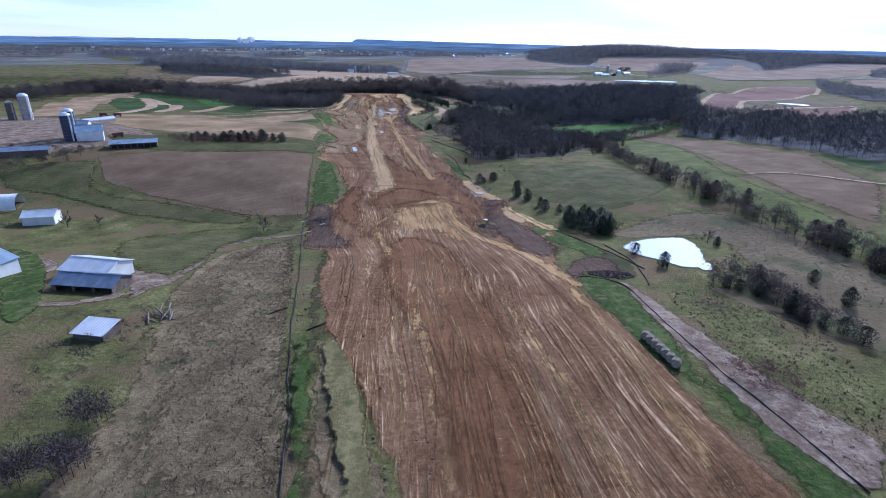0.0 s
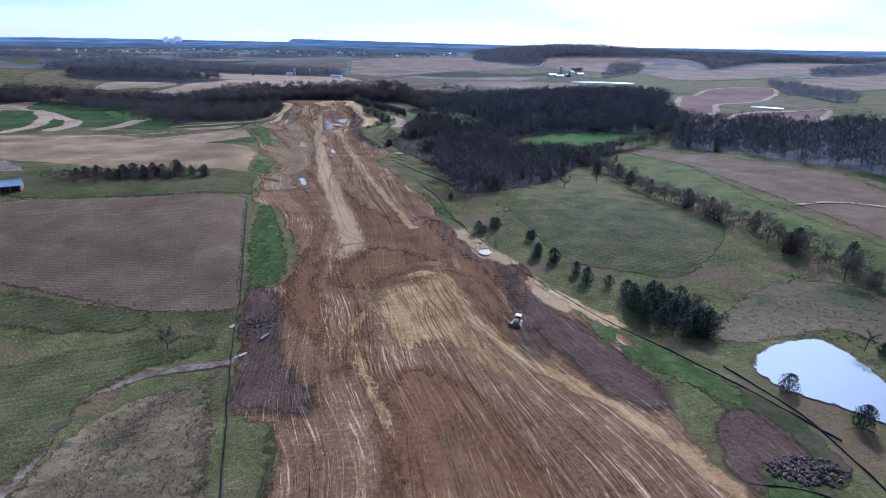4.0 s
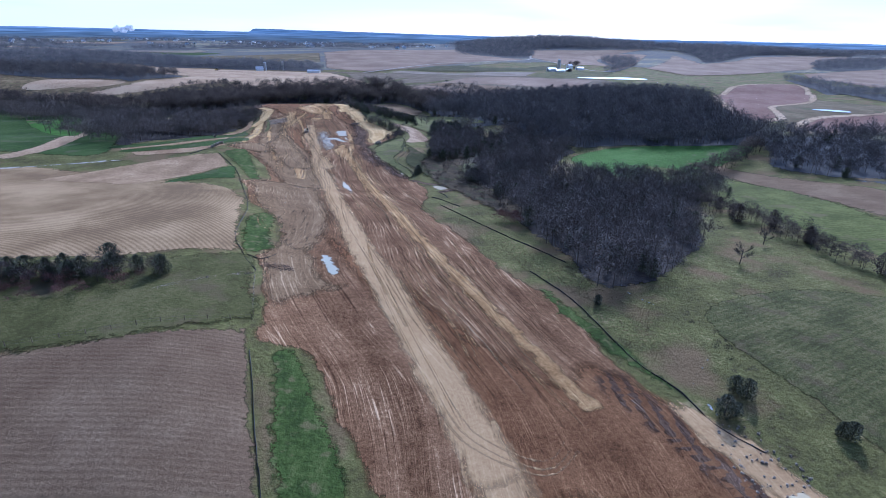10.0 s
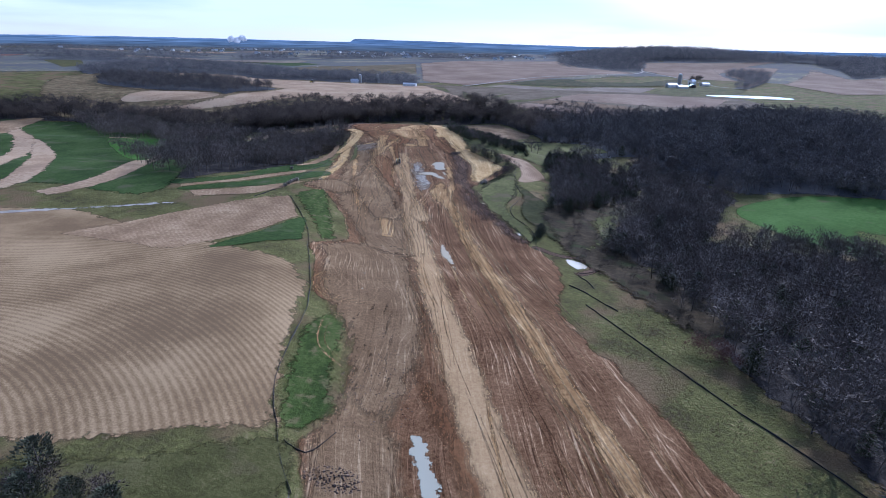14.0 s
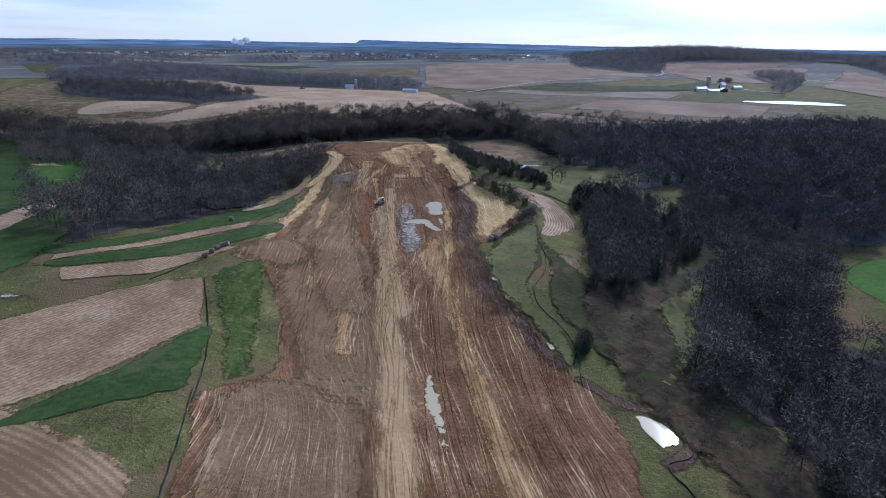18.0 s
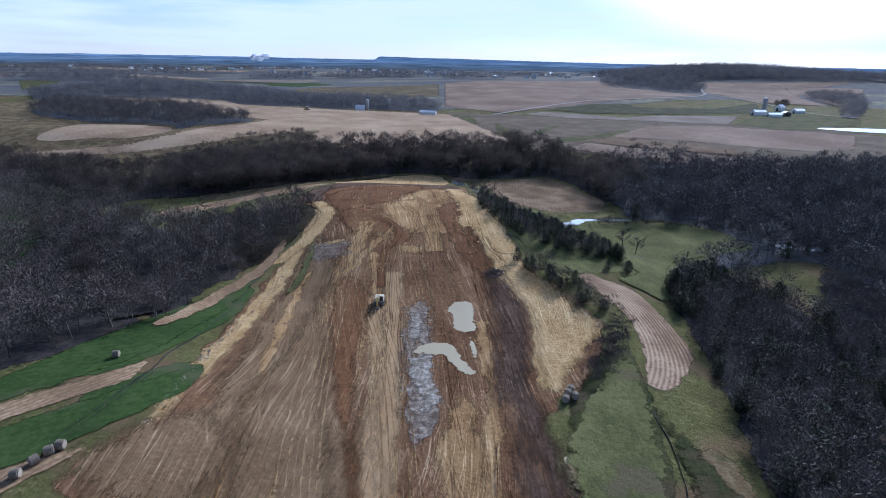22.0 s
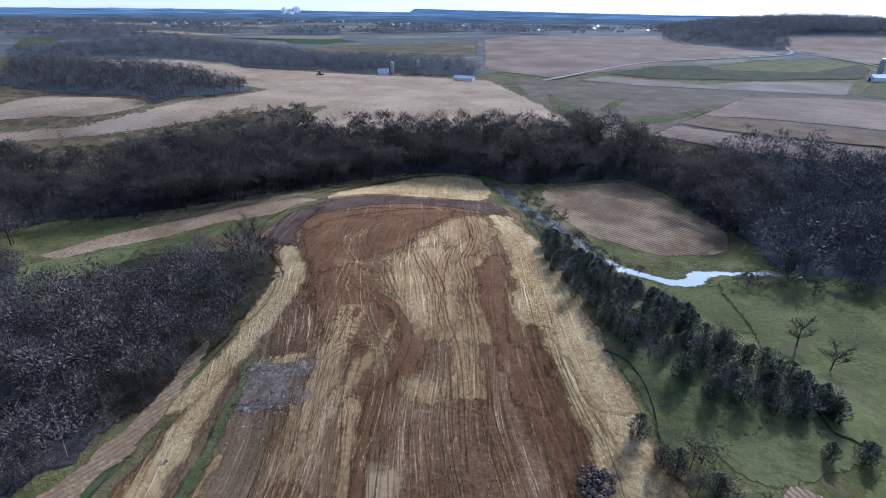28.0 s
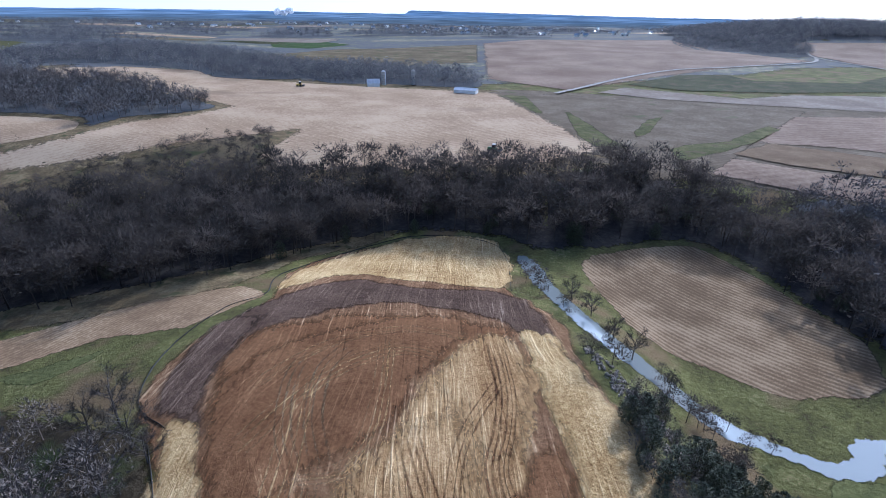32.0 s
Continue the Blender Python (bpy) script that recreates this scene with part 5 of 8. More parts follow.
for pts, tone, order, soft, words in (
        (plan_a_red_l, "dirt_red", 3.2, 6.0, "red-brown graded flank of the cut"), (plan_a_red_r, "dirt_red", 3.2, 5.0, "red-brown windrow pushed by the bulldozer"), (plan_a_dark, "dirt_red", 3.4, 6.0, "dark red-brown turning ground"),
        (plan_a_mud_r, "dirt_dark", 3.3, 6.0, "dark purple-brown mud beside the sandy bank"), (plan_a_tan, "dirt_tan", 3.6, 7.0, "tan ground crossed by curving tracks"), (plan_a_sand, "haul", 5.4, 2.0, "pale sand spit beside the silt fence"),
        (plan_a_sand2, "haul", 5.4, 2.0, "pale sand round the sediment pool"), (plan_b_tan, "haul_dull", 3.6, 6.0, "smooth dull tan graded ground"), (plan_b_dark, "dirt_red", 5.1, 3.0, "dark red windrow of loose earth"),
        (plan_b_haul, "haul", 4.9, 3.0, "pale worn haul track"), (plan_b_dark_r, "dirt_dark", 4.2, 8.0, "dark clods along the cut's foot"), (plan_b_dark_u, "dirt_dark", 4.2, 8.0, "dark damp earth beside the pools"),
        (plan_b_strip, "dirt_tan", 4.6, 4.0, "tan strip of packed tracks"), (plan_b_grey, "rock", 4.8, 6.0, "grey wet rock floor of the cut"), (plan_b_straw, "straw", 5.2, 4.0, "tan straw and dead grass on the bank")):
    on_earth("straw_mulch" if tone == "straw" else "sand_bank" if "sand " in words else "graded_earth", pts, M[tone], order, words, feather=soft)
on_earth("graded_earth", [(-103, 403), (-93, 414), (-76, 415), (-70, 389), (-64, 350), (-68, 318), (-78, 322), (-84, 345), (-92, 360), (-97, 375), (-99, 387)], M["haul_dull"], 1.4, "dull tan churned ground beside the haul road", feather=6.0)
on_earth("graded_earth", [(-113, 466), (-129, 583), (-114, 577), (-95, 519), (-76, 463), (-67, 421), (-74, 404), (-91, 412), (-102, 436)], M["haul_dull"], 1.5, "dull tan smoothed ground of the cut", feather=8.0)
on_earth("rock_bed", [(-83, 536), (-79, 536), (-76, 520), (-75, 505), (-71, 494), (-75, 484), (-79, 494), (-80, 510), (-84, 524)], M["rock"], 4, "grey broken rock exposed in the cut", "rock", wobble=1.0, step=1.2)
on_earth("rock_bed", plan_rocks, M["rock"], 3, "grey broken rock and rubble on the shoulder", "rock")
for pts in ([(-72.9, 540.5), (-70.3, 544.3), (-66.7, 542.9), (-65.2, 534.5), (-65.7, 528.8), (-68.8, 527.0), (-71.5, 530.5)], [(-67.5, 525.9), (-65.6, 524.6), (-64.3, 517.8), (-64.3, 514.5), (-65.8, 517.6), (-67.1, 521.3)],
            [(-80.0, 518.5), (-76.4, 521.5), (-71.0, 522.2), (-68.9, 517.3), (-65.9, 512.2), (-64.0, 509.9), (-64.8, 508.4), (-68.0, 509.4), (-71.7, 515.2), (-74.6, 515.8), (-79.3, 516.3)]):
    on_earth("puddle", pts, M["silty"], 7, "milky beige puddle in the cut", "puddle", wobble=1.2, step=0.5, feather=1.8)
for pts in ([(-83.6, 535.1), (-79.4, 536.5), (-78.2, 528.7), (-79.7, 522.1), (-81.9, 521.9)], [(-80.6, 514.7), (-74.6, 515.8), (-74.3, 509.7), (-71.6, 500.9), (-69.9, 497.1), (-72.1, 495.6), (-75.2, 493.5), (-77.4, 500.4), (-79.4, 509.3)]):
    on_earth("wet_rock", pts, M["wetmud"], 6, "wet pale grey rock with shallow water", "wet rock", wobble=1.4, step=0.7, feather=3.0)
on_earth("puddle", plan_puddle_w, M["grey_water"], 7, "rectangular pool of grey-green water", "puddle", wobble=0.7, step=0.7)
on_earth("puddle", plan_puddle_m, M["silty"], 7, "long narrow puddle of milky water", "puddle", wobble=0.7, step=0.7)
for px, py, pr in ((-46, 468, 1.1), (-43, 458, 1.0), (-47, 480, 1.2), (-48, 484, 0.7), (-34, 432, 1.2), (-86, 385, 1.0), (-84, 372, 0.9), (20, 187, 1.1), (-50, 162, 1.2), (-56, 176, 1.0)):
    on_earth("puddle", [(px - pr, py - pr * 1.6), (px + pr * 0.7, py - pr * 1.2), (px + pr, py + pr), (px - pr * 0.6, py + pr * 1.7)], M["silty"], 7, "small muddy puddle in the ruts", "puddle", wobble=1.2, step=0.5)

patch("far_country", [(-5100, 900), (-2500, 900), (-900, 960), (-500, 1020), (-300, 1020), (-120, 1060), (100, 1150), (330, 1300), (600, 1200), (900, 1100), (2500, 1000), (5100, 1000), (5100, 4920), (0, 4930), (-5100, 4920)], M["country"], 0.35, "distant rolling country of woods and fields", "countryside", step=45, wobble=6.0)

# ---- verges, fields and meadows ----
for pts, tone, lift, words in (
        (plan_verge_a, "lawn", 0.16, "bright green seeded verge beside the earthworks"),
        (plan_verge_b, "lawn", 0.16, "bright green seeded mound ringed by black silt fence"),
        (plan_verge_c, "lawn", 0.16, "bright green seeded strip beside the cut"),
        (plan_verge_d, "dim_grass", 0.16, "green grass strip along the silt fence"),
        ([(36, 66), (30, 92), (28, 116), (37, 116), (40, 95), (39, 70)], "lawn", 0.16, "bright green seeded bank beside the fill"),
        ([(41, 30), (39, 60), (37, 72), (42, 66), (48, 46), (51, 30)], "lawn", 0.16, "narrow green verge along the gravel lane"),
        (plan_green_r2, "lawn", 0.16, "long green seeded verge along the silt fence"),
        ([(41, 145), (46, 131), (44, 118), (38, 116), (36, 130), (34, 146)], "dim_grass", 0.14, "green grass bank by the pond"),
        (plan_green_r3, "lawn", 0.16, "green seeded verge along the creek side"),
        (plan_green_l2, "crop", 0.16, "green grass lane along the wood's edge"),
        (plan_green_l3, "crop", 0.18, "green contour strip beside the straw"),
        (plan_slope_grass, "dim_grass", 0.14, "green grassy slope beside the cut"),
        (plan_grass_r, "meadow", 0.14, "green grass slope below the straw"),
        (plan_small_field , "stubble_y", 0.20, "small curved field of pale corn stubble rows"),
        (plan_bottom_field, "stubble_b", 0.16, "tan stubble field in the river bend"),
        (plan_meadow_r, "meadow", 0.14, "green river meadow"),
        ([(-41, 571), (-30, 566), (-3, 588), (-8, 604), (-20, 602), (-30, 590)], "meadow", 0.14, "green meadow between tree belts"),
        ([(-4, 560), (18, 590), (34, 620), (40, 650), (12, 662), (-12, 655), (-20, 636), (-6, 612)], "meadow", 0.12, "green river meadow grazed short"),
        (plan_river_strip_tan, "stubble", 0.18, "curved tan stubble strip by the river wood"),
        (plan_river_strip_green, "meadow", 0.16, "green grass strip by the river wood"),
        (plan_brown_field_w, "ploughed", 0.20, "grey-brown ploughed field with fine stubble"),
        (plan_contour_field, "stubble_c", 0.20, "tan corn stubble field with curving contour rows"),
        (plan_tan_wedge, "stubble", 0.22, "tan stubble field beside the new road"),
        (plan_green_wedge, "crop", 0.26, "dark green grass wedge between stubble fields"),
        (plan_strips_base, "crop", 0.18, "green hay field farmed in contour strips"),
        (plan_band_a, "stubble_far", 0.30, "curving tan stubble strip across a green field"),
        (plan_band_c, "stubble_far", 0.30, "curving tan stubble strip across a green field"),
        (plan_band_b, "stubble_far", 0.30, "curving tan stubble strip across a green field"),
        (plan_lane_green_a, "crop", 0.24, "green contour strip running to the cut"),
        (plan_lane_tan_a, "stubble", 0.30, "tan contour strip running to the cut"),
        (plan_lane_green_b, "crop", 0.30, "green contour strip running to the cut"),
        (plan_lane_tan_b, "stubble", 0.34, "tan contour strip beside the hay bales"),
        (plan_bright_field, "bright_crop", 0.20, "bright green winter crop field among the woods"),
        (plan_terrace_field, "terrace", 0.20, "green terraced hay field"),
        (plan_brown_field_e, "ploughed", 0.20, "brown ploughed field on the slope"),
        (plan_bright_edge, "crop", 0.24, "bright green field edge"),
        (plan_hay_field, "hay", 0.20, "pale green mown hay field with swath lines"),
        (plan_red_field_a, "ploughed_red", 0.26, "reddish bare field ringed by a pale track"),
        (plan_red_field_b, "ploughed_red", 0.26, "reddish bare field ringed by a pale track"),
        (plan_red_lawn, "olive", 0.20, "rough green ground between two bare fields"),
        (plan_ridge_field, "stubble_far", 0.44, "broad tan stubble field on the far ridge"),
        (plan_ridge_field_w, "stubble_far", 0.30, "small pale stubble field inside the ridge wood"),
        (plan_f_pink_a, "pink_far", 0.5, "wide pinkish-tan stubble field beyond the valley"),
        (plan_f_pink_b, "pink_far", 0.5, "pinkish-tan field below the wooded hill"),
        (plan_f_green, "dim_grass", 0.5, "dark green strip on the far slope"),
        (plan_f_farm, "hay", 0.44, "green pasture round the far farm"),
        (plan_f_pale, "grey_crop", 0.46, "pale grey stubble strip on the far slope"),
        (plan_f_grey, "pink_far", 0.42, "grey-brown stubble field above the river wood"),
        (plan_f_dark, "ploughed", 0.54, "dark ploughed strip across a grey field"),
        (plan_f_low, "pink_far", 0.44, "pinkish-grey stubble above the river wood"),
        ([(-115, 1030), (0, 1030), (130, 1010), (280, 940), (270, 810), (140, 765), (0, 790), (-60, 800), (-90, 900)], "dull_crop", 0.24, "dull grey-brown fields above the river wood"),
        ([(-540, 1010), (-380, 1075), (-100, 1025), (-30, 825), (-120, 776), (-200, 764), (-330, 722), (-430, 720), (-560, 900)], "dry", 0.24, "dry brown grass round the ridge fields"),
        ([(756, 1559), (703, 1332), (813, 1381), (947, 1494), (1220, 1591), (1600, 1700), (1377, 1546), (982, 1319), (845, 1176), (748, 1149), (521, 1036), (476, 1022), (498, 1210), (670, 1431)], "pink_far", 0.9, "pinkish-tan field sweeping up to the wooded hill"),
        ([(758, 1102), (881, 1133), (1100, 1160), (900, 960), (639, 822), (652, 890), (690, 1010)], "pink_far", 0.9, "pinkish-tan field beyond the farmhouses"),
        ([(366, 1605), (412, 1603), (556, 1610), (745, 1662), (615, 1563), (527, 1538), (476, 1382), (446, 1252), (351, 1259), (336, 1449)], "pink_far", 0.9, "pinkish-tan field below the wooded hill"),
        (plan_f_olive, "dull_crop", 0.40, "dull brown hay field beyond the river wood"),
        ([(-56, 951), (-42, 887), (-36, 856), (-30, 836), (-48, 836), (-54, 862)], "hay", 0.56, "green hollow across a dull brown field"),
        ([(-22, 875), (-6, 916), (8, 932), (-12, 877), (-23, 860)], "hay", 0.56, "green hollow across a dull brown field"),
        ([(-12, 814), (17, 841), (39, 864), (67, 902), (64, 914), (24, 863), (-1, 850), (-12, 838)], "hay", 0.56, "green margin beside a pale farm track"),
        ([(-98, 1001), (-80, 1001), (-69, 921), (-74, 922)], "hay", 0.56, "green strip at the ridge field's corner"),
        (plan_f_olive_r, "hay", 0.40, "olive-green field beyond the valley wood"),
        (plan_far_olive, "olive", 0.40, "olive field before the village"),
        (plan_far_lime, "crop", 0.46, "bright green field before the village"),
        (plan_far_lime_w, "hay", 0.46, "pale green hill field")):
    patch("field" if tone not in ("lawn", "dim_grass", "meadow") else "grass_verge", pts, M[tone], lift, words, "field" if tone not in ("lawn", "dim_grass", "meadow") else "grass", round_off=tone not in ("ploughed", "pink_far", "olive", "grey_crop", "stubble_c", "stubble") and lift < 0.4, feather=4.0 if tone == "lawn" else None)
for pts, tone, words in ((plan_green_a, "hay", "green grazed pasture beside the farm track"), (plan_g13, "grazed", "dull green pasture between stubble and ploughed field"), (plan_green_b, "hay", "green pasture below the ploughed field"), (plan_green_c, "lawn", "bright green lawn inside the farm drive"),
                         (plan_keep_g, "bright_crop", "green hay field at the wood's edge"), (plan_pale_lane, "lane", "pale grass track across the green strip"), (plan_t24_tan, "stubble_far", "small tan field among woods")):
    patch("field" if tone in ("bright_crop", "stubble_far") else "grass_verge" if tone != "lane" else "lane", pts, M[tone], 0.34, words, "field" if tone in ("bright_crop", "stubble_far") else "grass" if tone != "lane" else "lane", feather=6.0 if tone in ("grazed", "hay") else None)
patch("dry_verge", plan_b_dry, M["dry"], 0.36, "dry tan grass below the cut", "grass", feather=4.0)
patch("dry_verge", plan_b_brown, M["dry"], 0.36, "brown dead grass in the clearing", "grass", feather=4.0)
patch("field", plan_tan_l0, M["stubble"], 0.3, "tan stubble field behind the farmyard", "field", feather=4.0)
patch("field_lane", plan_lane_25, M["stubble"], 0.42, "tan lane along the wood's edge", "lane", feather=2.0)
patch("grass_verge", plan_thin_25, M["meadow"], 0.5, "thin green strip beside the straw", "grass", feather=2.0)
patch("dry_verge", plan_dry_32, M["dry"], 0.3, "olive-brown dead grass below the river wood", "grass", feather=4.0)
patch("scrub_floor", plan_brush_l, M["clearing"], 0.3, "brown leaf litter under brush", "woods floor", feather=5.0)
patch("scrub_floor", plan_scrub_b, M["olive"], 0.36, "dull brown-green scrub slope below the ridge field", "woods floor", feather=8.0)
patch("rough_pasture", plan_pasture_brown, M["dry"], 0.14, "brown and tan rough pasture of dead grass", "pasture", step=3, feather=8.0)
patch("rough_pasture", [(-19, 40), (-30, 80), (-43, 125), (-53, 150), (-70, 146), (-68, 112), (-60, 90), (-50, 64), (-45, 20), (-20, -20)], M["dry"], 0.12, "rough brown and tan dead pasture", "pasture", step=3)
patch("rough_pasture", [(58, 112), (80, 84), (100, 100), (112, 140), (104, 180), (80, 186), (54, 168), (52, 156), (78, 160), (80, 140), (72, 118)], M["olive"], 0.12, "rough brown slope round the pond", "pasture", step=3)
patch("gravel_lane", plan_gravel_lane, M["gravel"], 0.17, "grey-tan gravel lane beside the fill", "lane")
patch("dry_verge", plan_tan_verge, M["dry"], 0.20, "dry straw-coloured grass verge", "grass")
patch("farm_yard", plan_yard, M["gravel"], 0.22, "pale concrete and gravel cattle yard", "yard")
patch("farm_track", band([(-120, 96), (-100, 98), (-84, 98), (-72, 112), (-72, 130), (-76, 150), (-70, 158), (-62, 160), (-50, 159)], 3.4), M["gravel"], 0.24, "grey dirt farm track", "lane")
patch("farm_track", band([(-140, 128), (-122, 132), (-108, 124), (-106, 112), (-100, 102)], 4.0), M["gravel"], 0.24, "pale gravel farm drive", "lane")
patch("farm_yard", [(-300, 350), (-230, 370), (-205, 330), (-165, 285), (-178, 262), (-215, 240), (-290, 300)], M["gravel"], 0.15, "grey-brown trampled farmyard", "yard")
patch("country_road", band(plan_f_road, 6), M["lane"], 1.1, "pale country road across the fields", "road", wobble=0, step=4, feather=1.2)
patch("country_road", band(plan_f_road2, 6), M["lane"], 1.1, "pale country road past the farm", "road", wobble=0, step=4, feather=1.2)
for ring in (plan_red_field_a, plan_red_field_b):
    patch("field_track", band(ring + ring[:1], 9), M["stubble_far"], 0.42, "pale track round a bare field", "lane", step=5)

patch("field_track", band([(142, 261), (163, 260), (187, 231), (205, 222)], 3.5), M["stubble_far"], 0.42, "pale farm track across the brown field", "lane", step=2)
patch("clearing_floor", band([(44, 537), (38, 512), (20, 490), (4, 474), (-11, 457), (-10, 435), (-9, 418), (-2, 395), (10, 352)], 25, 1.0), M["clearing"], 0.4, "dark brown leaf litter and dead grass along the creek", "woods floor", feather=9.0)
patch("wet_bank", band([(-30, 420), (-28.2, 416.9), (-22.8, 411.4), (-16.6, 408.1), (-13.4, 403.5), (-14.4, 396.7), (-18.1, 393.8), (-20.7, 392.7)], 3.4), M["dirt_dark"], 0.2, "dark wet mud bank round the sediment pond", "mud", feather=1.2)
patch("grass_verge", [(2, 462), (13, 475), (34, 500), (50, 531), (57, 538), (45, 512), (21, 475), (8, 454), (-1, 430), (-10, 418), (-12, 420), (-4, 432), (-1, 447)], M["meadow"], 0.46, "green grass along the creek's clearing", "grass", feather=3.0)
patch("grass_verge", [(-47, 491), (-28, 522), (-30, 487), (-36, 459), (-29, 438), (-30, 418), (-33, 427), (-39, 446), (-46, 465)], M["meadow"], 0.40, "green grassy slope between cut and silt fence", "grass", feather=4.0)
patch("grass_verge", [(-28, 505), (-20, 480), (-12, 462), (-14, 440), (-10, 420), (-22, 426), (-27, 440), (-32, 456), (-28, 480)], M["dim_grass"], 0.38, "rough green grass below the silt fence", "grass", feather=4.0)
patch("grass_verge", [(-14, 650), (8, 655), (38, 652), (50, 624), (33, 613), (11, 602), (1, 582), (-5, 560), (-12, 562), (-20, 568), (-11, 579), (-19, 585), (-14, 625)], M["meadow"], 0.40, "open green river meadow", "grass", feather=3.0)
patch("grass_verge", [(-22.8, 78.7), (-18.5, 74.8), (-14.6, 64.9), (-10.8, 52.7), (-8.3, 43.8), (-3, 25), (-8, 25), (-12.4, 43.6), (-16.9, 56.8), (-20.7, 69.3)], M["pale_verge"], 0.62, "pale olive dry grass strip along the road's edge", "grass", feather=1.6)
patch("grass_verge", [(-27.9, 78.8), (-24.8, 76.6), (-20.4, 61.7), (-17.8, 50.3), (-16.4, 44.2), (-12, 28), (-15, 28), (-18.6, 44.1), (-20.9, 52.3), (-24.1, 64.6)], M["lawn"], 0.60, "green grass strip beside the silt fence", "grass", feather=1.6)
# ---- water ----
patch("pond", plan_pond, M["water"], 0.34, "still farm pond, white with sky glare", "pond", wobble=0.5, step=2.0)
patch("basin_pond", plan_basin_pond, M["silty"], 0.24, "small beige sediment pond inside silt fence", "pond", wobble=0.4, step=1.0)
patch("basin_pond", plan_creek_basin, M["silty"], 0.5, "small sediment pool by the creek", "pond", wobble=0.4, step=1.0)
patch("river", [(-84, 724), (-77, 722), (-71, 694), (-65, 678), (-57, 669), (-45, 660), (-34, 653), (-25, 650), (-19, 656.5), (0, 659), (16, 660), (18, 658.5), (9, 657), (-12, 654), (-18, 648), (-27, 645), (-35, 649),
                (-49, 653), (-61, 660), (-68, 669), (-75, 688)], M["water"], 0.22, "small pale river winding round the fill", "river", step=2.0, wobble=0.6)
patch("river", plan_river_e, M["water"], 0.3, "bright reach of the river between trees", "river", step=1.0, wobble=0.6)
patch("creek", band(plan_creek_a, 0.55), M["water"], 0.2, "narrow winding creek catching the sky", "creek", step=0.8, wobble=0.7)
patch("creek", band([(14, 345), (13, 330), (14, 315), (21, 294)], 0.6), M["water"], 0.2, "narrow creek under bare trees", "creek", step=0.8, wobble=0.7)
for run, wide in (([(44, 537), (41, 525), (37, 511)], 0.6), ([(30, 501), (20, 490), (14, 484)], 0.5), ([(4, 474), (-4, 465), (-9, 459)], 0.55), ([(-13, 452), (-14, 443), (-11, 436)], 0.5), ([(-5, 433), (0, 433), (-3, 428)], 0.5),
                  ([(-8, 422), (-12, 418), (-9, 411)], 0.7), ([(-7, 406), (-3, 394), (0, 385)], 0.6), ([(4, 372), (8, 358)], 0.5)):
    patch("creek", band(run, wide, 0.5), M["water"], 0.2, "glimpse of a narrow creek in the clearing", "creek", step=0.6, wobble=0.8)
patch("far_lake", [(343, 602), (359, 600), (371, 592), (366, 587), (345, 596)], M["water"], 0.6, "narrow white pool by the bare fields", "pond", wobble=0.3)
patch("far_lake", plan_f_lake, M["water"], 0.6, "long white pool on the far slope", "pond", wobble=0.5)


# ---- trees ----
def tube(p0, p1, r0, r1, sides=3):
    p0, p1 = np.array(p0, float), np.array(p1, float)
    d = p1 - p0
    d /= np.linalg.norm(d) + 1e-9
    a = np.cross(d, (0.3, 0.9, 0.2))
    a /= np.linalg.norm(a) + 1e-9
    b = np.cross(d, a)
    v = []
    for p, r in ((p0, r0), (p1, r1)):
        for k in range(sides):
            t = 2 * math.pi * k / sides
            v.append(p + r * (math.cos(t) * a + math.sin(t) * b))
    f = [(k, (k + 1) % sides, sides + (k + 1) % sides, sides + k) for k in range(sides)]
    return v, f


class Pile:
    """Collects pieces of one mesh."""

    def __init__(self):
        self.v, self.f = [], []

    def add(self, v, f):
        n = len(self.v)
        self.v += [tuple(q) for q in v]
        self.f += [tuple(i + n for i in q) for q in f]
        return self


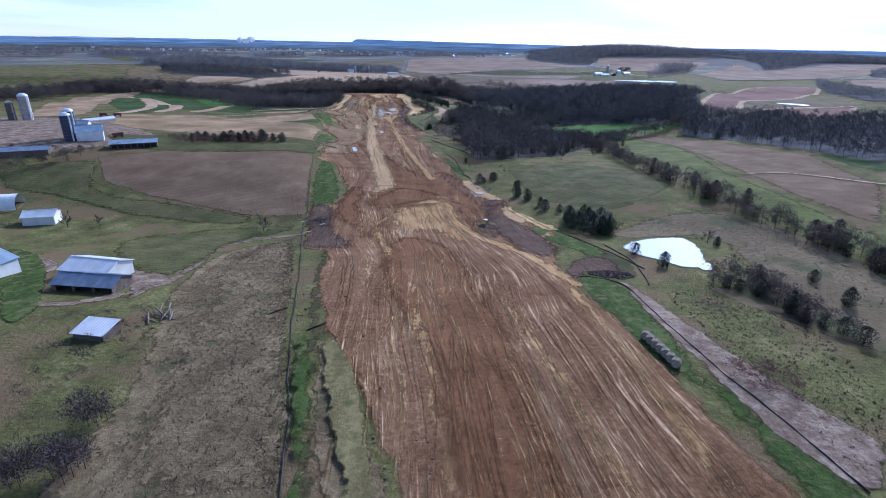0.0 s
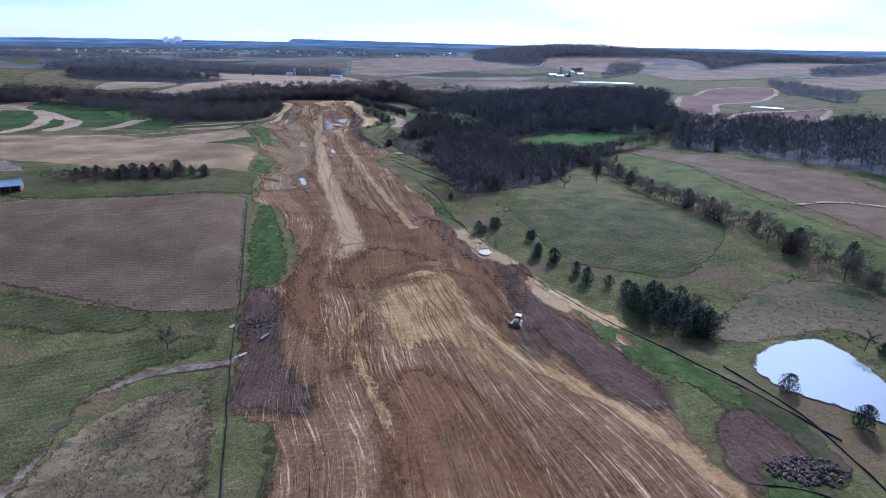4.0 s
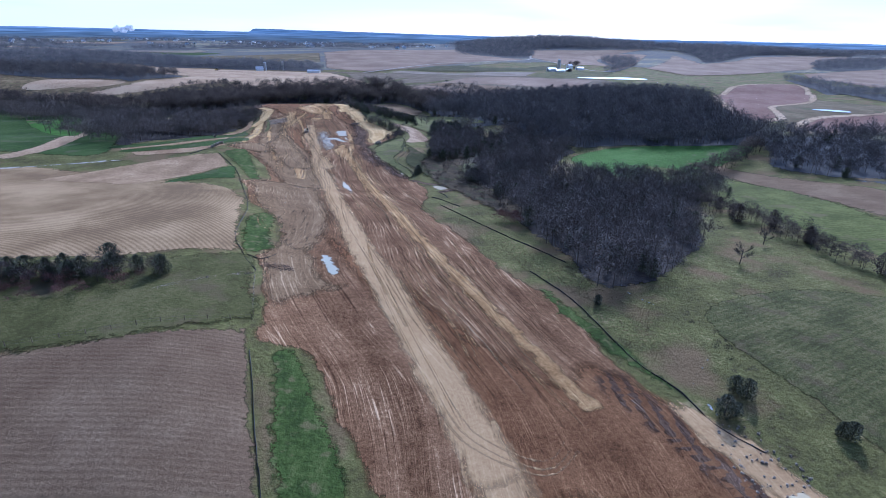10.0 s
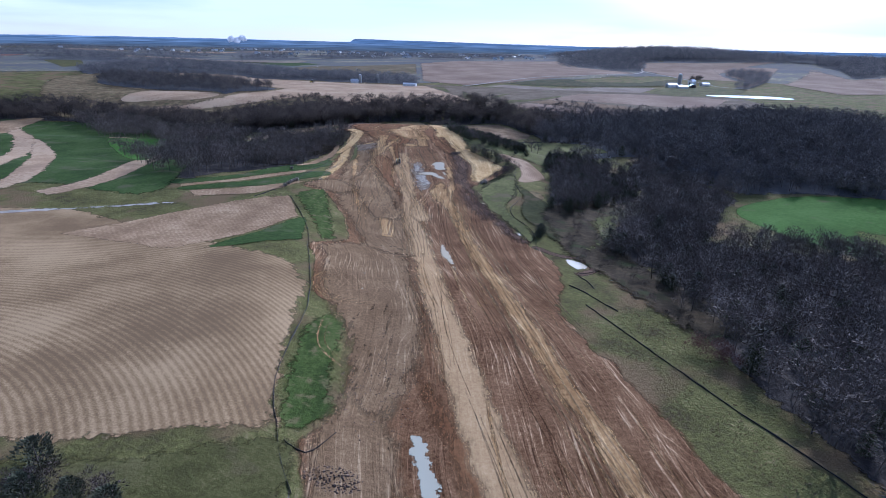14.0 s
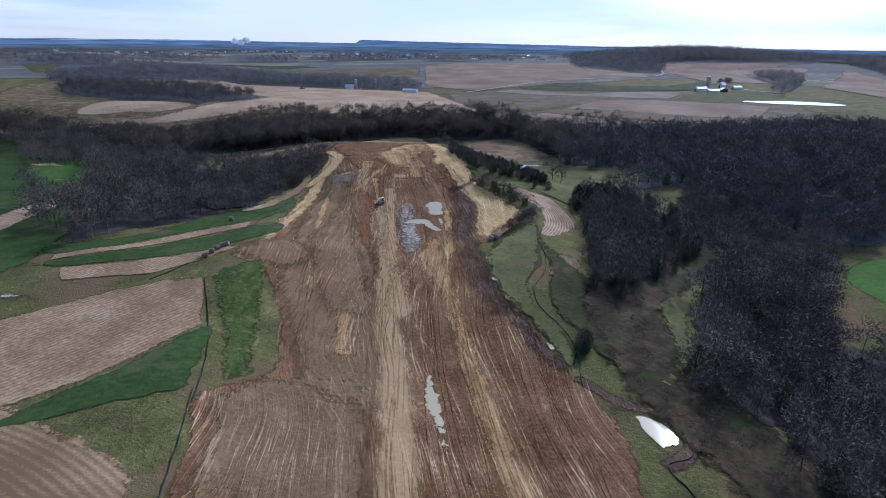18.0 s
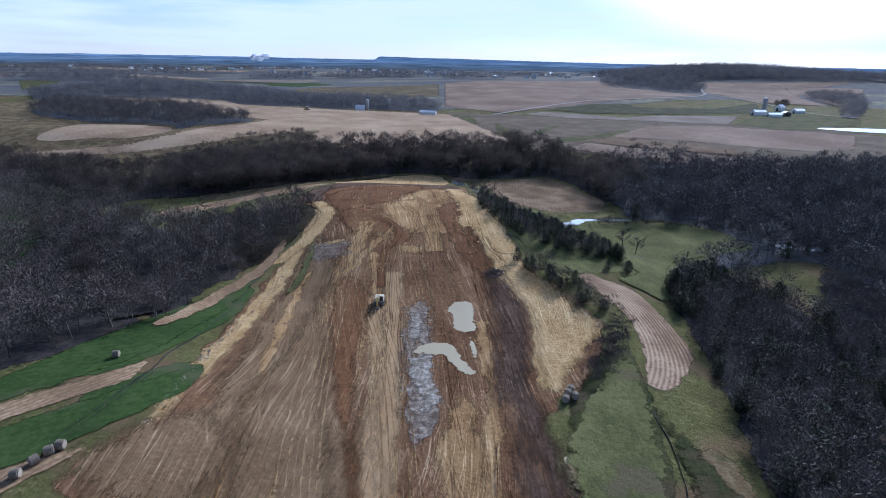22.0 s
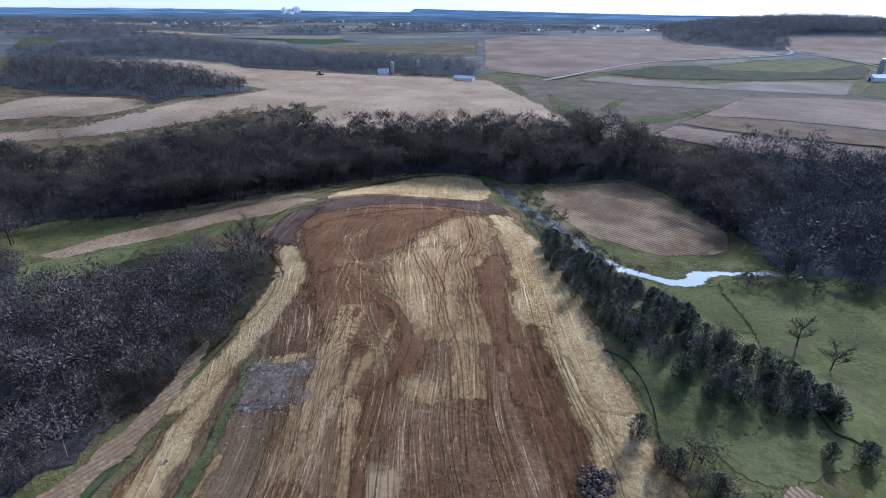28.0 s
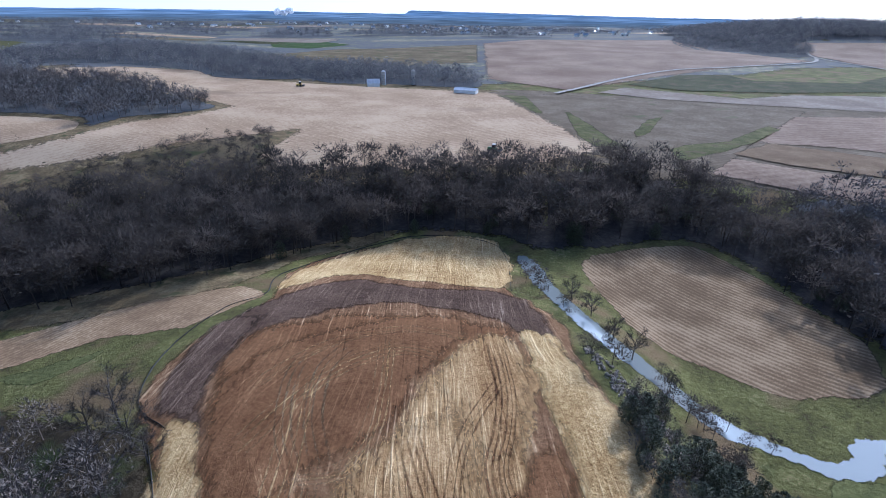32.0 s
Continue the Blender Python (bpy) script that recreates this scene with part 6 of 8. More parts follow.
def bare_tree(seed, h, limbs, splits, twigs, twig_w, trunk=True):
    """A leafless tree: trunk and limbs in one pile, twigs in another."""
    r = random.Random(seed)
    wood, fine = Pile(), Pile()
    lean = (r.uniform(-0.06, 0.06) * h, r.uniform(-0.06, 0.06) * h)
    top = (lean[0], lean[1], h * 0.72)
    if trunk:
        mid = (lean[0] * 0.4, lean[1] * 0.4, h * 0.34)
        wood.add(*tube((0, 0, -0.4), mid, h * 0.022, h * 0.016, 5))
        wood.add(*tube(mid, top, h * 0.016, h * 0.006, 4))
    tips = [np.array(top)]
    for k in range(limbs):
        s = r.uniform(0.26, 0.9)
        base = np.array((lean[0] * s, lean[1] * s, h * 0.72 * s))
        a = 2.4 * k + r.uniform(-0.5, 0.5)
        reach = h * r.uniform(0.22, 0.38) * (1.15 - 0.5 * s)
        p1 = base + np.array((math.cos(a) * reach * 0.6, math.sin(a) * reach * 0.6, h * r.uniform(0.08, 0.16)))
        p2 = p1 + np.array((math.cos(a) * reach * 0.5, math.sin(a) * reach * 0.5, h * r.uniform(0.08, 0.2)))
        wood.add(*tube(base, p1, h * 0.009, h * 0.006))
        wood.add(*tube(p1, p2, h * 0.006, h * 0.002))
        tips += [p1, p2, (p1 + p2) / 2]
        for _ in range(splits):
            q0 = base + (p2 - base) * r.uniform(0.3, 0.9)
            b = a + r.uniform(-1.2, 1.2)
            q1 = q0 + np.array((math.cos(b) * reach * 0.5, math.sin(b) * reach * 0.5, h * r.uniform(0.04, 0.16)))
            wood.add(*tube(q0, q1, h * 0.004, h * 0.0015))
            tips += [q1, (q0 + q1) / 2]
    for _ in range(twigs):
        t = tips[r.randrange(len(tips))]
        a, e = r.uniform(0, 6.283), r.uniform(-0.2, 1.2)
        length = h * r.uniform(0.07, 0.17)
        d = np.array((math.cos(a) * math.cos(e), math.sin(a) * math.cos(e), math.sin(e)))
        s = np.array((-d[1], d[0], r.uniform(-0.5, 0.5)))
        s /= np.linalg.norm(s) + 1e-9
        s *= twig_w * r.uniform(0.6, 1.3)
        o = t + np.array((r.uniform(-1, 1), r.uniform(-1, 1), r.uniform(-1, 1))) * h * 0.03
        fine.add([o - s, o + s, o + d * length], [(0, 1, 2)])
    return wood, fine


def wood_tree(seed, h, twigs, w, wide=0.30, trunk=True, reach=1.0):
    """A leafless forest tree: a stem, rising limbs, and a crown of several domes of twigs, dense within and wispy at the rim."""
    r = random.Random(seed)
    p = Pile()
    top = np.array((r.uniform(-0.05, 0.05) * h, r.uniform(-0.05, 0.05) * h, h * 0.62))
    if trunk:
        p.add(*tube((0, 0, -0.4), top, h * 0.013, h * 0.005, 3))
    domes = []
    count = r.randrange(5, 8)
    for k in range(count):
        a = 6.283 * k / count + r.uniform(-0.4, 0.4)
        out = wide * h * (r.uniform(0.40, 0.62) if k else 0.1)
        c = np.array((top[0] + math.cos(a) * out, top[1] + math.sin(a) * out, h * (r.uniform(0.36, 0.68) if k else 0.76)))
        domes.append((c, wide * h * r.uniform(0.42, 0.58)))
        if trunk:
            b = top * r.uniform(0.4, 0.85)
            s = np.array((-math.sin(a), math.cos(a), 0.4)) * h * 0.006
            p.add([b - s, b + s, c + np.array((0, 0, h * 0.08))], [(0, 1, 2)])
    for k in range(twigs):
        c, size = domes[k % count]
        a, e = r.uniform(0, 6.283), math.asin(r.uniform(-0.45, 1.0))
        d = np.array((math.cos(a) * math.cos(e), math.sin(a) * math.cos(e), math.sin(e)))
        core = r.random() < 0.42
        o = c + d * size * (r.uniform(0.2, 0.75) if core else r.uniform(0.62, 1.0))
        out = d + np.array((r.uniform(-0.5, 0.5), r.uniform(-0.5, 0.5), r.uniform(0.0, 0.8)))
        out /= np.linalg.norm(out)
        s = np.cross(out, (r.uniform(-1, 1), r.uniform(-1, 1), r.uniform(-1, 1)))
        s *= w * (2.0 if core else 0.9) * r.uniform(0.6, 1.2) / (np.linalg.norm(s) + 1e-9)
        p.add([o - s, o + s, o + out * h * reach * r.uniform(0.055, 0.12)], [(0, 1, 2)])
    return p


def needle_tree(seed, h, wide, tufts):
    """An eastern red cedar: short trunk, ragged dense crown of small tufts."""
    r = random.Random(seed)
    wood, fine = Pile(), Pile()
    wood.add(*tube((0, 0, -0.3), (0, 0, h * 0.85), h * 0.03, h * 0.006, 5))
    for k in range(tufts):
        s = r.random() ** 1.15
        a = r.uniform(0, 6.283)
        z = h * (0.03 + 0.95 * s)
        rad = wide * (1 - s ** 3.6) ** 0.7 * min(1.0, 0.62 + 2.2 * s) * (0.55 + 0.45 * math.sin(3 * a + seed + 4 * s)) ** 0.25 * r.random() ** 0.35 * r.uniform(0.8, 1.1) + 0.05
        o = np.array((math.cos(a) * rad, math.sin(a) * rad, z))
        size = h * r.uniform(0.020, 0.042)
        out = np.array((math.cos(a), math.sin(a), r.uniform(0.1, 1.3)))
        out /= np.linalg.norm(out)
        turn = r.uniform(-0.9, 0.9)
        side = np.array((-math.sin(a + turn), math.cos(a + turn), r.uniform(-0.6, 0.6))) * size * 0.7
        fine.add([o - side, o + side, o + out * size * 1.5, o - out * size * 0.4 + np.array((0, 0, -size * 0.7))], [(0, 1, 2), (1, 0, 3)])
    return wood, fine


def arrays(*piles):
    v, f, n = [], [], 0
    for p in piles:
        v += p.v
        for q in p.f:
            q = tuple(i + n for i in q)
            f += [q] if len(q) == 3 else [q[:3], (q[0], q[2], q[3])]
        n += len(p.v)
    return np.array(v, float), np.array(f, int)


rnd = np.random.RandomState(7)
KIND = [arrays(wood_tree(s, 10.0, 340, 0.075, 0.38 + 0.04 * (s % 4))) for s in range(7)]
FINE = [arrays(wood_tree(s + 30, 10.0, 460, 0.075, 0.38 + 0.04 * (s % 4), reach=0.65)) for s in range(7)]
BROAD = [arrays(wood_tree(s + 40, 10.0, 230, 0.10, 0.40 + 0.04 * (s % 4))) for s in range(6)]
SHRUB = [arrays(wood_tree(s + 70, 10.0, 200, 0.085, 0.46, trunk=False)) for s in range(4)]
CEDAR = [arrays(*needle_tree(s + 90, 10.0, 4.1, 800)) for s in range(3)]
FAR = [arrays(wood_tree(s + 60, 10.0, 40, 0.30, 0.44)) for s in range(4)]


def stand(name, places, kinds, tall, mat, label):
    """Many trees or shrubs as one wood."""
    vs, fs, own, n = [], [], [], 0
    spots = np.array(places, float).reshape(-1, 2)
    floor = height(spots[:, 0], spots[:, 1])
    for (x, y), z in zip(spots, floor):
        v, f = kinds[rnd.randint(len(kinds))]
        a, s = rnd.uniform(0, 6.283), rnd.uniform(*tall) / 10.0
        w = s * rnd.uniform(0.85, 1.25)
        c, t = math.cos(a) * w, math.sin(a) * w
        vs.append(np.column_stack([v[:, 0] * c - v[:, 1] * t + x, v[:, 0] * t + v[:, 1] * c + y, v[:, 2] * s + z]))
        fs.append(f + n)
        own.append(np.full(len(v), rnd.uniform(0.2, 0.8)))
        n += len(v)
    if not vs:
        return None
    ob = new(name, mesh(name, np.concatenate(vs), np.concatenate(fs), mat, soft=False, rim=np.concatenate(own)))
    return tagged(ob, label, "woods", kind="stuff")


def scatter(ring, gap, wobble=2.0, keep_out=()):
    ring = rounded(ring, 4, wobble)
    x0, y0, x1, y1 = *ring.min(0), *ring.max(0)
    ax, ay = np.meshgrid(np.arange(x0, x1, gap), np.arange(y0, y1, gap))
    ax = ax.ravel() + rnd.uniform(-0.85, 0.85, ax.size) * gap
    ay = ay.ravel() + rnd.uniform(-0.85, 0.85, ay.size) * gap
    ok = inside(ax, ay, ring)
    for other in keep_out:
        ok &= ~inside(ax, ay, np.array(other, float))
    return list(zip(ax[ok], ay[ok]))


keep_green = plan_keep_g
open_meadow = [(-14, 650), (8, 655), (38, 652), (50, 624), (33, 613), (11, 602), (1, 582), (-5, 560), (-12, 562), (-20, 568), (-11, 579), (-19, 585), (-14, 625)]
clear_field = plan_bright_field
strip_green = plan_river_strip_green
woods = [
    ("river_wood", plan_w1, 4.7, (13, 16), (strip_green,), "dark leafless wood on the bluff beyond the river"),
    ("river_wood", [(-211, 667), (-187, 687), (-158, 706), (-139, 725), (-150, 745), (-200, 752), (-250, 712), (-330, 720), (-400, 735), (-520, 740), (-520, 700), (-400, 690), (-340, 690), (-268, 640), (-235, 657)], 5.2, (10, 15), (), "dark leafless wood along the river valley"),
    ("west_wood", plan_w2, 4.3, (8, 12), (strip_green, keep_green), "leafless grey-brown wood beside the embankment"),
    ("west_wood", [(-184, 468), (-172, 480), (-152, 502), (-146, 540), (-147, 521), (-250, 619), (-225, 640), (-268, 640), (-340, 700), (-395, 700), (-300, 600), (-235, 520)], 4.9, (9, 13), (strip_green, keep_green), "leafless grey-brown wood on the valley side"),
    ("creek_wood", [(2, 377), (1, 343), (5, 310), (6, 285), (24, 287), (39, 300), (66, 328), (88, 372), (119, 390), (128, 422), (102, 427), (85, 440), (60, 446), (45, 450), (20, 420), (4, 400)], 4.6, (8.5, 13), (clear_field,), "tangled leafless wood along the creek"),
    ("creek_wood", plan_w4d, 4.4, (8.5, 13), (clear_field,), "tangled leafless wood along the creek"),
] + [
    ("creek_wood", plan_w4c, 4.3, (8, 12), (open_meadow,), "dark leafless copse beside the clearing"),
    ("creek_wood", [(45, 450), (62, 475), (80, 505), (94, 530), (66, 600), (45, 560), (46, 535), (40, 500), (28, 485), (30, 460)], 4.8, (9, 13), (clear_field, open_meadow), "leafless wood beyond the creek"),
    ("east_wood", plan_w4b, 5.4, (9, 14), (clear_field, open_meadow), "wide leafless wood across the valley"),
    ("east_wood", [(66, 600), (94, 540), (126, 528), (200, 484), (236, 542), (250, 602), (300, 700), (260, 780), (120, 775), (33, 742), (4, 690), (36, 660), (60, 645)], 5.4, (9, 14), (clear_field, open_meadow), "wide leafless wood across the valley"),
    ("east_wood", [(190, 400), (196, 372), (212, 322), (226, 284), (330, 380), (400, 470), (380, 500), (318, 480), (290, 460), (215, 386)], 5.6, (8, 13), (), "leafless wood between the hay fields and the bare fields"),
    ("ridge_wood", plan_w8, 5.4, (9, 13), (), "dark wood between stubble fields"),
    ("far_wood", plan_far_up, 9.0, (9, 13), (), "dark wood beyond the ridge field"),
    ("far_wood", plan_w9, 7.5, (9, 13), (), "dark wood behind the ridge farm"),
    ("far_wood", plan_w10, 8.5, (9, 13), (), "dark wood before the village"),
    ("far_wood", plan_f_wood, 9.0, (10, 14), (), "dark wood on the far slope"),
    ("far_wood", [(280, 1584), (250, 1426), (322, 1433), (373, 1553), (357, 1615)], 8.5, (9, 13), (), "leafless wood beside the country road"),
    ("far_wood", [(188, 1656), (180, 1496), (244, 1477), (286, 1608), (260, 1738)], 9.5, (8, 12), (), "scattered trees below the wooded hill"),
    ("far_wood", [(982, 1319), (1353, 1522), (988, 1165), (839, 1154)], 11.0, (9, 13), (), "leafless wood among pinkish fields"),
    ("far_wood", [(817, 1640), (789, 1506), (724, 1355), (818, 1410), (963, 1527), (1263, 1640), (1500, 1760), (1300, 1800), (1000, 1760)], 9.0, (11, 16), (), "dark wood down the hill's flank"),
    ("far_wood", [(238, 1660), (274, 1537), (331, 1531), (417, 1625), (562, 1632), (760, 1660), (700, 1760), (500, 1760), (300, 1740)], 9.0, (12, 17), (), "dark wood down the hill's flank"),
    ("far_wood", plan_w12, 9.0, (9, 12), (), "tree row beyond the bare fields"),
]
for name, ring, gap, tall, out, words in woods:
    # Far, east and ridge floors take the litter tones with haze painted in.
    patch("woods_floor", ring, M["litter_haze" if "far" in name or name in ("east_wood", "ridge_wood") else "litter"], 0.10 if "far" not in name and "ridge" not in name else 0.5, "dark brown leaf litter under the trees", "woods floor", wobble=2.0)
    # River wood gets the darker twigs: its shade is put into the tone.
    stand(name, scatter(ring, gap * (1.2 if "far" not in name else 0.8), keep_out=out), FAR if "far" in name else FINE if name in ("creek_wood", "west_wood") else BROAD if name in ("east_wood", "ridge_wood") else KIND, (tall[0] * 0.72, tall[1] * 1.08), M["twigs_far_haze" if "far" in name else "twigs_haze" if name in ("east_wood", "ridge_wood") else "twigs" if name == "river_wood" else "twigs_grey"], words)
for ring, gap in ((woods[4][1], 13), (woods[5][1], 12), (woods[6][1], 7), (woods[0][1], 17), (woods[8][1], 22)):
    stand("wood_cedars", scatter(ring, gap, keep_out=(clear_field, open_meadow)), CEDAR, (4, 8), M["needles"], "dark cedars scattered among leafless trees")
stand("evergreen_belt", scatter([(-66, 648), (-60, 650), (-53, 628), (-37, 613), (-27, 601), (-13, 591), (-19, 582), (-39, 582), (-54, 598), (-64, 625)], 3.3), CEDAR, (2.5, 5.5), M["needles"], "dark evergreen belt between embankment and meadow")
stand("mixed_belt", scatter([(-66, 648), (-60, 652), (-53, 628), (-37, 613), (-27, 601), (-13, 591), (-19, 582), (-39, 582), (-54, 598), (-64, 625)], 4.6), FINE + SHRUB, (4, 7), M["twigs_grey"], "leafless trees among evergreens")
stand("mixed_belt", scatter(plan_w6, 3.2), FINE + SHRUB, (3.5, 6.5), M["twigs"], "leafless trees among evergreens below the straw")
stand("scrub", scatter(plan_w13, 6.5), SHRUB + KIND, (3, 6), M["twigs"], "leafless scrub below the ridge field")
stand("evergreen_belt", scatter(plan_w6, 4.4), CEDAR, (3, 6), M["needles"], "dark evergreen belt below the straw bank")
stand("evergreen_belt", scatter(plan_w7, 3.6), CEDAR, (5, 9), M["needles"], "dark evergreens at the meadow's edge")
stand("bank_trees", scatter(band([(-82, 716), (-74, 690), (-68, 676), (-60, 664), (-47, 655), (-36, 647)], 6), 4.6), KIND + SHRUB, (3, 5.5), M["twigs"], "leafless trees crowding the river bank")
stand("scrub", scatter(plan_scrub_b, 4.6), SHRUB + KIND, (3, 7), M["twigs"], "leafless scrub on the slope below the ridge field")
stand("bank_trees", scatter(plan_bank, 5.0), KIND, (4, 7), M["twigs"], "thin leafless trees on the river bank")
stand("bank_cedars", scatter([(-60, 634), (-52, 640), (-42, 640), (-34, 634), (-26, 618), (-36, 612), (-50, 622)], 3.6), CEDAR, (3, 5.5), M["needles"], "dark cedars on the slope above the river")
stand("hedgerow", scatter(band([(99, 430), (96, 362), (96, 325), (94, 292), (95, 262), (98, 240), (103, 205), (106, 182), (112, 148), (118, 120)], 11), 3.7), FINE + CEDAR[:1], (4, 8.5), M["twigs"], "leafless hedgerow between two hay fields")
stand("field_trees", scatter(band([(70, 440), (88, 440), (108, 428), (142, 440), (172, 458), (196, 476)], 10), 4.4), FINE, (7, 11), M["twigs"], "row of leafless trees before the green field")
stand("hedgerow", scatter(band([(-160, 283), (-140, 288), (-120, 289), (-98, 291)], 8), 2.5), SHRUB + FINE[:2], (2.5, 5), M["thicket_twigs"], "brushy hedgerow below the cedars")
stand("west_brush", scatter([(-147, 521), (-144, 545), (-137, 574), (-134, 596), (-136, 612), (-150, 624), (-165, 620), (-190, 600), (-170, 560)], 4.0), SHRUB, (2.5, 5), M["twigs_grey"], "leafless brush at the wood's edge")
stand("brush", scatter([(-64, 60), (-55, 72), (-58, 90), (-70, 96), (-72, 80), (-66, 66)], 3.6), SHRUB, (1.5, 3.5), M["twigs"], "tangled leafless brush by the old sheds")
stand("brush", scatter([(-152, 274), (-118, 277), (-100, 284), (-112, 288), (-150, 288)], 2.8), SHRUB, (2, 4), M["twigs_red"], "purple-grey leafless brush below the cedars")
stand("thicket", scatter(plan_thick_p, 2.2), KIND + SHRUB + CEDAR[:1], (3, 5.5), M["twigs"], "dark leafless thicket below the pond")
stand("thicket", scatter(plan_clump_p, 2.6), KIND + CEDAR, (4, 6.5), M["needles"], "dark clump of cedars and bare trees")
stand("river_brush", scatter([(-14, 650), (10, 653), (34, 652), (60, 642), (60, 634), (34, 644), (8, 648), (-10, 645)], 3.0), KIND + SHRUB, (2.5, 5), M["twigs"], "leafless brush along the river")
stand("west_brush", scatter(plan_brush_l, 5.0), FINE, (2.5, 5), M["twigs_grey"], "sparse grey leafless brush beside the straw")
stand("creek_brush", scatter(band([(44, 537), (38, 512), (20, 490), (4, 474), (-11, 457), (-10, 435), (-9, 418), (-2, 395), (10, 352)], 24), 5.5), SHRUB + KIND[:2], (1.5, 5), M["twigs"], "leafless brush along the creek's clearing")
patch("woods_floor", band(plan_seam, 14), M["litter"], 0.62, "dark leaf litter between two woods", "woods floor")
stand("west_wood", scatter(band(plan_seam, 14), 4.4), FINE, (5, 10), M["twigs"], "leafless grey-brown trees between two woods")
stand("brush", scatter([(70, 118), (76, 96), (84, 84), (80, 104), (76, 120)], 3.0), SHRUB, (2, 4), M["twigs"], "brush below the pond")
stand("brush", scatter([(42, 70), (48, 62), (52, 68), (48, 76)], 1.8), SHRUB, (2, 3), M["twigs_red"], "reddish-brown leafless brush beside the lane")
stand("brush", scatter([(-6, 340), (2, 338), (3, 347), (-4, 350)], 2.0), SHRUB, (3, 4.5), M["twigs_red"], "reddish leafless thicket at the wood's edge")
stand("brush", scatter([(-215, 232), (-170, 256), (-190, 256), (-220, 244)], 3.5), SHRUB, (2, 4), M["twigs"], "brush along the farmyard")
stand("brush", scatter([(-72, 150), (-66, 176), (-60, 174), (-62, 150)], 5), SHRUB, (1, 2), M["twigs"], "low brush along a ditch")
stand("brush", scatter([(-41, 513), (-34, 529), (-26, 543), (-24, 536), (-32, 514), (-40, 505)], 2.3), SHRUB + FINE, (3, 5), M["thicket_twigs"], "dark thicket below the bales")
stand("brush", scatter([(8, 236), (16, 250), (20, 268), (26, 270), (22, 246), (14, 234)], 4.0), SHRUB, (1.2, 2.4), M["twigs"], "sparse brush along the creek")

# tall dead grass and weeds over the rough ground, as clumps
TUFT = []
for s in range(4):
    r = random.Random(s + 500)
    p = Pile()
    for k in range(9):
        a, e = r.uniform(0, 6.283), r.uniform(0.5, 1.3)
        o = np.array((r.uniform(-0.5, 0.5), r.uniform(-0.5, 0.5), -0.05))
        d = np.array((math.cos(a) * math.cos(e), math.sin(a) * math.cos(e), math.sin(e))) * r.uniform(0.5, 1.0)
        w = np.array((-math.sin(a), math.cos(a), 0)) * 0.13
        p.add([o - w, o + w, o + d], [(0, 1, 2)])
    TUFT.append(arrays(p))
M["weeds"] = plain("weeds", (0.200, 0.148, 0.075), 0.95, vary=0.3, size=9.0, each=0.4)
M["weeds_dark"] = plain("weeds_dark", (0.145, 0.115, 0.060), 0.95, vary=0.3, size=9.0, each=0.4)
stand("dry_grass", scatter([(-20, 44), (-30, 80), (-42, 120), (-52, 150), (-66, 148), (-66, 116), (-58, 92), (-46, 66), (-40, 40)], 1.0), TUFT, (3, 7), M["weeds"], "rough tan dead grass and weeds")
stand("dry_grass", scatter([(58, 118), (78, 108), (100, 112), (108, 150), (96, 190), (70, 180), (52, 166), (60, 158), (80, 150), (74, 126)], 1.5), TUFT, (3, 6), M["weeds_dark"], "rough brown dead grass round the pond")
stand("dry_grass", scatter([(50, 48), (62, 62), (70, 90), (58, 110), (48, 108), (46, 80)], 1.3), TUFT, (3, 6), M["weeds_dark"], "rough dead grass below the lane")
stand("low_weeds", scatter([(-4, 300), (6, 300), (12, 280), (10, 250), (4, 252), (-4, 280), (-18, 330), (-24, 366), (-6, 360)], 1.3), TUFT, (2.5, 5), M["weeds"], "rough dead grass between fence and creek")


stand("farm_wood", scatter(plan_wood_l0, 7.0), BROAD, (8, 12), M["twigs"], "leafless wood behind the farm's fields")
stand("farm_trees", scatter(plan_brush_l0, 4.0), KIND + SHRUB, (4, 7), M["twigs"], "leafless trees and brush along the farmyard")
for x, y in ((-50, 57), (-46.5, 47.5), (-52, 46)):
    stand("thicket", [(x + (0.6 + 0.15 * k) * math.cos(k * 2.4), y + (0.6 + 0.15 * k) * math.sin(k * 2.4)) for k in range(12)], FINE + SHRUB, (3.6, 5.6), M["thicket_twigs"], "dark purple-brown dense leafless thicket on the pasture slope")


def tree(name, wood, fine, x, y, mat, label, category, turn=0.0, size=1.0, bark="bark"):
    base = new(name)
    base.matrix_world = pose(x, y, float(height(x, y)), 0, 0, turn) @ Matrix.Scale(size, 4)
    for part_name, pile, m in (("trunk", wood, M[bark]), ("crown", fine, mat)):
        ob = new(part_name, mesh(part_name, np.array(pile.v), pile.f, m, soft=False))
        ob.parent = base
    return tagged(base, label, category)


cedar_kinds = [needle_tree(s + 200, 6.0, 2.6 + 0.4 * s, 1250) for s in range(3)]
first = [None] * 3
spots = plan_cedars_r + plan_cedars_p + plan_cedars_q + plan_cedars_l + plan_cedars_t25 + [(-136, 287), (-124, 290), (-110, 290), (43, 171), (45, 175), (40, 184), (44, 178), (46, 170), (48, 166), (49, 172), (47, 176), (66, 113), (69, 110), (73, 104), (72, 98), (76, 92), (-120, 290), (-129, 286), (-145, 286), (-150, 289), (-133, 292), (-116, 289)]
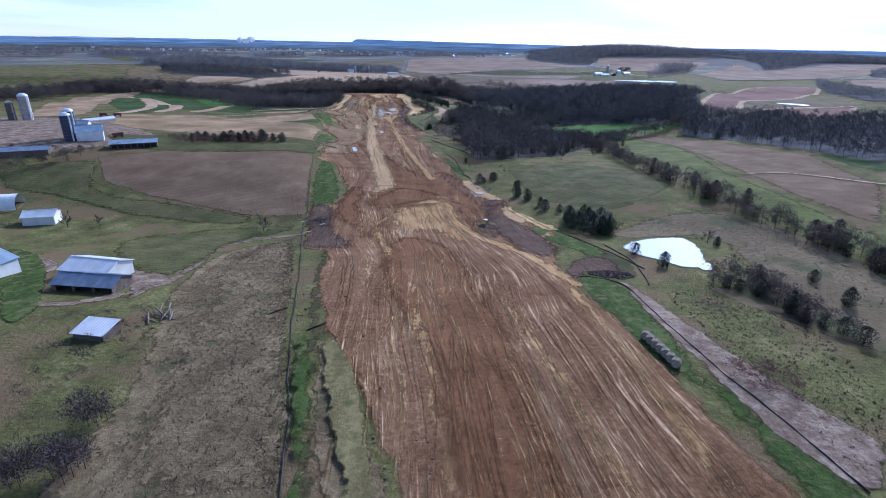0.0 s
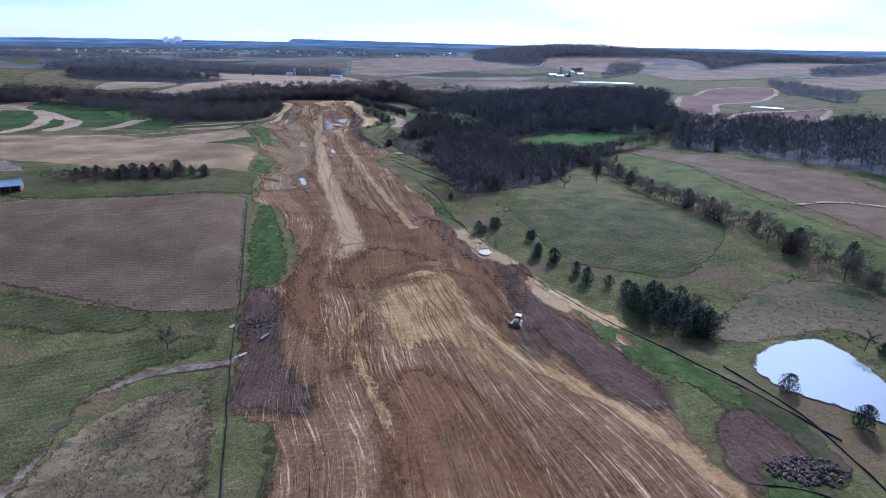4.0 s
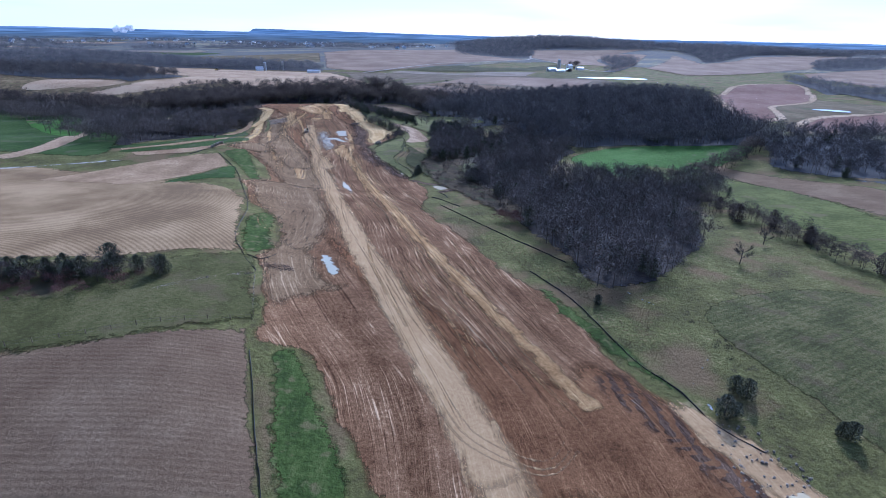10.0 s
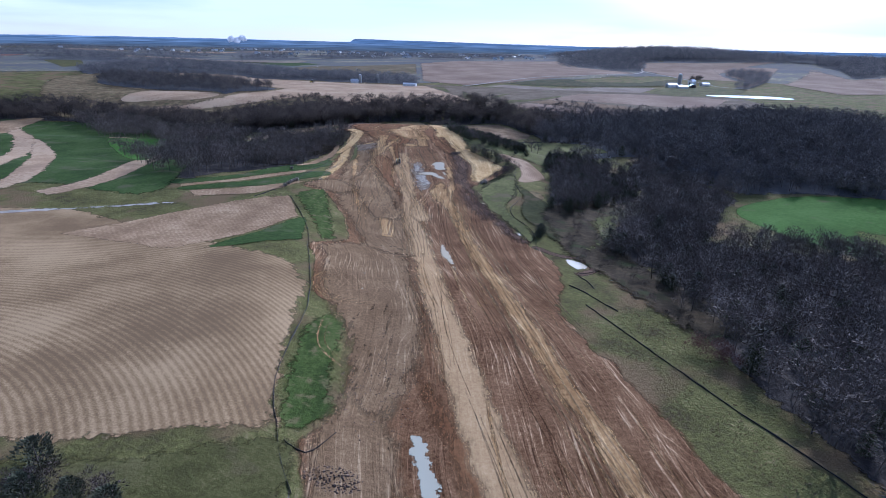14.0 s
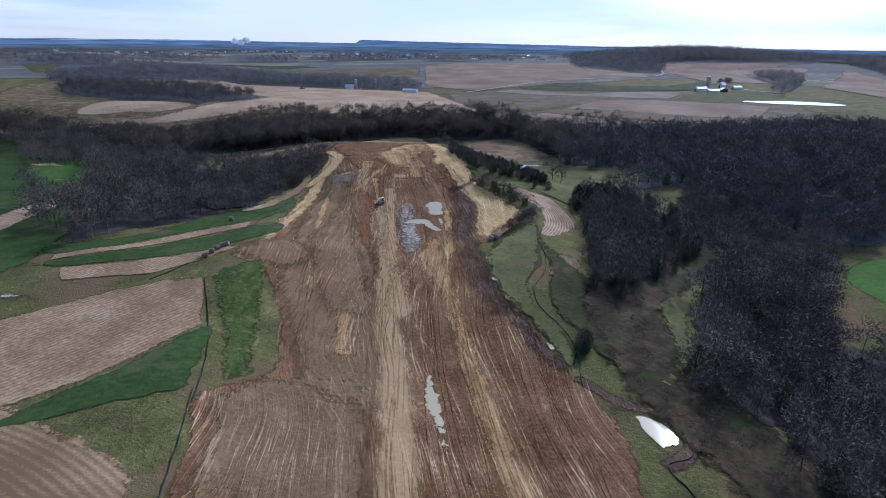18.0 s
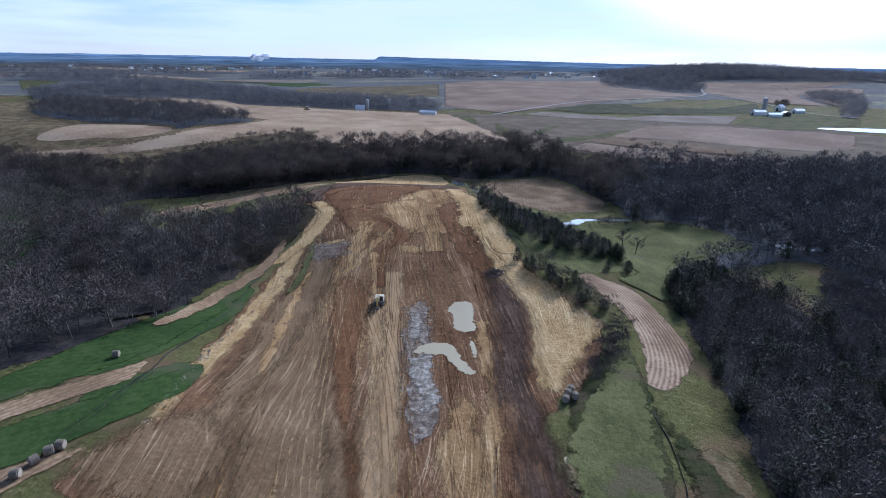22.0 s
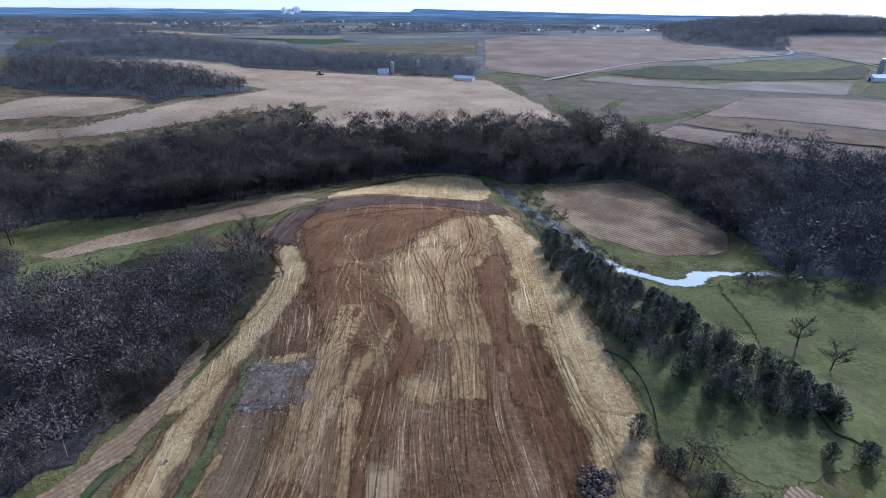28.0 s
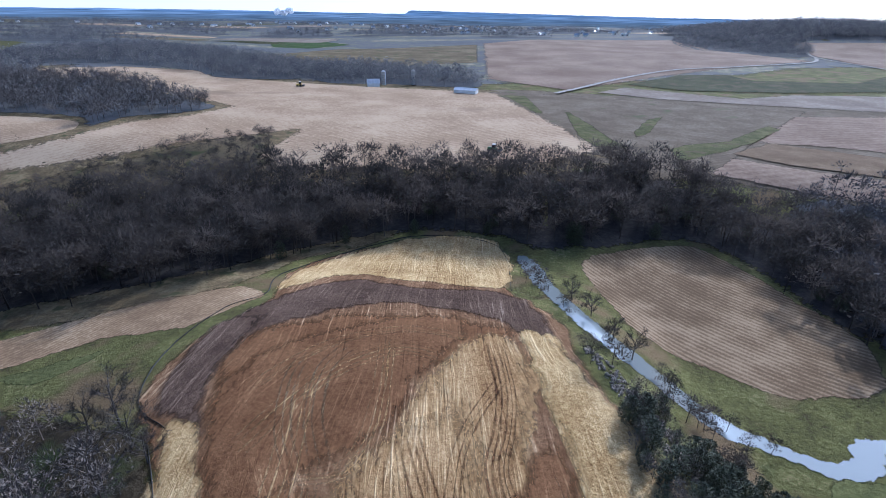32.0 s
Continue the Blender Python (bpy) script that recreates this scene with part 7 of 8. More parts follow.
for i, (x, y) in enumerate(spots):
    k, s = i % 3, (0.46 if x > -60 else 0.62) + 0.36 * ((i * 37) % 11) / 11
    words = "dark green red cedar standing in rough grass" if x > -60 else "dark green red cedar in a hedgerow"
    if first[k] is None:
        first[k] = tree("cedar_tree", *cedar_kinds[k], x, y, M["needles"], words, "tree", i * 50, s)
    else:
        c = copy_thing(first[k], pose(x, y, float(height(x, y)), 0, 0, i * 50) @ Matrix.Scale(s / first[k].scale[0], 4))
        tagged(c, words)
    
bare_kinds = [bare_tree(s + 300, 8.0, 11, 5, 760, 0.034) for s in range(3)]
first = [None] * 3
for i, (x, y, s) in enumerate([(-68, 170, 0.8), (-6, 618, 1.1), (-149, 630, 1.3), (-153, 628, 1.1), (-143, 625, 1.2), (-3, 609, 1.0), (-138, 622, 0.9), (-70, 690, 0.9), (-66, 682, 0.8), (-138, 170, 0.7), (-128, 172, 0.6),
                               ] + [(-60, 664, 0.9), (-63, 670, 0.8), (-161, 606, 1.0), (-157, 590, 1.0), (30, 450, 1.1), (20, 441, 1.0), (14, 330, 1.0), (4, 318, 0.9), (8, 305, 0.8), (76, 152, 0.6),
                               (-76, 778, 1.5), (-60, 784, 1.4), (-110, 775, 1.3), (-35, 782, 1.4), (90, 425, 1.1), (76, 436, 1.0), (110, 422, 1.0), (58, 300, 0.9), (80, 318, 0.8)]):
    k = i % 3
    words = "leafless tree with open branches in late autumn"
    if first[k] is None:
        first[k] = tree("bare_tree", *bare_kinds[k], x, y, M["twigs"], words, "tree", i * 70, s)
    else:
        copy_thing(first[k], pose(x, y, float(height(x, y)), 0, 0, i * 70) @ Matrix.Scale(s / first[k].scale[0], 4))

# ---- the far country: fields, woods, village ----
far_rnd = random.Random(21)
tones = ["stubble_far", "olive", "dim_grass", "grey_crop", "stubble_far", "hay", "olive", "ploughed_red"]
wood_places = []
for row in range(13):
    y = 1330 + row * 150 + row * row * 9
    wide = 150 + row * 16
    for col in range(-11, 12):
        x = col * wide * 1.25 + far_rnd.uniform(-60, 60) + 100
        yy = y + far_rnd.uniform(-50, 50)
        if yy > 3500 or abs(x) > 0.95 * yy + 300:
            continue
        if yy < 1750 and -550 < x < 520:
            continue
        if yy < 2150 and (abs(x - 480) < 480 or abs(x - 1080) < 520):
            continue
        pick = far_rnd.random()
        hill = mound(x, yy, 480, 1800, 300, 210, 1, 12) + mound(x, yy, 1080, 1760, 360, 230, 1, -8)
        hx, hy = wide * far_rnd.uniform(0.35, 0.62), far_rnd.uniform(35, 90) + row * 4
        ring = [(x - hx, yy - hy * far_rnd.uniform(0.6, 1)), (x, yy - hy * far_rnd.uniform(0.7, 1.2)), (x + hx, yy - hy * far_rnd.uniform(0.5, 1)), (x + hx * far_rnd.uniform(0.8, 1.1), yy + hy * 0.7),
                (x + hx * 0.2, yy + hy * far_rnd.uniform(0.7, 1.2)), (x - hx * 0.9, yy + hy * 0.8)]
        if hill > 0.45 or pick < 0.66:
            patch("woods_floor", ring, M["litter_haze"], 0.7 + row * 0.06, "dark ground under distant woods", "woods floor", step=26, wobble=8)
            wood_places += [(px, py) for px, py in scatter(ring, 11.5 + row * 1.5, 6.0)]
        else:
            patch("far_field", ring, M[tones[far_rnd.randrange(len(tones))]], 0.7 + row * 0.06, "distant field in the rolling country", "field", step=26, wobble=8)
stand("distant_woods", wood_places, FAR, (9, 14), M["twigs_far_haze"], "distant leafless woods and tree belts")
for cx, cy, rx, ry in ((500, 1830, 300, 170), (1090, 1770, 360, 190), (2300, 2700, 600, 160)):
    ring = [(cx + rx * math.cos(a), cy + ry * math.sin(a) + 0.06 * rx * math.cos(a)) for a in np.arange(0, 6.28, 0.5)]
    patch("woods_floor", ring, M["litter_haze"], 1.6, "dark ground under the hill wood", "woods floor", step=30, wobble=10)
    stand("hill_wood", scatter(ring, 10, 8.0), FAR, (13, 20), M["twigs_far_haze"], "dark wooded hill on the skyline")


def haze_glow(name, tone):
    """Far-off ground that emits its tone in the air: haze painted as glow."""
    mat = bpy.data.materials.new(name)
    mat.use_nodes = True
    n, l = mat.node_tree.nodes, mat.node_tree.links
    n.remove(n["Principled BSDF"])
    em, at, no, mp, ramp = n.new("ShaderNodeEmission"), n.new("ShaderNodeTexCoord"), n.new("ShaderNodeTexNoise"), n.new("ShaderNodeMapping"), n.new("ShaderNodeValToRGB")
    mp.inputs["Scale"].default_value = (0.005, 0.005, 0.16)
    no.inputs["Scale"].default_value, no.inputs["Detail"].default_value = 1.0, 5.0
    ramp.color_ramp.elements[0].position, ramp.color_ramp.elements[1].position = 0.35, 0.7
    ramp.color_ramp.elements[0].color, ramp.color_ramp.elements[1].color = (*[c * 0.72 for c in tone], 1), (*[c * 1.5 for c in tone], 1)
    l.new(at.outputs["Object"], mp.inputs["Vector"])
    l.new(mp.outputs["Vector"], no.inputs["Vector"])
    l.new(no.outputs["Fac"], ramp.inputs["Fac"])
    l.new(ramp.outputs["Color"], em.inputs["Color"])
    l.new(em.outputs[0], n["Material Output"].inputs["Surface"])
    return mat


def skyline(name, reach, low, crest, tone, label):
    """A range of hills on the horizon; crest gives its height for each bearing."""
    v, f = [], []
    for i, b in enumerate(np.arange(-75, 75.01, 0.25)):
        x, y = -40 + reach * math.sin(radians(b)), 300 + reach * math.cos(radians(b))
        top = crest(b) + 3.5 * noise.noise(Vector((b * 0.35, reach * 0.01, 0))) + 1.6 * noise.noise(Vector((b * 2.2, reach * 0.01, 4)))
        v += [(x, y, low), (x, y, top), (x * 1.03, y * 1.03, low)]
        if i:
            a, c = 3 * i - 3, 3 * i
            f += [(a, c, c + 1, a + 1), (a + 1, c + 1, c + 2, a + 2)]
    tagged(new(name, mesh(name, np.array(v), f, haze_glow(name, tone), soft=False)), label, "hills", kind="structure")


def step_up(b, at, wide):
    return float(smooth(at, at + wide, b))


# These ranges glow blue by themselves, layer by layer, for distance haze.
skyline("backdrop", 4440, -90, lambda b: 44.0 + 3.0 * math.sin(b * 0.17 + 1.0), (0.20, 0.29, 0.42), "hills on the far horizon, haze painted pale blue")
skyline("backdrop", 4330, -90, lambda b: 40.0 + 23.0 * step_up(b, -11.6, 0.5) * max(0.0, min(1.0, (12.0 - b) / 23.0)), (0.115, 0.175, 0.265), "wooded bluff on the horizon, haze painted blue")
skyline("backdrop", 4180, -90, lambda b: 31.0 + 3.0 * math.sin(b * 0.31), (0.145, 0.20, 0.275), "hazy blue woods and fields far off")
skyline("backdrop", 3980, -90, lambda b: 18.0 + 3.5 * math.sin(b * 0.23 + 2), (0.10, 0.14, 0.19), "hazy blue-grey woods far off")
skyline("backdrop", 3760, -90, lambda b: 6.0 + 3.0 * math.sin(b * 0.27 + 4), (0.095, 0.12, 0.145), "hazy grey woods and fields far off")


# ---- making things ----
def part(name, bm, mat, parent, label=""):
    me = bpy.data.meshes.new(name)
    bm.to_mesh(me)
    bm.free()
    me.materials.append(mat)
    ob = new(name, me)
    ob.parent = parent
    return tagged(ob, label) if label else ob


def block(size, at=(0, 0, 0), turn=(0, 0, 0), bevel=0.0, taper=1.0, bm=None):
    """A block, bevelled, its top drawn in by taper."""
    made = bmesh.new()
    bmesh.ops.create_cube(made, size=1)
    for v in made.verts:
        k = taper if v.co.z > 0 else 1.0
        v.co = Vector((v.co.x * size[0] * k, v.co.y * size[1] * k, v.co.z * size[2]))
    if bevel:
        bmesh.ops.bevel(made, geom=list(made.edges), offset=bevel, segments=2, affect="EDGES")
    made.transform(pose(*at, *turn))
    if bm is None:
        return made
    me = bpy.data.meshes.new("t")
    made.to_mesh(me)
    bm.from_mesh(me)
    made.free()
    bpy.data.meshes.remove(me)
    return bm


def drum(r, length, at=(0, 0, 0), turn=(0, 0, 0), sides=20, r2=None, bevel=0.0):
    made = bmesh.new()
    bmesh.ops.create_cone(made, cap_ends=True, segments=sides, radius1=r, radius2=r if r2 is None else r2, depth=length)
    if bevel:
        bmesh.ops.bevel(made, geom=[e for e in made.edges if len(e.link_faces) == 2 and any(len(f.verts) > 4 for f in e.link_faces)], offset=bevel, segments=2, affect="EDGES")
    made.transform(pose(*at, *turn))
    return made


def thing(name, x, y, label, category, turn=0.0, lift=0.0, group=""):
    base = new(name)
    base.matrix_world = pose(x, y, float(height(x, y)) + lift, 0, 0, turn)
    return tagged(base, label, category, group)


def wall_panel(length, tall, opens, gable=0.0, thick=0.18):
    """A wall along x from 0 to length with openings (x0, x1, top) down to the ground and a gable."""
    made = []
    xs = sorted({0.0, length, *[v for o in opens for v in o[:2]]} | ({length / 2} if gable else set()))
    for a, b in zip(xs, xs[1:]):
        bm = bmesh.new()
        made.append(bm)
        low = 0.0
        for o in opens:
            if o[0] <= a + 1e-6 and b <= o[1] + 1e-6:
                low = o[2]

        def tops(x):
            return tall + gable * (1 - abs(2 * x / length - 1))
        vs = [bm.verts.new((x, t, z)) for t in (0, thick) for x, z in ((a, low - (0.3 if low == 0 else 0)), (b, low - (0.3 if low == 0 else 0)), (b, tops(b)), (a, tops(a)))]
        for q in ((0, 1, 2, 3), (7, 6, 5, 4), (0, 4, 5, 1), (1, 5, 6, 2), (2, 6, 7, 3), (3, 7, 4, 0)):
            bm.faces.new([vs[i] for i in q])
    return made


def roof_slope(length, run, rise, seams=0.6, over=0.4):
    """One roof slope of ribbed sheet: a slab with raised ribs, rising along +y."""
    n = math.hypot(run, rise)
    bm = block((length + 2 * over, n + over, 0.08), (0, (n - over) / 2, 0))
    k = max(2, int(length / seams))
    ribs = [block((0.07, n + over - 0.05, 0.06), (-length / 2 + length * i / k, (n - over) / 2, 0.072)) for i in range(k + 1)]
    for piece in [bm] + ribs:
        piece.transform(Matrix.Rotation(math.atan2(rise, run), 4, "X"))
    return bm, ribs


def lay_roof(name, made, m, mat, base, ribbed):
    slab = part(name, made[0], mat, base)
    for piece in made[1]:
        if ribbed:
            piece.transform(m)
            part("roof_rib", piece, mat, slab)
        else:
            piece.free()
    return slab


def barn(name, x, y, length, width, eave, rise, turn, walls, roof, label, opens=(), shaded_doorway=True, single=False, category="barn"):
    base = thing(name, x, y, label, category, turn)
    drop = min(float(height(x + dx, y + dy)) for dx in (-4, 4) for dy in (-4, 4)) - float(height(x, y))
    base.location.z += max(drop, -1.2)
    hl, hw = length / 2, width / 2
    gable = 0.0 if single else rise
    for side, m, ln, op, gb in (("front", pose(-hl, -hw, 0), length, opens, 0), ("back", pose(hl, hw, 0, 0, 0, 180), length, (), 0),
                                ("end", pose(hl, -hw, 0, 0, 0, 90), width, (), gable), ("end", pose(-hl, hw, 0, 0, 0, -90), width, ((width * 0.3, width * 0.62, eave * 0.8),) if shaded_doorway else (), gable)):
        for bm in wall_panel(ln, eave + (rise if single and side == "back" else 0), op, gb):
            bm.transform(m)
            part("wall", bm, M[walls], base)
    if single:
        made, m = roof_slope(length, width, rise), pose(0, -hw, eave + 0.1)
        made[0].transform(m)
        lay_roof("roof", made, m, M[roof], base, y < 330)
    else:
        for s in (0, 180):
            made, m = roof_slope(length, hw, rise), pose(0, 0, eave + 0.1, 0, 0, s) @ pose(0, -hw, 0)
            made[0].transform(m)
            lay_roof("roof_slope", made, m, M[roof], base, y < 330)
        part("ridge_cap", block((length + 0.7, 0.35, 0.1), (0, 0, eave + rise + 0.2), bevel=0.03), M[roof], base)
    # Near-black panels in the openings stand for the shade inside.
    if shaded_doorway:
        part("shaded_doorway", block((0.1, width * 0.34, eave * 0.78), (-hl + 0.4, hw - width * 0.46, eave * 0.39)), M["dark"], base, "near-black panel standing for the shade inside a doorway")
    for a, b, top in opens:
        part("bay_shade", block((b - a, 0.1, top), (-hl + (a + b) / 2, -hw + 1.4, top / 2)), M["dark"], base, "near-black panel standing for the shade inside an open bay")
    return base


def silo(x, y, r, tall, mat, cap, label):
    base = thing("silo", x, y, label, "silo")
    part("shell", drum(r, tall + 1, (0, 0, tall / 2 - 0.5), sides=28), M[mat], base)
    bm = bmesh.new()
    bmesh.ops.create_uvsphere(bm, u_segments=24, v_segments=12, radius=r * 1.01)
    bmesh.ops.delete(bm, geom=[v for v in bm.verts if v.co.z < -0.01], context="VERTS")
    bm.transform(Matrix.Translation((0, 0, tall)) @ Matrix.Diagonal((1, 1, 0.62, 1)))
    part("dome", bm, M[cap], base, "pale domed cap")
    for k in range(1, int(tall / 1.6)):
        part("hoop", drum(r * 1.012, 0.12, (0, 0, k * 1.6), sides=28), M["steel"], base)
    part("chute", drum(0.45, tall, (r * 0.98, -r * 0.35, tall / 2), sides=10), M[cap], base, "pale filling chute")
    return base


# ---- the farmstead and the sheds ----
barn("cattle_barn", -91, 118, 13, 9, 3.6, 1.6, -8, "white_paint", "white_roof", "white cattle barn with a patched metal roof", shaded_doorway=True)
barn("open_shed", -86, 109, 15, 7, 2.6, 1.5, -4, "old_wood", "grey_roof", "open-fronted shed with a grey corrugated roof on posts", opens=((1, 5, 2.4), (5.6, 10, 2.4), (10.6, 15, 2.4)), shaded_doorway=False)
barn("tin_shed", -67, 83, 6, 4.6, 2.1, 0.8, -6, "old_wood", "white_roof", "small leaning shed with a pale tin roof", shaded_doorway=False, single=True, category="shed")
barn("white_shed", -150, 174, 10, 7, 3.2, 1.5, 18, "white_paint", "white_roof", "white metal shed beside a wooden pen", category="shed")
barn("grey_barn", -118, 113, 13, 11, 4.0, 2.0, 80, "white_paint", "blue_roof", "pale barn with a blue-grey roof at the drive's end")
barn("long_shed", -167, 263, 21, 8, 2.6, 1.3, 27, "old_wood", "blue_roof", "long open-fronted shed with a pale blue metal roof", opens=tuple((0.6 + 2.9 * k, 3.1 + 2.9 * k, 2.2) for k in range(7)), shaded_doorway=False, category="shed")
barn("dairy_barn", -197, 274, 12, 10, 5.0, 3.0, 32, "white_paint", "blue_roof", "white dairy barn with a steep blue-grey roof")
barn("loafing_shed", -206, 240, 20, 8, 2.6, 1.2, 24, "old_wood", "grey_roof", "long low grey shed behind brush", category="shed")
barn("hoop_shed", -245, 352, 20, 5, 1.6, 1.2, 62, "white_paint", "white_roof", "long low white calf shed", shaded_doorway=False, category="shed")
barn("machine_shed", -228, 310, 10, 8, 3.2, 1.6, 20, "white_paint", "grey_roof", "small pale machine shed in the farmyard", category="shed")
hoop = thing("hoop_barn", -176, 186, "white fabric hoop barn", "barn", 20)
bm = drum(5, 14, (0, 0, 0), (0, 90, 0), 28)
bmesh.ops.delete(bm, geom=[v for v in bm.verts if v.co.z < -0.6], context="VERTS")
part("cover", bm, M["white_paint"], hoop)
part("end_frame", block((0.2, 8.6, 0.3), (7, 0, 0.1)), M["steel"], hoop)
silo(-204, 268, 2.6, 13, "silo_blue", "white_roof", "dark blue glazed silo beside the dairy barn")
silo(-208, 276, 2.6, 14, "silo_blue", "white_roof", "dark blue glazed silo with a pale cap")
silo(-282, 338, 3.0, 15, "concrete", "white_roof", "tall grey concrete stave silo")
silo(-289, 334, 2.3, 10.5, "old_wood", "concrete", "short weathered brown silo")


def wagon(x, y, turn):
    base = thing("farm_wagon", x, y, "farm wagon parked in the yard", "wagon", turn, group="wagons in the yard")
    part("box", block((5, 2.4, 1.5), (0, 0, 1.9), bevel=0.08, taper=1.08), M["rust"], base)
    part("chassis", block((5.4, 0.9, 0.25), (0, 0, 0.95)), M["steel"], base)
    for sx in (-1.8, 1.8):
        for sy in (-1.05, 1.05):
            part("wheel", drum(0.5, 0.3, (sx, sy, 0.48), (90, 0, 0), 14, bevel=0.05), M["rubber"], base)
    return base


wag = wagon(-268, 392, 20)
for x, y, a in ((-260, 396, 30), (-250, 330, 80), (-238, 322, 10), (-190, 286, 50)):
    copy_thing(wag, pose(x, y, float(height(x, y)), 0, 0, a))

# ---- rail pen by the white shed, wire fences, silt fences ----
post_mesh = {}


def post(parent, x, y, z, tall, r, mat):
    key = (tall, r, mat)
    if key not in post_mesh:
        bm = drum(r, tall + 0.4, (0, 0, tall / 2 - 0.2), sides=6, r2=r * 0.85)
        me = bpy.data.meshes.new("post")
        bm.to_mesh(me)
        bm.free()
        me.materials.append(M[mat])
        post_mesh[key] = me
    ob = new("post", post_mesh[key])
    ob.location = (x, y, z)
    ob.parent = parent
    return ob


def along_line(points, gap):
    c = rounded(points, 1.5, 0.25, closed=False)
    run = np.concatenate([[0], np.cumsum(np.hypot(*np.diff(c, axis=0).T))])
    s = np.linspace(0, run[-1], max(2, int(run[-1] / gap) + 1))
    return np.column_stack([np.interp(s, run, c[:, 0]), np.interp(s, run, c[:, 1])])


def silt_fence(points, label="black fabric silt fence on wooden stakes", tall=0.2, lift=0.06):
    base = new("silt_fence")
    tagged(base, label, "silt fence")
    c = along_line(points, 1.4)
    z = height(c[:, 0], c[:, 1]) + lift
    d = np.gradient(c, axis=0)
    d /= np.linalg.norm(d, axis=1)[:, None] + 1e-9
    side = np.column_stack([-d[:, 1], d[:, 0]])
    v, f = [], []
    for i, (p, s, h) in enumerate(zip(c, side, z)):
        sag = 0.05 * math.sin(i * 1.7) + 0.04 * math.sin(i * 0.6)
        lean = 0.07 * math.sin(i * 0.45)
        v += [(*(p + s * 0.04), h - 0.15), (*(p + s * (0.03 + lean)), h + tall + sag), (*(p - s * (0.03 - lean)), h + tall + sag), (*(p - s * 0.05), h - 0.15)]
        if i:
            a, b = 4 * i - 4, 4 * i
            f += [(a + k, b + k, b + (k + 1) % 4, a + (k + 1) % 4) for k in range(4)]
    ob = new("fabric", mesh("fabric", np.array(v), f, M["fabric"], soft=False))
    ob.parent = base
    for i in range(0, len(c), 4):
        post(base, c[i][0] + side[i][0] * 0.25, c[i][1] + side[i][1] * 0.25, z[i], 0.62, 0.035, "post_wood")
    return base


for pts in (plan_fence_l[:5] + [(-58, 190), (-68, 233), (-74, 259)], [(-80, 297), (-85, 307), (-91, 325), (-94, 357), (-103, 390), (-107, 402)], [(-84, 307), (-80, 305), (-77, 311)],
            [(-105, 398), (-112, 419), (-126, 447)], plan_fence_l3[:3], [(-138, 449), (-133, 463), (-131, 478), (-130, 495)], plan_fence_l4, plan_fence_end[1:], plan_fence_r, [(45, 112), (47, 131), (44, 148)],
            [(48, 125), (43, 140), (38, 153), (29, 173), (23, 189), (18, 201)], [(10, 227), (6, 234), (5, 243), (1, 254), (-2, 277), (-8, 296)], [(4, 301), (-9, 331), (-23, 369)], 
            [(-20.5, 425.8), (-16.3, 416.9), (-13.7, 407.5), (-13.2, 399.6), (-15.3, 394.9), (-20.2, 392.8), (-18.6, 386.6), (-18.1, 381.0)], [(-24.8, 383.3), (-21.4, 378.2), (-18.4, 371.4), (-15.8, 365.5)],
            [(-25.1, 536.9), (-29.2, 508.7), (-28.1, 487.5), (-30.5, 474.0), (-34.9, 462.3), (-34.5, 452.2), (-29.8, 440.6), (-28.5, 428.9), (-29.9, 415.7)], [(-49, 571), (-49, 582), (-52, 590), (-56, 592)], [(-37, 90), (-34, 93)], [(-27, 82), (-24, 85)]):
    silt_fence(pts)


def wire_fence(points, label, gap=4.0, tall=1.25):
    base = new("wire_fence")
    tagged(base, label, "wire fence")
    c = along_line(points, gap)
    for x, y in c:
        post(base, x, y, float(height(x, y)), tall, 0.07, "post_wood")
    for level in (0.5, 1.1):
        v, f = [], []
        for i, (x, y) in enumerate(c):
            h = float(height(x, y)) + level
            v += [(x, y, h), (x + 0.015, y, h), (x, y, h + 0.015)]
            if i:
                f += [(3 * i - 3 + k, 3 * i + k, 3 * i + (k + 1) % 3, 3 * i - 3 + (k + 1) % 3) for k in range(3)]
        ob = new("wire", mesh("wire", np.array(v), f, M["steel"], soft=False))
        ob.parent = base


wire_fence([(-76, 271), (-115, 260), (-140, 262), (-172, 243)], "weathered wooden posts with wire beside the ploughed field")
wire_fence([(-76, 273), (-80, 296)], "wire fence on wooden posts along the green pasture", 4)
wire_fence([(-172, 243), (-156, 213), (-120, 200), (-60, 184)], "wire fence on wooden posts below the ploughed field", 5)
pen = thing("cattle_pen", -162, 168, "weathered plank cattle pen beside the white shed", "pen", 15)
for k in range(7):
    part("plank_post", block((0.14, 0.14, 1.6), (-5 + k * 1.6, -3.5 + 0.4 * k, 0.6)), M["old_wood"], pen)
for z in (0.4, 0.8, 1.2):
    part("plank", block((10.2, 0.05, 0.16), (-0.2, -2.3, z), (0, 0, 14)), M["old_wood"], pen)


# ---- round bales, culvert pipes, rubble ----
def round_bale(x, y, turn, label, group):
    base = thing("round_bale", x, y, label, "hay bale", turn, lift=0.12, group=group)
    part("roll", drum(0.78, 1.25, (0, 0, 0.74), (0, 90, 0), 26, bevel=0.12), M["bale"], base)
    for s in (-1, 1):
        part("end", drum(0.62, 0.04, (s * 0.63, 0, 0.74), (0, 90, 0), 22), M["bale_end"], base, "paler coiled end")
    for s in (-0.35, 0, 0.35):
        part("twine", drum(0.787, 0.03, (s, 0, 0.74), (0, 90, 0), 26), M["post_wood"], base)
    return base


b0 = round_bale(34.0, 82.5, 65, "weathered grey-tan round hay bale in a row beside the lane", "hay bales along the lane")
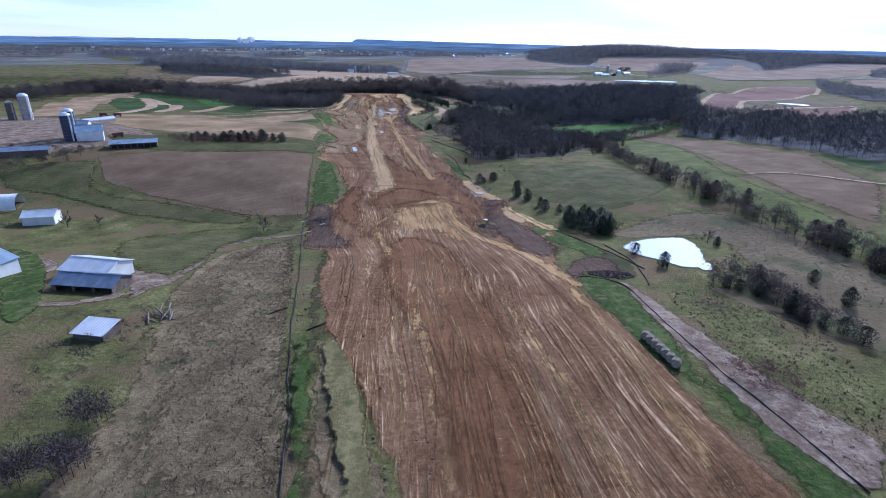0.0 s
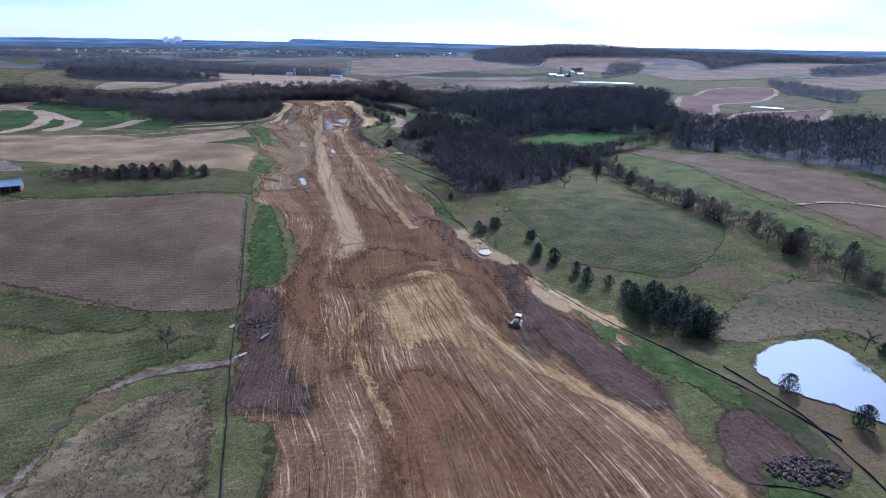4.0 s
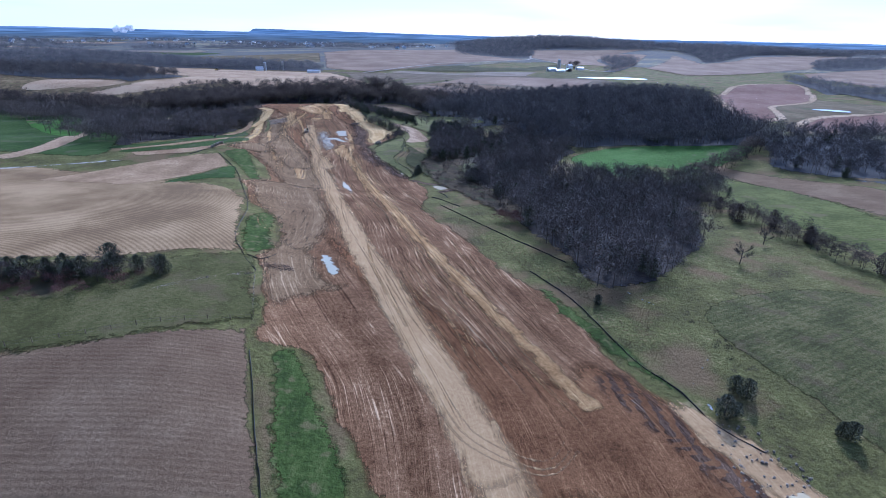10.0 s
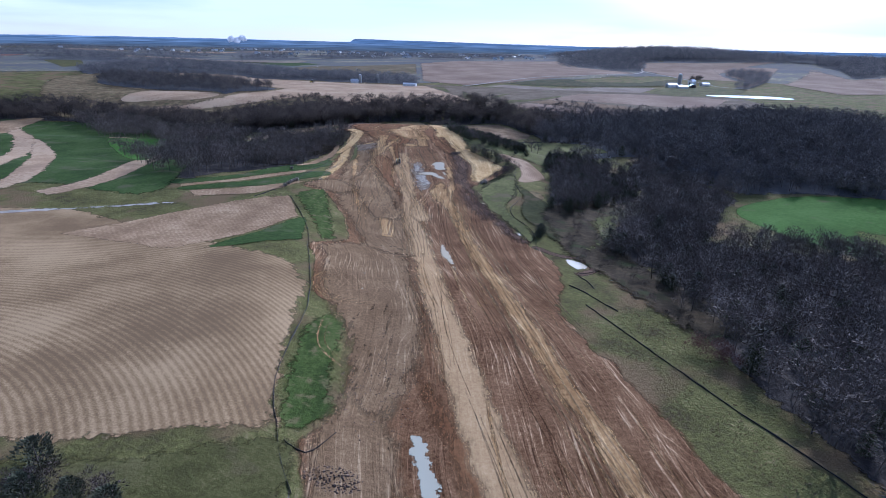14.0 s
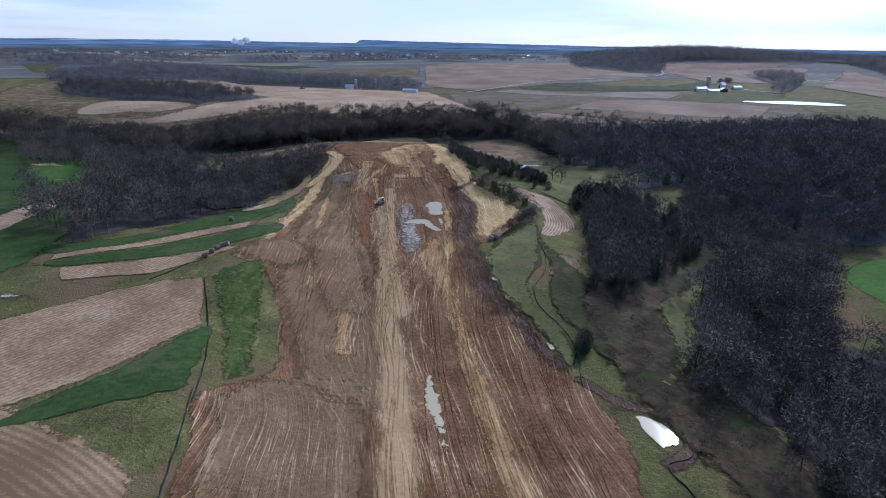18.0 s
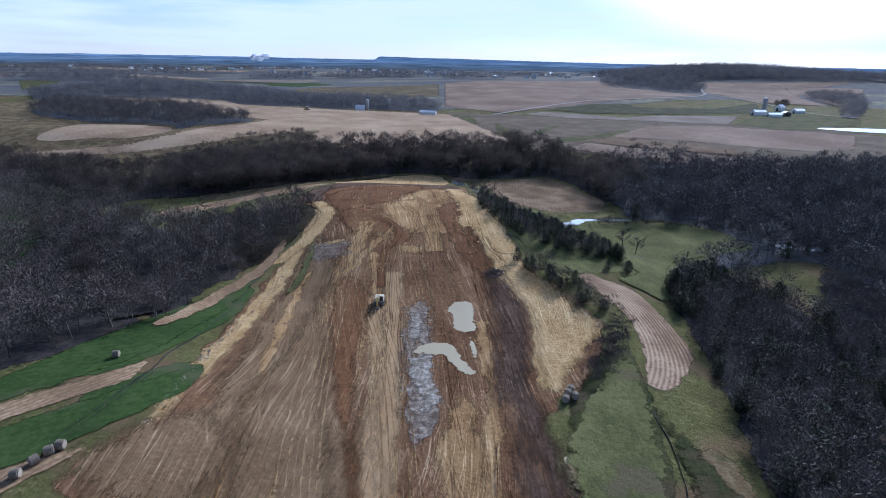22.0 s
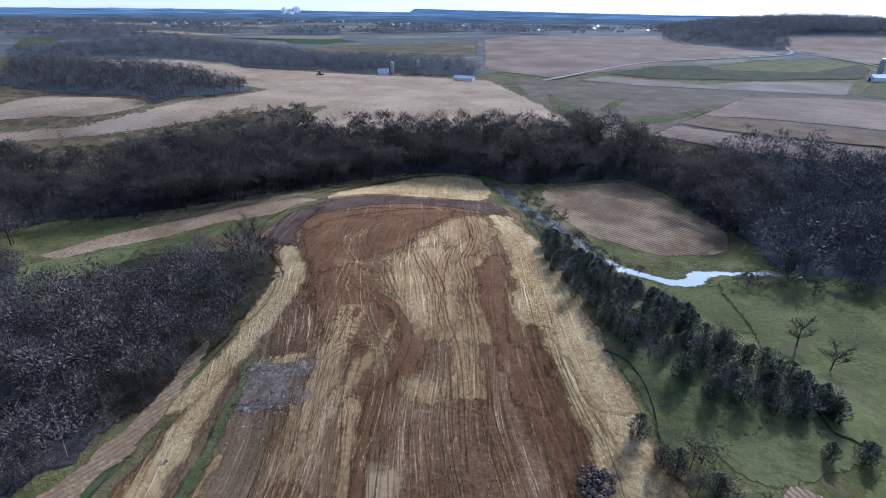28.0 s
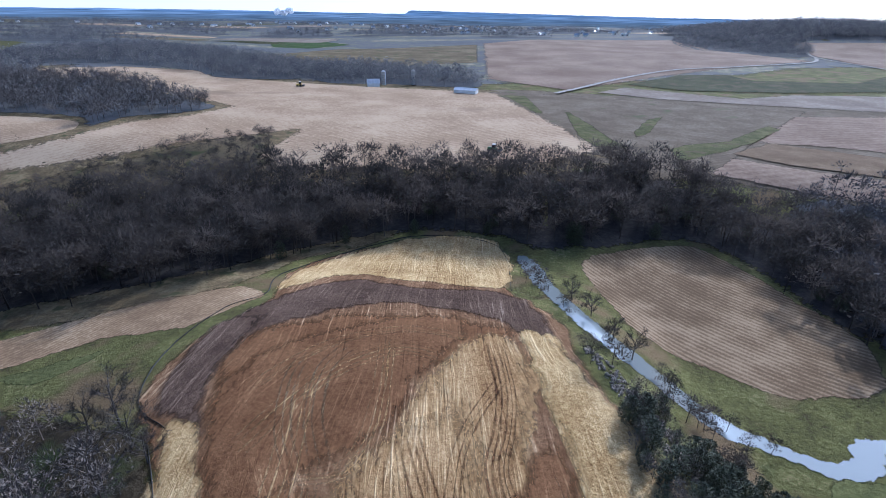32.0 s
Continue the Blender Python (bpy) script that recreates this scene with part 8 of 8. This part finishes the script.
for k in range(1, 7):
    x, y = 34.0 + 0.28 * k, 82.5 - 1.6 * k
    copy_thing(b0, pose(x, y, float(height(x, y)) + 0.12, 0, 0, 65 + 7 * math.sin(k * 2)))
b1 = round_bale(-132.5, 461, 40, "weathered round hay bale beside the silt fence", "hay bales by the contour strips")
for x, y, a in ((-132.0, 464.5, 20), (-131.6, 467.4, 60), (-131.0, 469.6, 35), (-130.2, 471.0, 10), (-141.5, 500, 15)):
    copy_thing(b1, pose(x, y, float(height(x, y)) + 0.12, 0, 0, a))
b2 = round_bale(-46, 501, 70, "grey round hay bale with pale twine under the trees", "hay bales below the straw bank")
for x, y, a in ((-45.2, 503.2, 60), (-43.9, 502.2, 85), (-44.4, 504.6, 75)):
    copy_thing(b2, pose(x, y, float(height(x, y)) + 0.12, 0, 0, a))


def culvert(x, y, turn, label):
    base = thing("culvert_pipe", x, y, label, "pipe", turn, lift=0.2)
    bm = bmesh.new()
    for r, flip in ((0.6, False), (0.48, True)):
        ring = [[bm.verts.new((sx, r * math.cos(a), 0.6 + r * math.sin(a))) for a in np.arange(0, 6.28, 6.2832 / 20)] for sx in (-2.2, 2.2)]
        for k in range(20):
            q = (ring[0][k], ring[0][(k + 1) % 20], ring[1][(k + 1) % 20], ring[1][k])
            bm.faces.new(q if not flip else q[::-1])
        if not flip:
            outer = ring
        else:
            for e in (0, 1):
                for k in range(20):
                    bm.faces.new((outer[e][k], ring[e][k], ring[e][(k + 1) % 20], outer[e][(k + 1) % 20]))
    part("barrel", bm, M["pipe"], base)
    part("collar", drum(0.68, 0.25, (2.2, 0, 0.6), (0, 90, 0), 20), M["pipe"], base)
    return base


pipe = culvert(-46.5, 168, 60, "short grey culvert pipe lying in the mud")
pipe.matrix_world = pipe.matrix_world @ Matrix.Scale(0.55, 4)


def rubble(name, x, y, wide, deep, count, label, mat="clod", big=0.5, turn=0.0):
    """A heap of broken lumps."""
    r = random.Random(int(x * 7 + y))
    p = Pile()
    for _ in range(count):
        a, d = r.uniform(0, 6.283), math.sqrt(r.random())
        lx, ly = math.cos(a) * d * wide, math.sin(a) * d * deep
        c, s = math.cos(radians(turn)), math.sin(radians(turn))
        px, py = x + lx * c - ly * s, y + lx * s + ly * c
        size = big * r.uniform(0.3, 1.0)
        z = float(height(px, py)) + 0.06 + (1 - d) * big * 0.9 * r.random()
        pts = [(px + size * r.uniform(0.5, 1) * math.cos(t), py + size * r.uniform(0.5, 1) * math.sin(t), z + zz * size) for zz in (-0.5, 0.35) for t in (0, 1.5, 3.1, 4.6)]
        p.add(pts + [(px, py, z + size * 0.75)], [(0, 1, 5, 4), (1, 2, 6, 5), (2, 3, 7, 6), (3, 0, 4, 7), (4, 5, 8), (5, 6, 8), (6, 7, 8), (7, 4, 8)])
    ob = new(name, mesh(name, np.array(p.v), p.f, M[mat], soft=False))
    return tagged(ob, label, "rubble", kind="stuff")


M["stone"] = plain("stone", (0.27, 0.225, 0.175), 0.9, vary=0.3, size=1.0, bump=0.4, each=0.35)
M["log"] = plain("log", (0.15, 0.125, 0.105), 0.9, vary=0.3, size=0.6, each=0.4)
rubble("earth_heap", 38, 119, 5.5, 3.0, 260, "heap of dark broken soil at the bank", big=0.6)
rubble("earth_heap", -50, 176, 4.5, 6, 220, "dark churned soil and roots by the culvert", big=0.42)
rubble("earth_heap", -75, 301, 4.5, 2.6, 260, "dark heap of broken earth", big=0.28)
rubble("earth_heap", -60, 562, 3, 3, 120, "small dark earth heap on the shoulder", big=0.6)
rubble("earth_heap", 11, 167, 2.5, 1.5, 60, "loose earth pushed up by the bulldozer", big=0.3)
rubble("clods", -82, 515, 1.6, 26, 420, "line of broken stone and clods beside the cut", "stone", 0.26, 6)
rubble("clods", -60, 520, 1.6, 18, 260, "broken stone and clods along the puddle", "clod", 0.26, 6)
rubble("clods", -43, 455, 3, 26, 380, "clods and roots on the cut's edge", "clod", 0.3, 10)
rubble("clods", -115, 574, 7, 13, 150, "grey broken rock on the shoulder", "stone", 0.35, -12)
rubble("clods", -60, 640, 2.5, 26, 380, "rubble and stumps down the river bank", "stone", 0.6, 22)
rubble("clods", -72, 330, 8, 22, 300, "scattered clods in churned mud", "clod", 0.22)
rubble("clods", -125, 520, 1.2, 45, 300, "pale stones along the shoulder", "stone", 0.3, 4)
rubble("clods", -20, 80, 26, 40, 260, "small clods scattered over the fill", "clod", 0.3, 10)
for x, y in ((-96, 283), (-90, 288), (-83, 293)):
    rubble("clods", x, y, 0.8, 4.0, 70, "stones along a grassy ditch", "stone", 0.28, -50)
rubble("clods", 8, 225, 6, 9, 120, "pale stones round the basin", "stone", 0.4)


def log_pile(x, y, n, turn, label):
    base = thing("log_pile", x, y, label, "log pile", turn)
    r = random.Random(int(abs(x)))
    for k in range(n):
        a = r.uniform(-35, 35)
        part("log", drum(r.uniform(0.12, 0.25), r.uniform(4, 8), (r.uniform(-2.5, 2.5), r.uniform(-2.5, 2.5), 0.3 + 0.12 * (k % 6)), (90 + r.uniform(-8, 8), 0, a), 7, r2=0.08), M["log"], base)


log_pile(-171, 612, 16, 20, "pile of grey felled trunks and brush")
log_pile(-178, 622, 10, 70, "pile of grey felled branches")
log_pile(-60, 92, 9, 40, "heap of old poles and brush by the sheds")


# ---- machines ----
def tracks(base, gauge, length, wide, tall):
    for s in (-1, 1):
        bm = block((wide, length, tall), (s * gauge / 2, 0, tall / 2), bevel=tall * 0.32)
        t = part("track", bm, M["rubber"], base)
        for k in range(9):
            ob = part("track_shoe", block((wide + 0.06, 0.16, 0.07), (s * gauge / 2, -length * 0.42 + length * 0.84 * k / 8, tall)), M["steel"], t)
        for k in (-1, 1):
            part("sprocket", drum(tall * 0.36, wide + 0.08, (s * gauge / 2, k * length * 0.36, tall / 2), (0, 90, 0), 14), M["steel"], t)


def bulldozer(x, y, turn):
    base = thing("bulldozer", x, y, "muddy yellow crawler bulldozer with a white cab roof", "bulldozer", turn, lift=0.14)
    tracks(base, 2.1, 3.6, 0.55, 1.0)
    part("hull", block((1.5, 3.4, 0.7), (0, 0, 0.95), bevel=0.08), M["steel"], base)
    part("bonnet", block((1.25, 1.8, 0.9), (0, 0.85, 1.65), bevel=0.1, taper=0.94), M["yellow"], base)
    cab = part("cab", block((1.55, 1.35, 1.35), (0, -0.75, 1.95), bevel=0.06, taper=0.92), M["glass"], base, "dark glazed cab")
    for sx in (-0.72, 0.72):
        for sy in (-1.38, -0.12):
            part("cab_pillar", block((0.09, 0.09, 1.4), (sx, sy, 1.97)), M["yellow"], cab)
    part("cab_roof", block((1.75, 1.6, 0.14), (0, -0.75, 2.72), bevel=0.05), M["white_paint"], base, "white cab roof")
    part("exhaust", drum(0.07, 0.9, (0.35, 0.7, 2.4), sides=10), M["steel"], base)
    blade = part("blade", block((3.7, 0.22, 1.15), (0, 2.6, 0.65), (-8, 0, 0), bevel=0.05), M["steel"], base, "worn steel blade")
    part("cutting_edge", block((3.7, 0.1, 0.2), (0, 2.74, 0.12)), M["steel"], blade)
    for s in (-1, 1):
        part("push_arm", block((0.18, 2.6, 0.26), (s * 1.5, 1.3, 0.6), bevel=0.03), M["yellow"], base)
    part("ripper", block((1.4, 0.3, 0.9), (0, -2.1, 0.8), bevel=0.05), M["steel"], base)
    return base


def excavator(x, y, turn):
    base = thing("excavator", x, y, "cream and yellow crawler excavator with its bucket on the ground", "excavator", turn, lift=0.14)
    tracks(base, 2.4, 4.2, 0.6, 0.95)
    part("carriage", block((1.6, 2.6, 0.5), (0, 0, 0.9), bevel=0.06), M["steel"], base)
    body = part("body", block((2.7, 3.2, 1.15), (0, 0.7, 1.75), bevel=0.14), M["cream"], base, "cream engine housing")
    part("counterweight", block((2.7, 0.8, 1.2), (0, 2.2, 1.75), bevel=0.3), M["yellow"], body)
    part("vent", block((0.9, 0.05, 0.6), (0.6, 2.62, 1.8)), M["dark"], body)
    part("engine_cover", block((1.4, 1.5, 0.25), (0.4, 1.2, 2.42), bevel=0.06), M["yellow"], body)
    cab = part("cab", block((1.0, 1.7, 1.6), (0.8, -0.5, 2.4), bevel=0.08, taper=0.92), M["glass"], base, "dark glazed cab")
    part("cab_roof", block((1.05, 1.6, 0.1), (0.8, -0.5, 3.22), bevel=0.04), M["cream"], cab)
    boom = part("boom", block((0.42, 3.0, 0.6), (-0.15, -1.9, 2.7), (-32, 0, 0), bevel=0.06), M["yellow"], base)
    part("ram", drum(0.08, 2.2, (-0.15, -1.6, 2.2), (62, 0, 0), 10), M["steel"], boom)
    arm = part("arm", block((0.34, 2.6, 0.45), (-0.15, -3.6, 2.5), (48, 0, 0), bevel=0.05), M["yellow"], base)
    bucket = part("bucket", block((1.15, 0.9, 0.8), (-0.15, -4.4, 0.62), (12, 0, 0), bevel=0.16, taper=0.8), M["steel"], base, "worn steel bucket")
    for k in range(4):
        part("tooth", block((0.12, 0.26, 0.1), (-0.55 + 0.27 * k, -4.85, 0.3)), M["steel"], bucket)
    return base


for machine, size in ((bulldozer(9.0, 170.2, 150), 0.74), (excavator(-92.5, 540.0, 4), 0.9)):
    machine.matrix_world = machine.matrix_world @ Matrix.Scale(size, 4)

# ---- farms and machines beyond the river ----
FB = plan_f_barns
for (x, y), (ln, wd, ev, rs, tn, wl_, rf, words) in zip(FB, ((15, 9, 4, 2.4, 10, "white_paint", "white_roof", "white barn of the farm across the valley"), (15, 8, 3.5, 1.8, 4, "white_paint", "blue_roof", "long white shed of the farm across the valley"),
                                                      (11, 8, 3.5, 2, 80, "old_wood", "blue_roof", "grey farm shed across the valley"), (13, 8, 3.5, 2, 15, "white_paint", "white_roof", "white farm shed beside the country road"),
                                                      (9, 8, 5, 3, 30, "white_paint", "grey_roof", "white two-storey farmhouse among trees"))):
    barn("farm_house" if "house" in words else "far_barn", x, y, ln, wd, ev, rs, tn, wl_, rf, words, category="house" if "house" in words else "barn")
silo(*FB[5], 2.6, 15, "concrete", "white_roof", "slim grey silo of the far farm")
stand("farm_trees", scatter(plan_f_trees, 8), KIND, (9, 13), M["twigs"], "leafless trees round the far farmhouse")
barn("ridge_barn", -208, 1018, 10, 7, 3, 3, 20, "white_paint", "white_roof", "white barn behind the ridge field")
silo(-202, 1030, 1.7, 11, "concrete", "white_roof", "pale silo behind the ridge field")
silo(-178, 1040, 1.7, 12, "concrete", "concrete", "grey silo behind the ridge field")
barn("ridge_shed", -128, 1004, 18, 8, 3, 1.5, -12, "white_paint", "white_roof", "long white shed by the ridge road", shaded_doorway=False)


def tractor(name, x, y, turn, paint, label, category):
    base = thing(name, x, y, label, category, turn, lift=0.35)
    part("body", block((1.4, 4.4, 1.5), (0, 0, 1.5), bevel=0.12), M[paint], base)
    part("cab", block((1.7, 1.7, 1.6), (0, -0.8, 2.9), bevel=0.1, taper=0.9), M["glass"], base)
    part("cab_roof", block((1.8, 1.8, 0.15), (0, -0.8, 3.75), bevel=0.05), M["white_paint"], base)
    for s in (-1, 1):
        part("rear_wheel", drum(0.95, 0.6, (s * 1.2, -1.2, 0.9), (0, 90, 0), 18, bevel=0.1), M["rubber"], base)
        part("front_wheel", drum(0.6, 0.45, (s * 1.05, 1.5, 0.56), (0, 90, 0), 16, bevel=0.08), M["rubber"], base)
    part("implement", block((5.5, 1.4, 0.8), (0, -3.4, 0.9), bevel=0.1), M["dark"], base)


M["green_paint"] = plain("green_paint", (0.03, 0.11, 0.03), 0.4, vary=0.15)
tractor("tractor", -97, 816, 70, "green_paint", "green tractor with an implement in the stubble field", "tractor")
tractor("combine", -262, 990, 100, "yellow", "yellow farm machine on the ridge field", "combine")

# village and scattered houses in the distance
house_rnd = random.Random(5)
house = None
for k in range(120):
    x, y = house_rnd.uniform(-1300, 300), house_rnd.uniform(2000, 3300)
    if k % 4 == 0:
        x, y = house_rnd.uniform(-2000, 1400), house_rnd.uniform(2150, 3300)
    a = house_rnd.uniform(0, 180)
    if house is None:
        house = barn("far_house", x, y, 12, 9, 4.5, 3.2, a, "white_paint", "grey_roof", "small white house in the distant village", category="house")
    else:
        copy_thing(house, pose(x, y, float(height(x, y)), 0, 0, a))

# steam from a plant on the skyline
plume = new("steam_plume")
plume.location = (-1540, 3930, 26)
tagged(plume, "white steam plume rising on the horizon", "steam")
for k in range(9):
    bm = bmesh.new()
    bmesh.ops.create_icosphere(bm, subdivisions=3, radius=14 + 5 * math.sin(k * 2.1))
    for v in bm.verts:
        v.co *= 1 + 0.35 * noise.noise(v.co * 0.11 + Vector((k, 0, 0)))
    bm.transform(Matrix.Translation((k * 13 - 50, 0, 12 + 7 * math.sin(k * 1.3) + 1.5 * k)))
    part("puff", bm, M["steam"], plume)
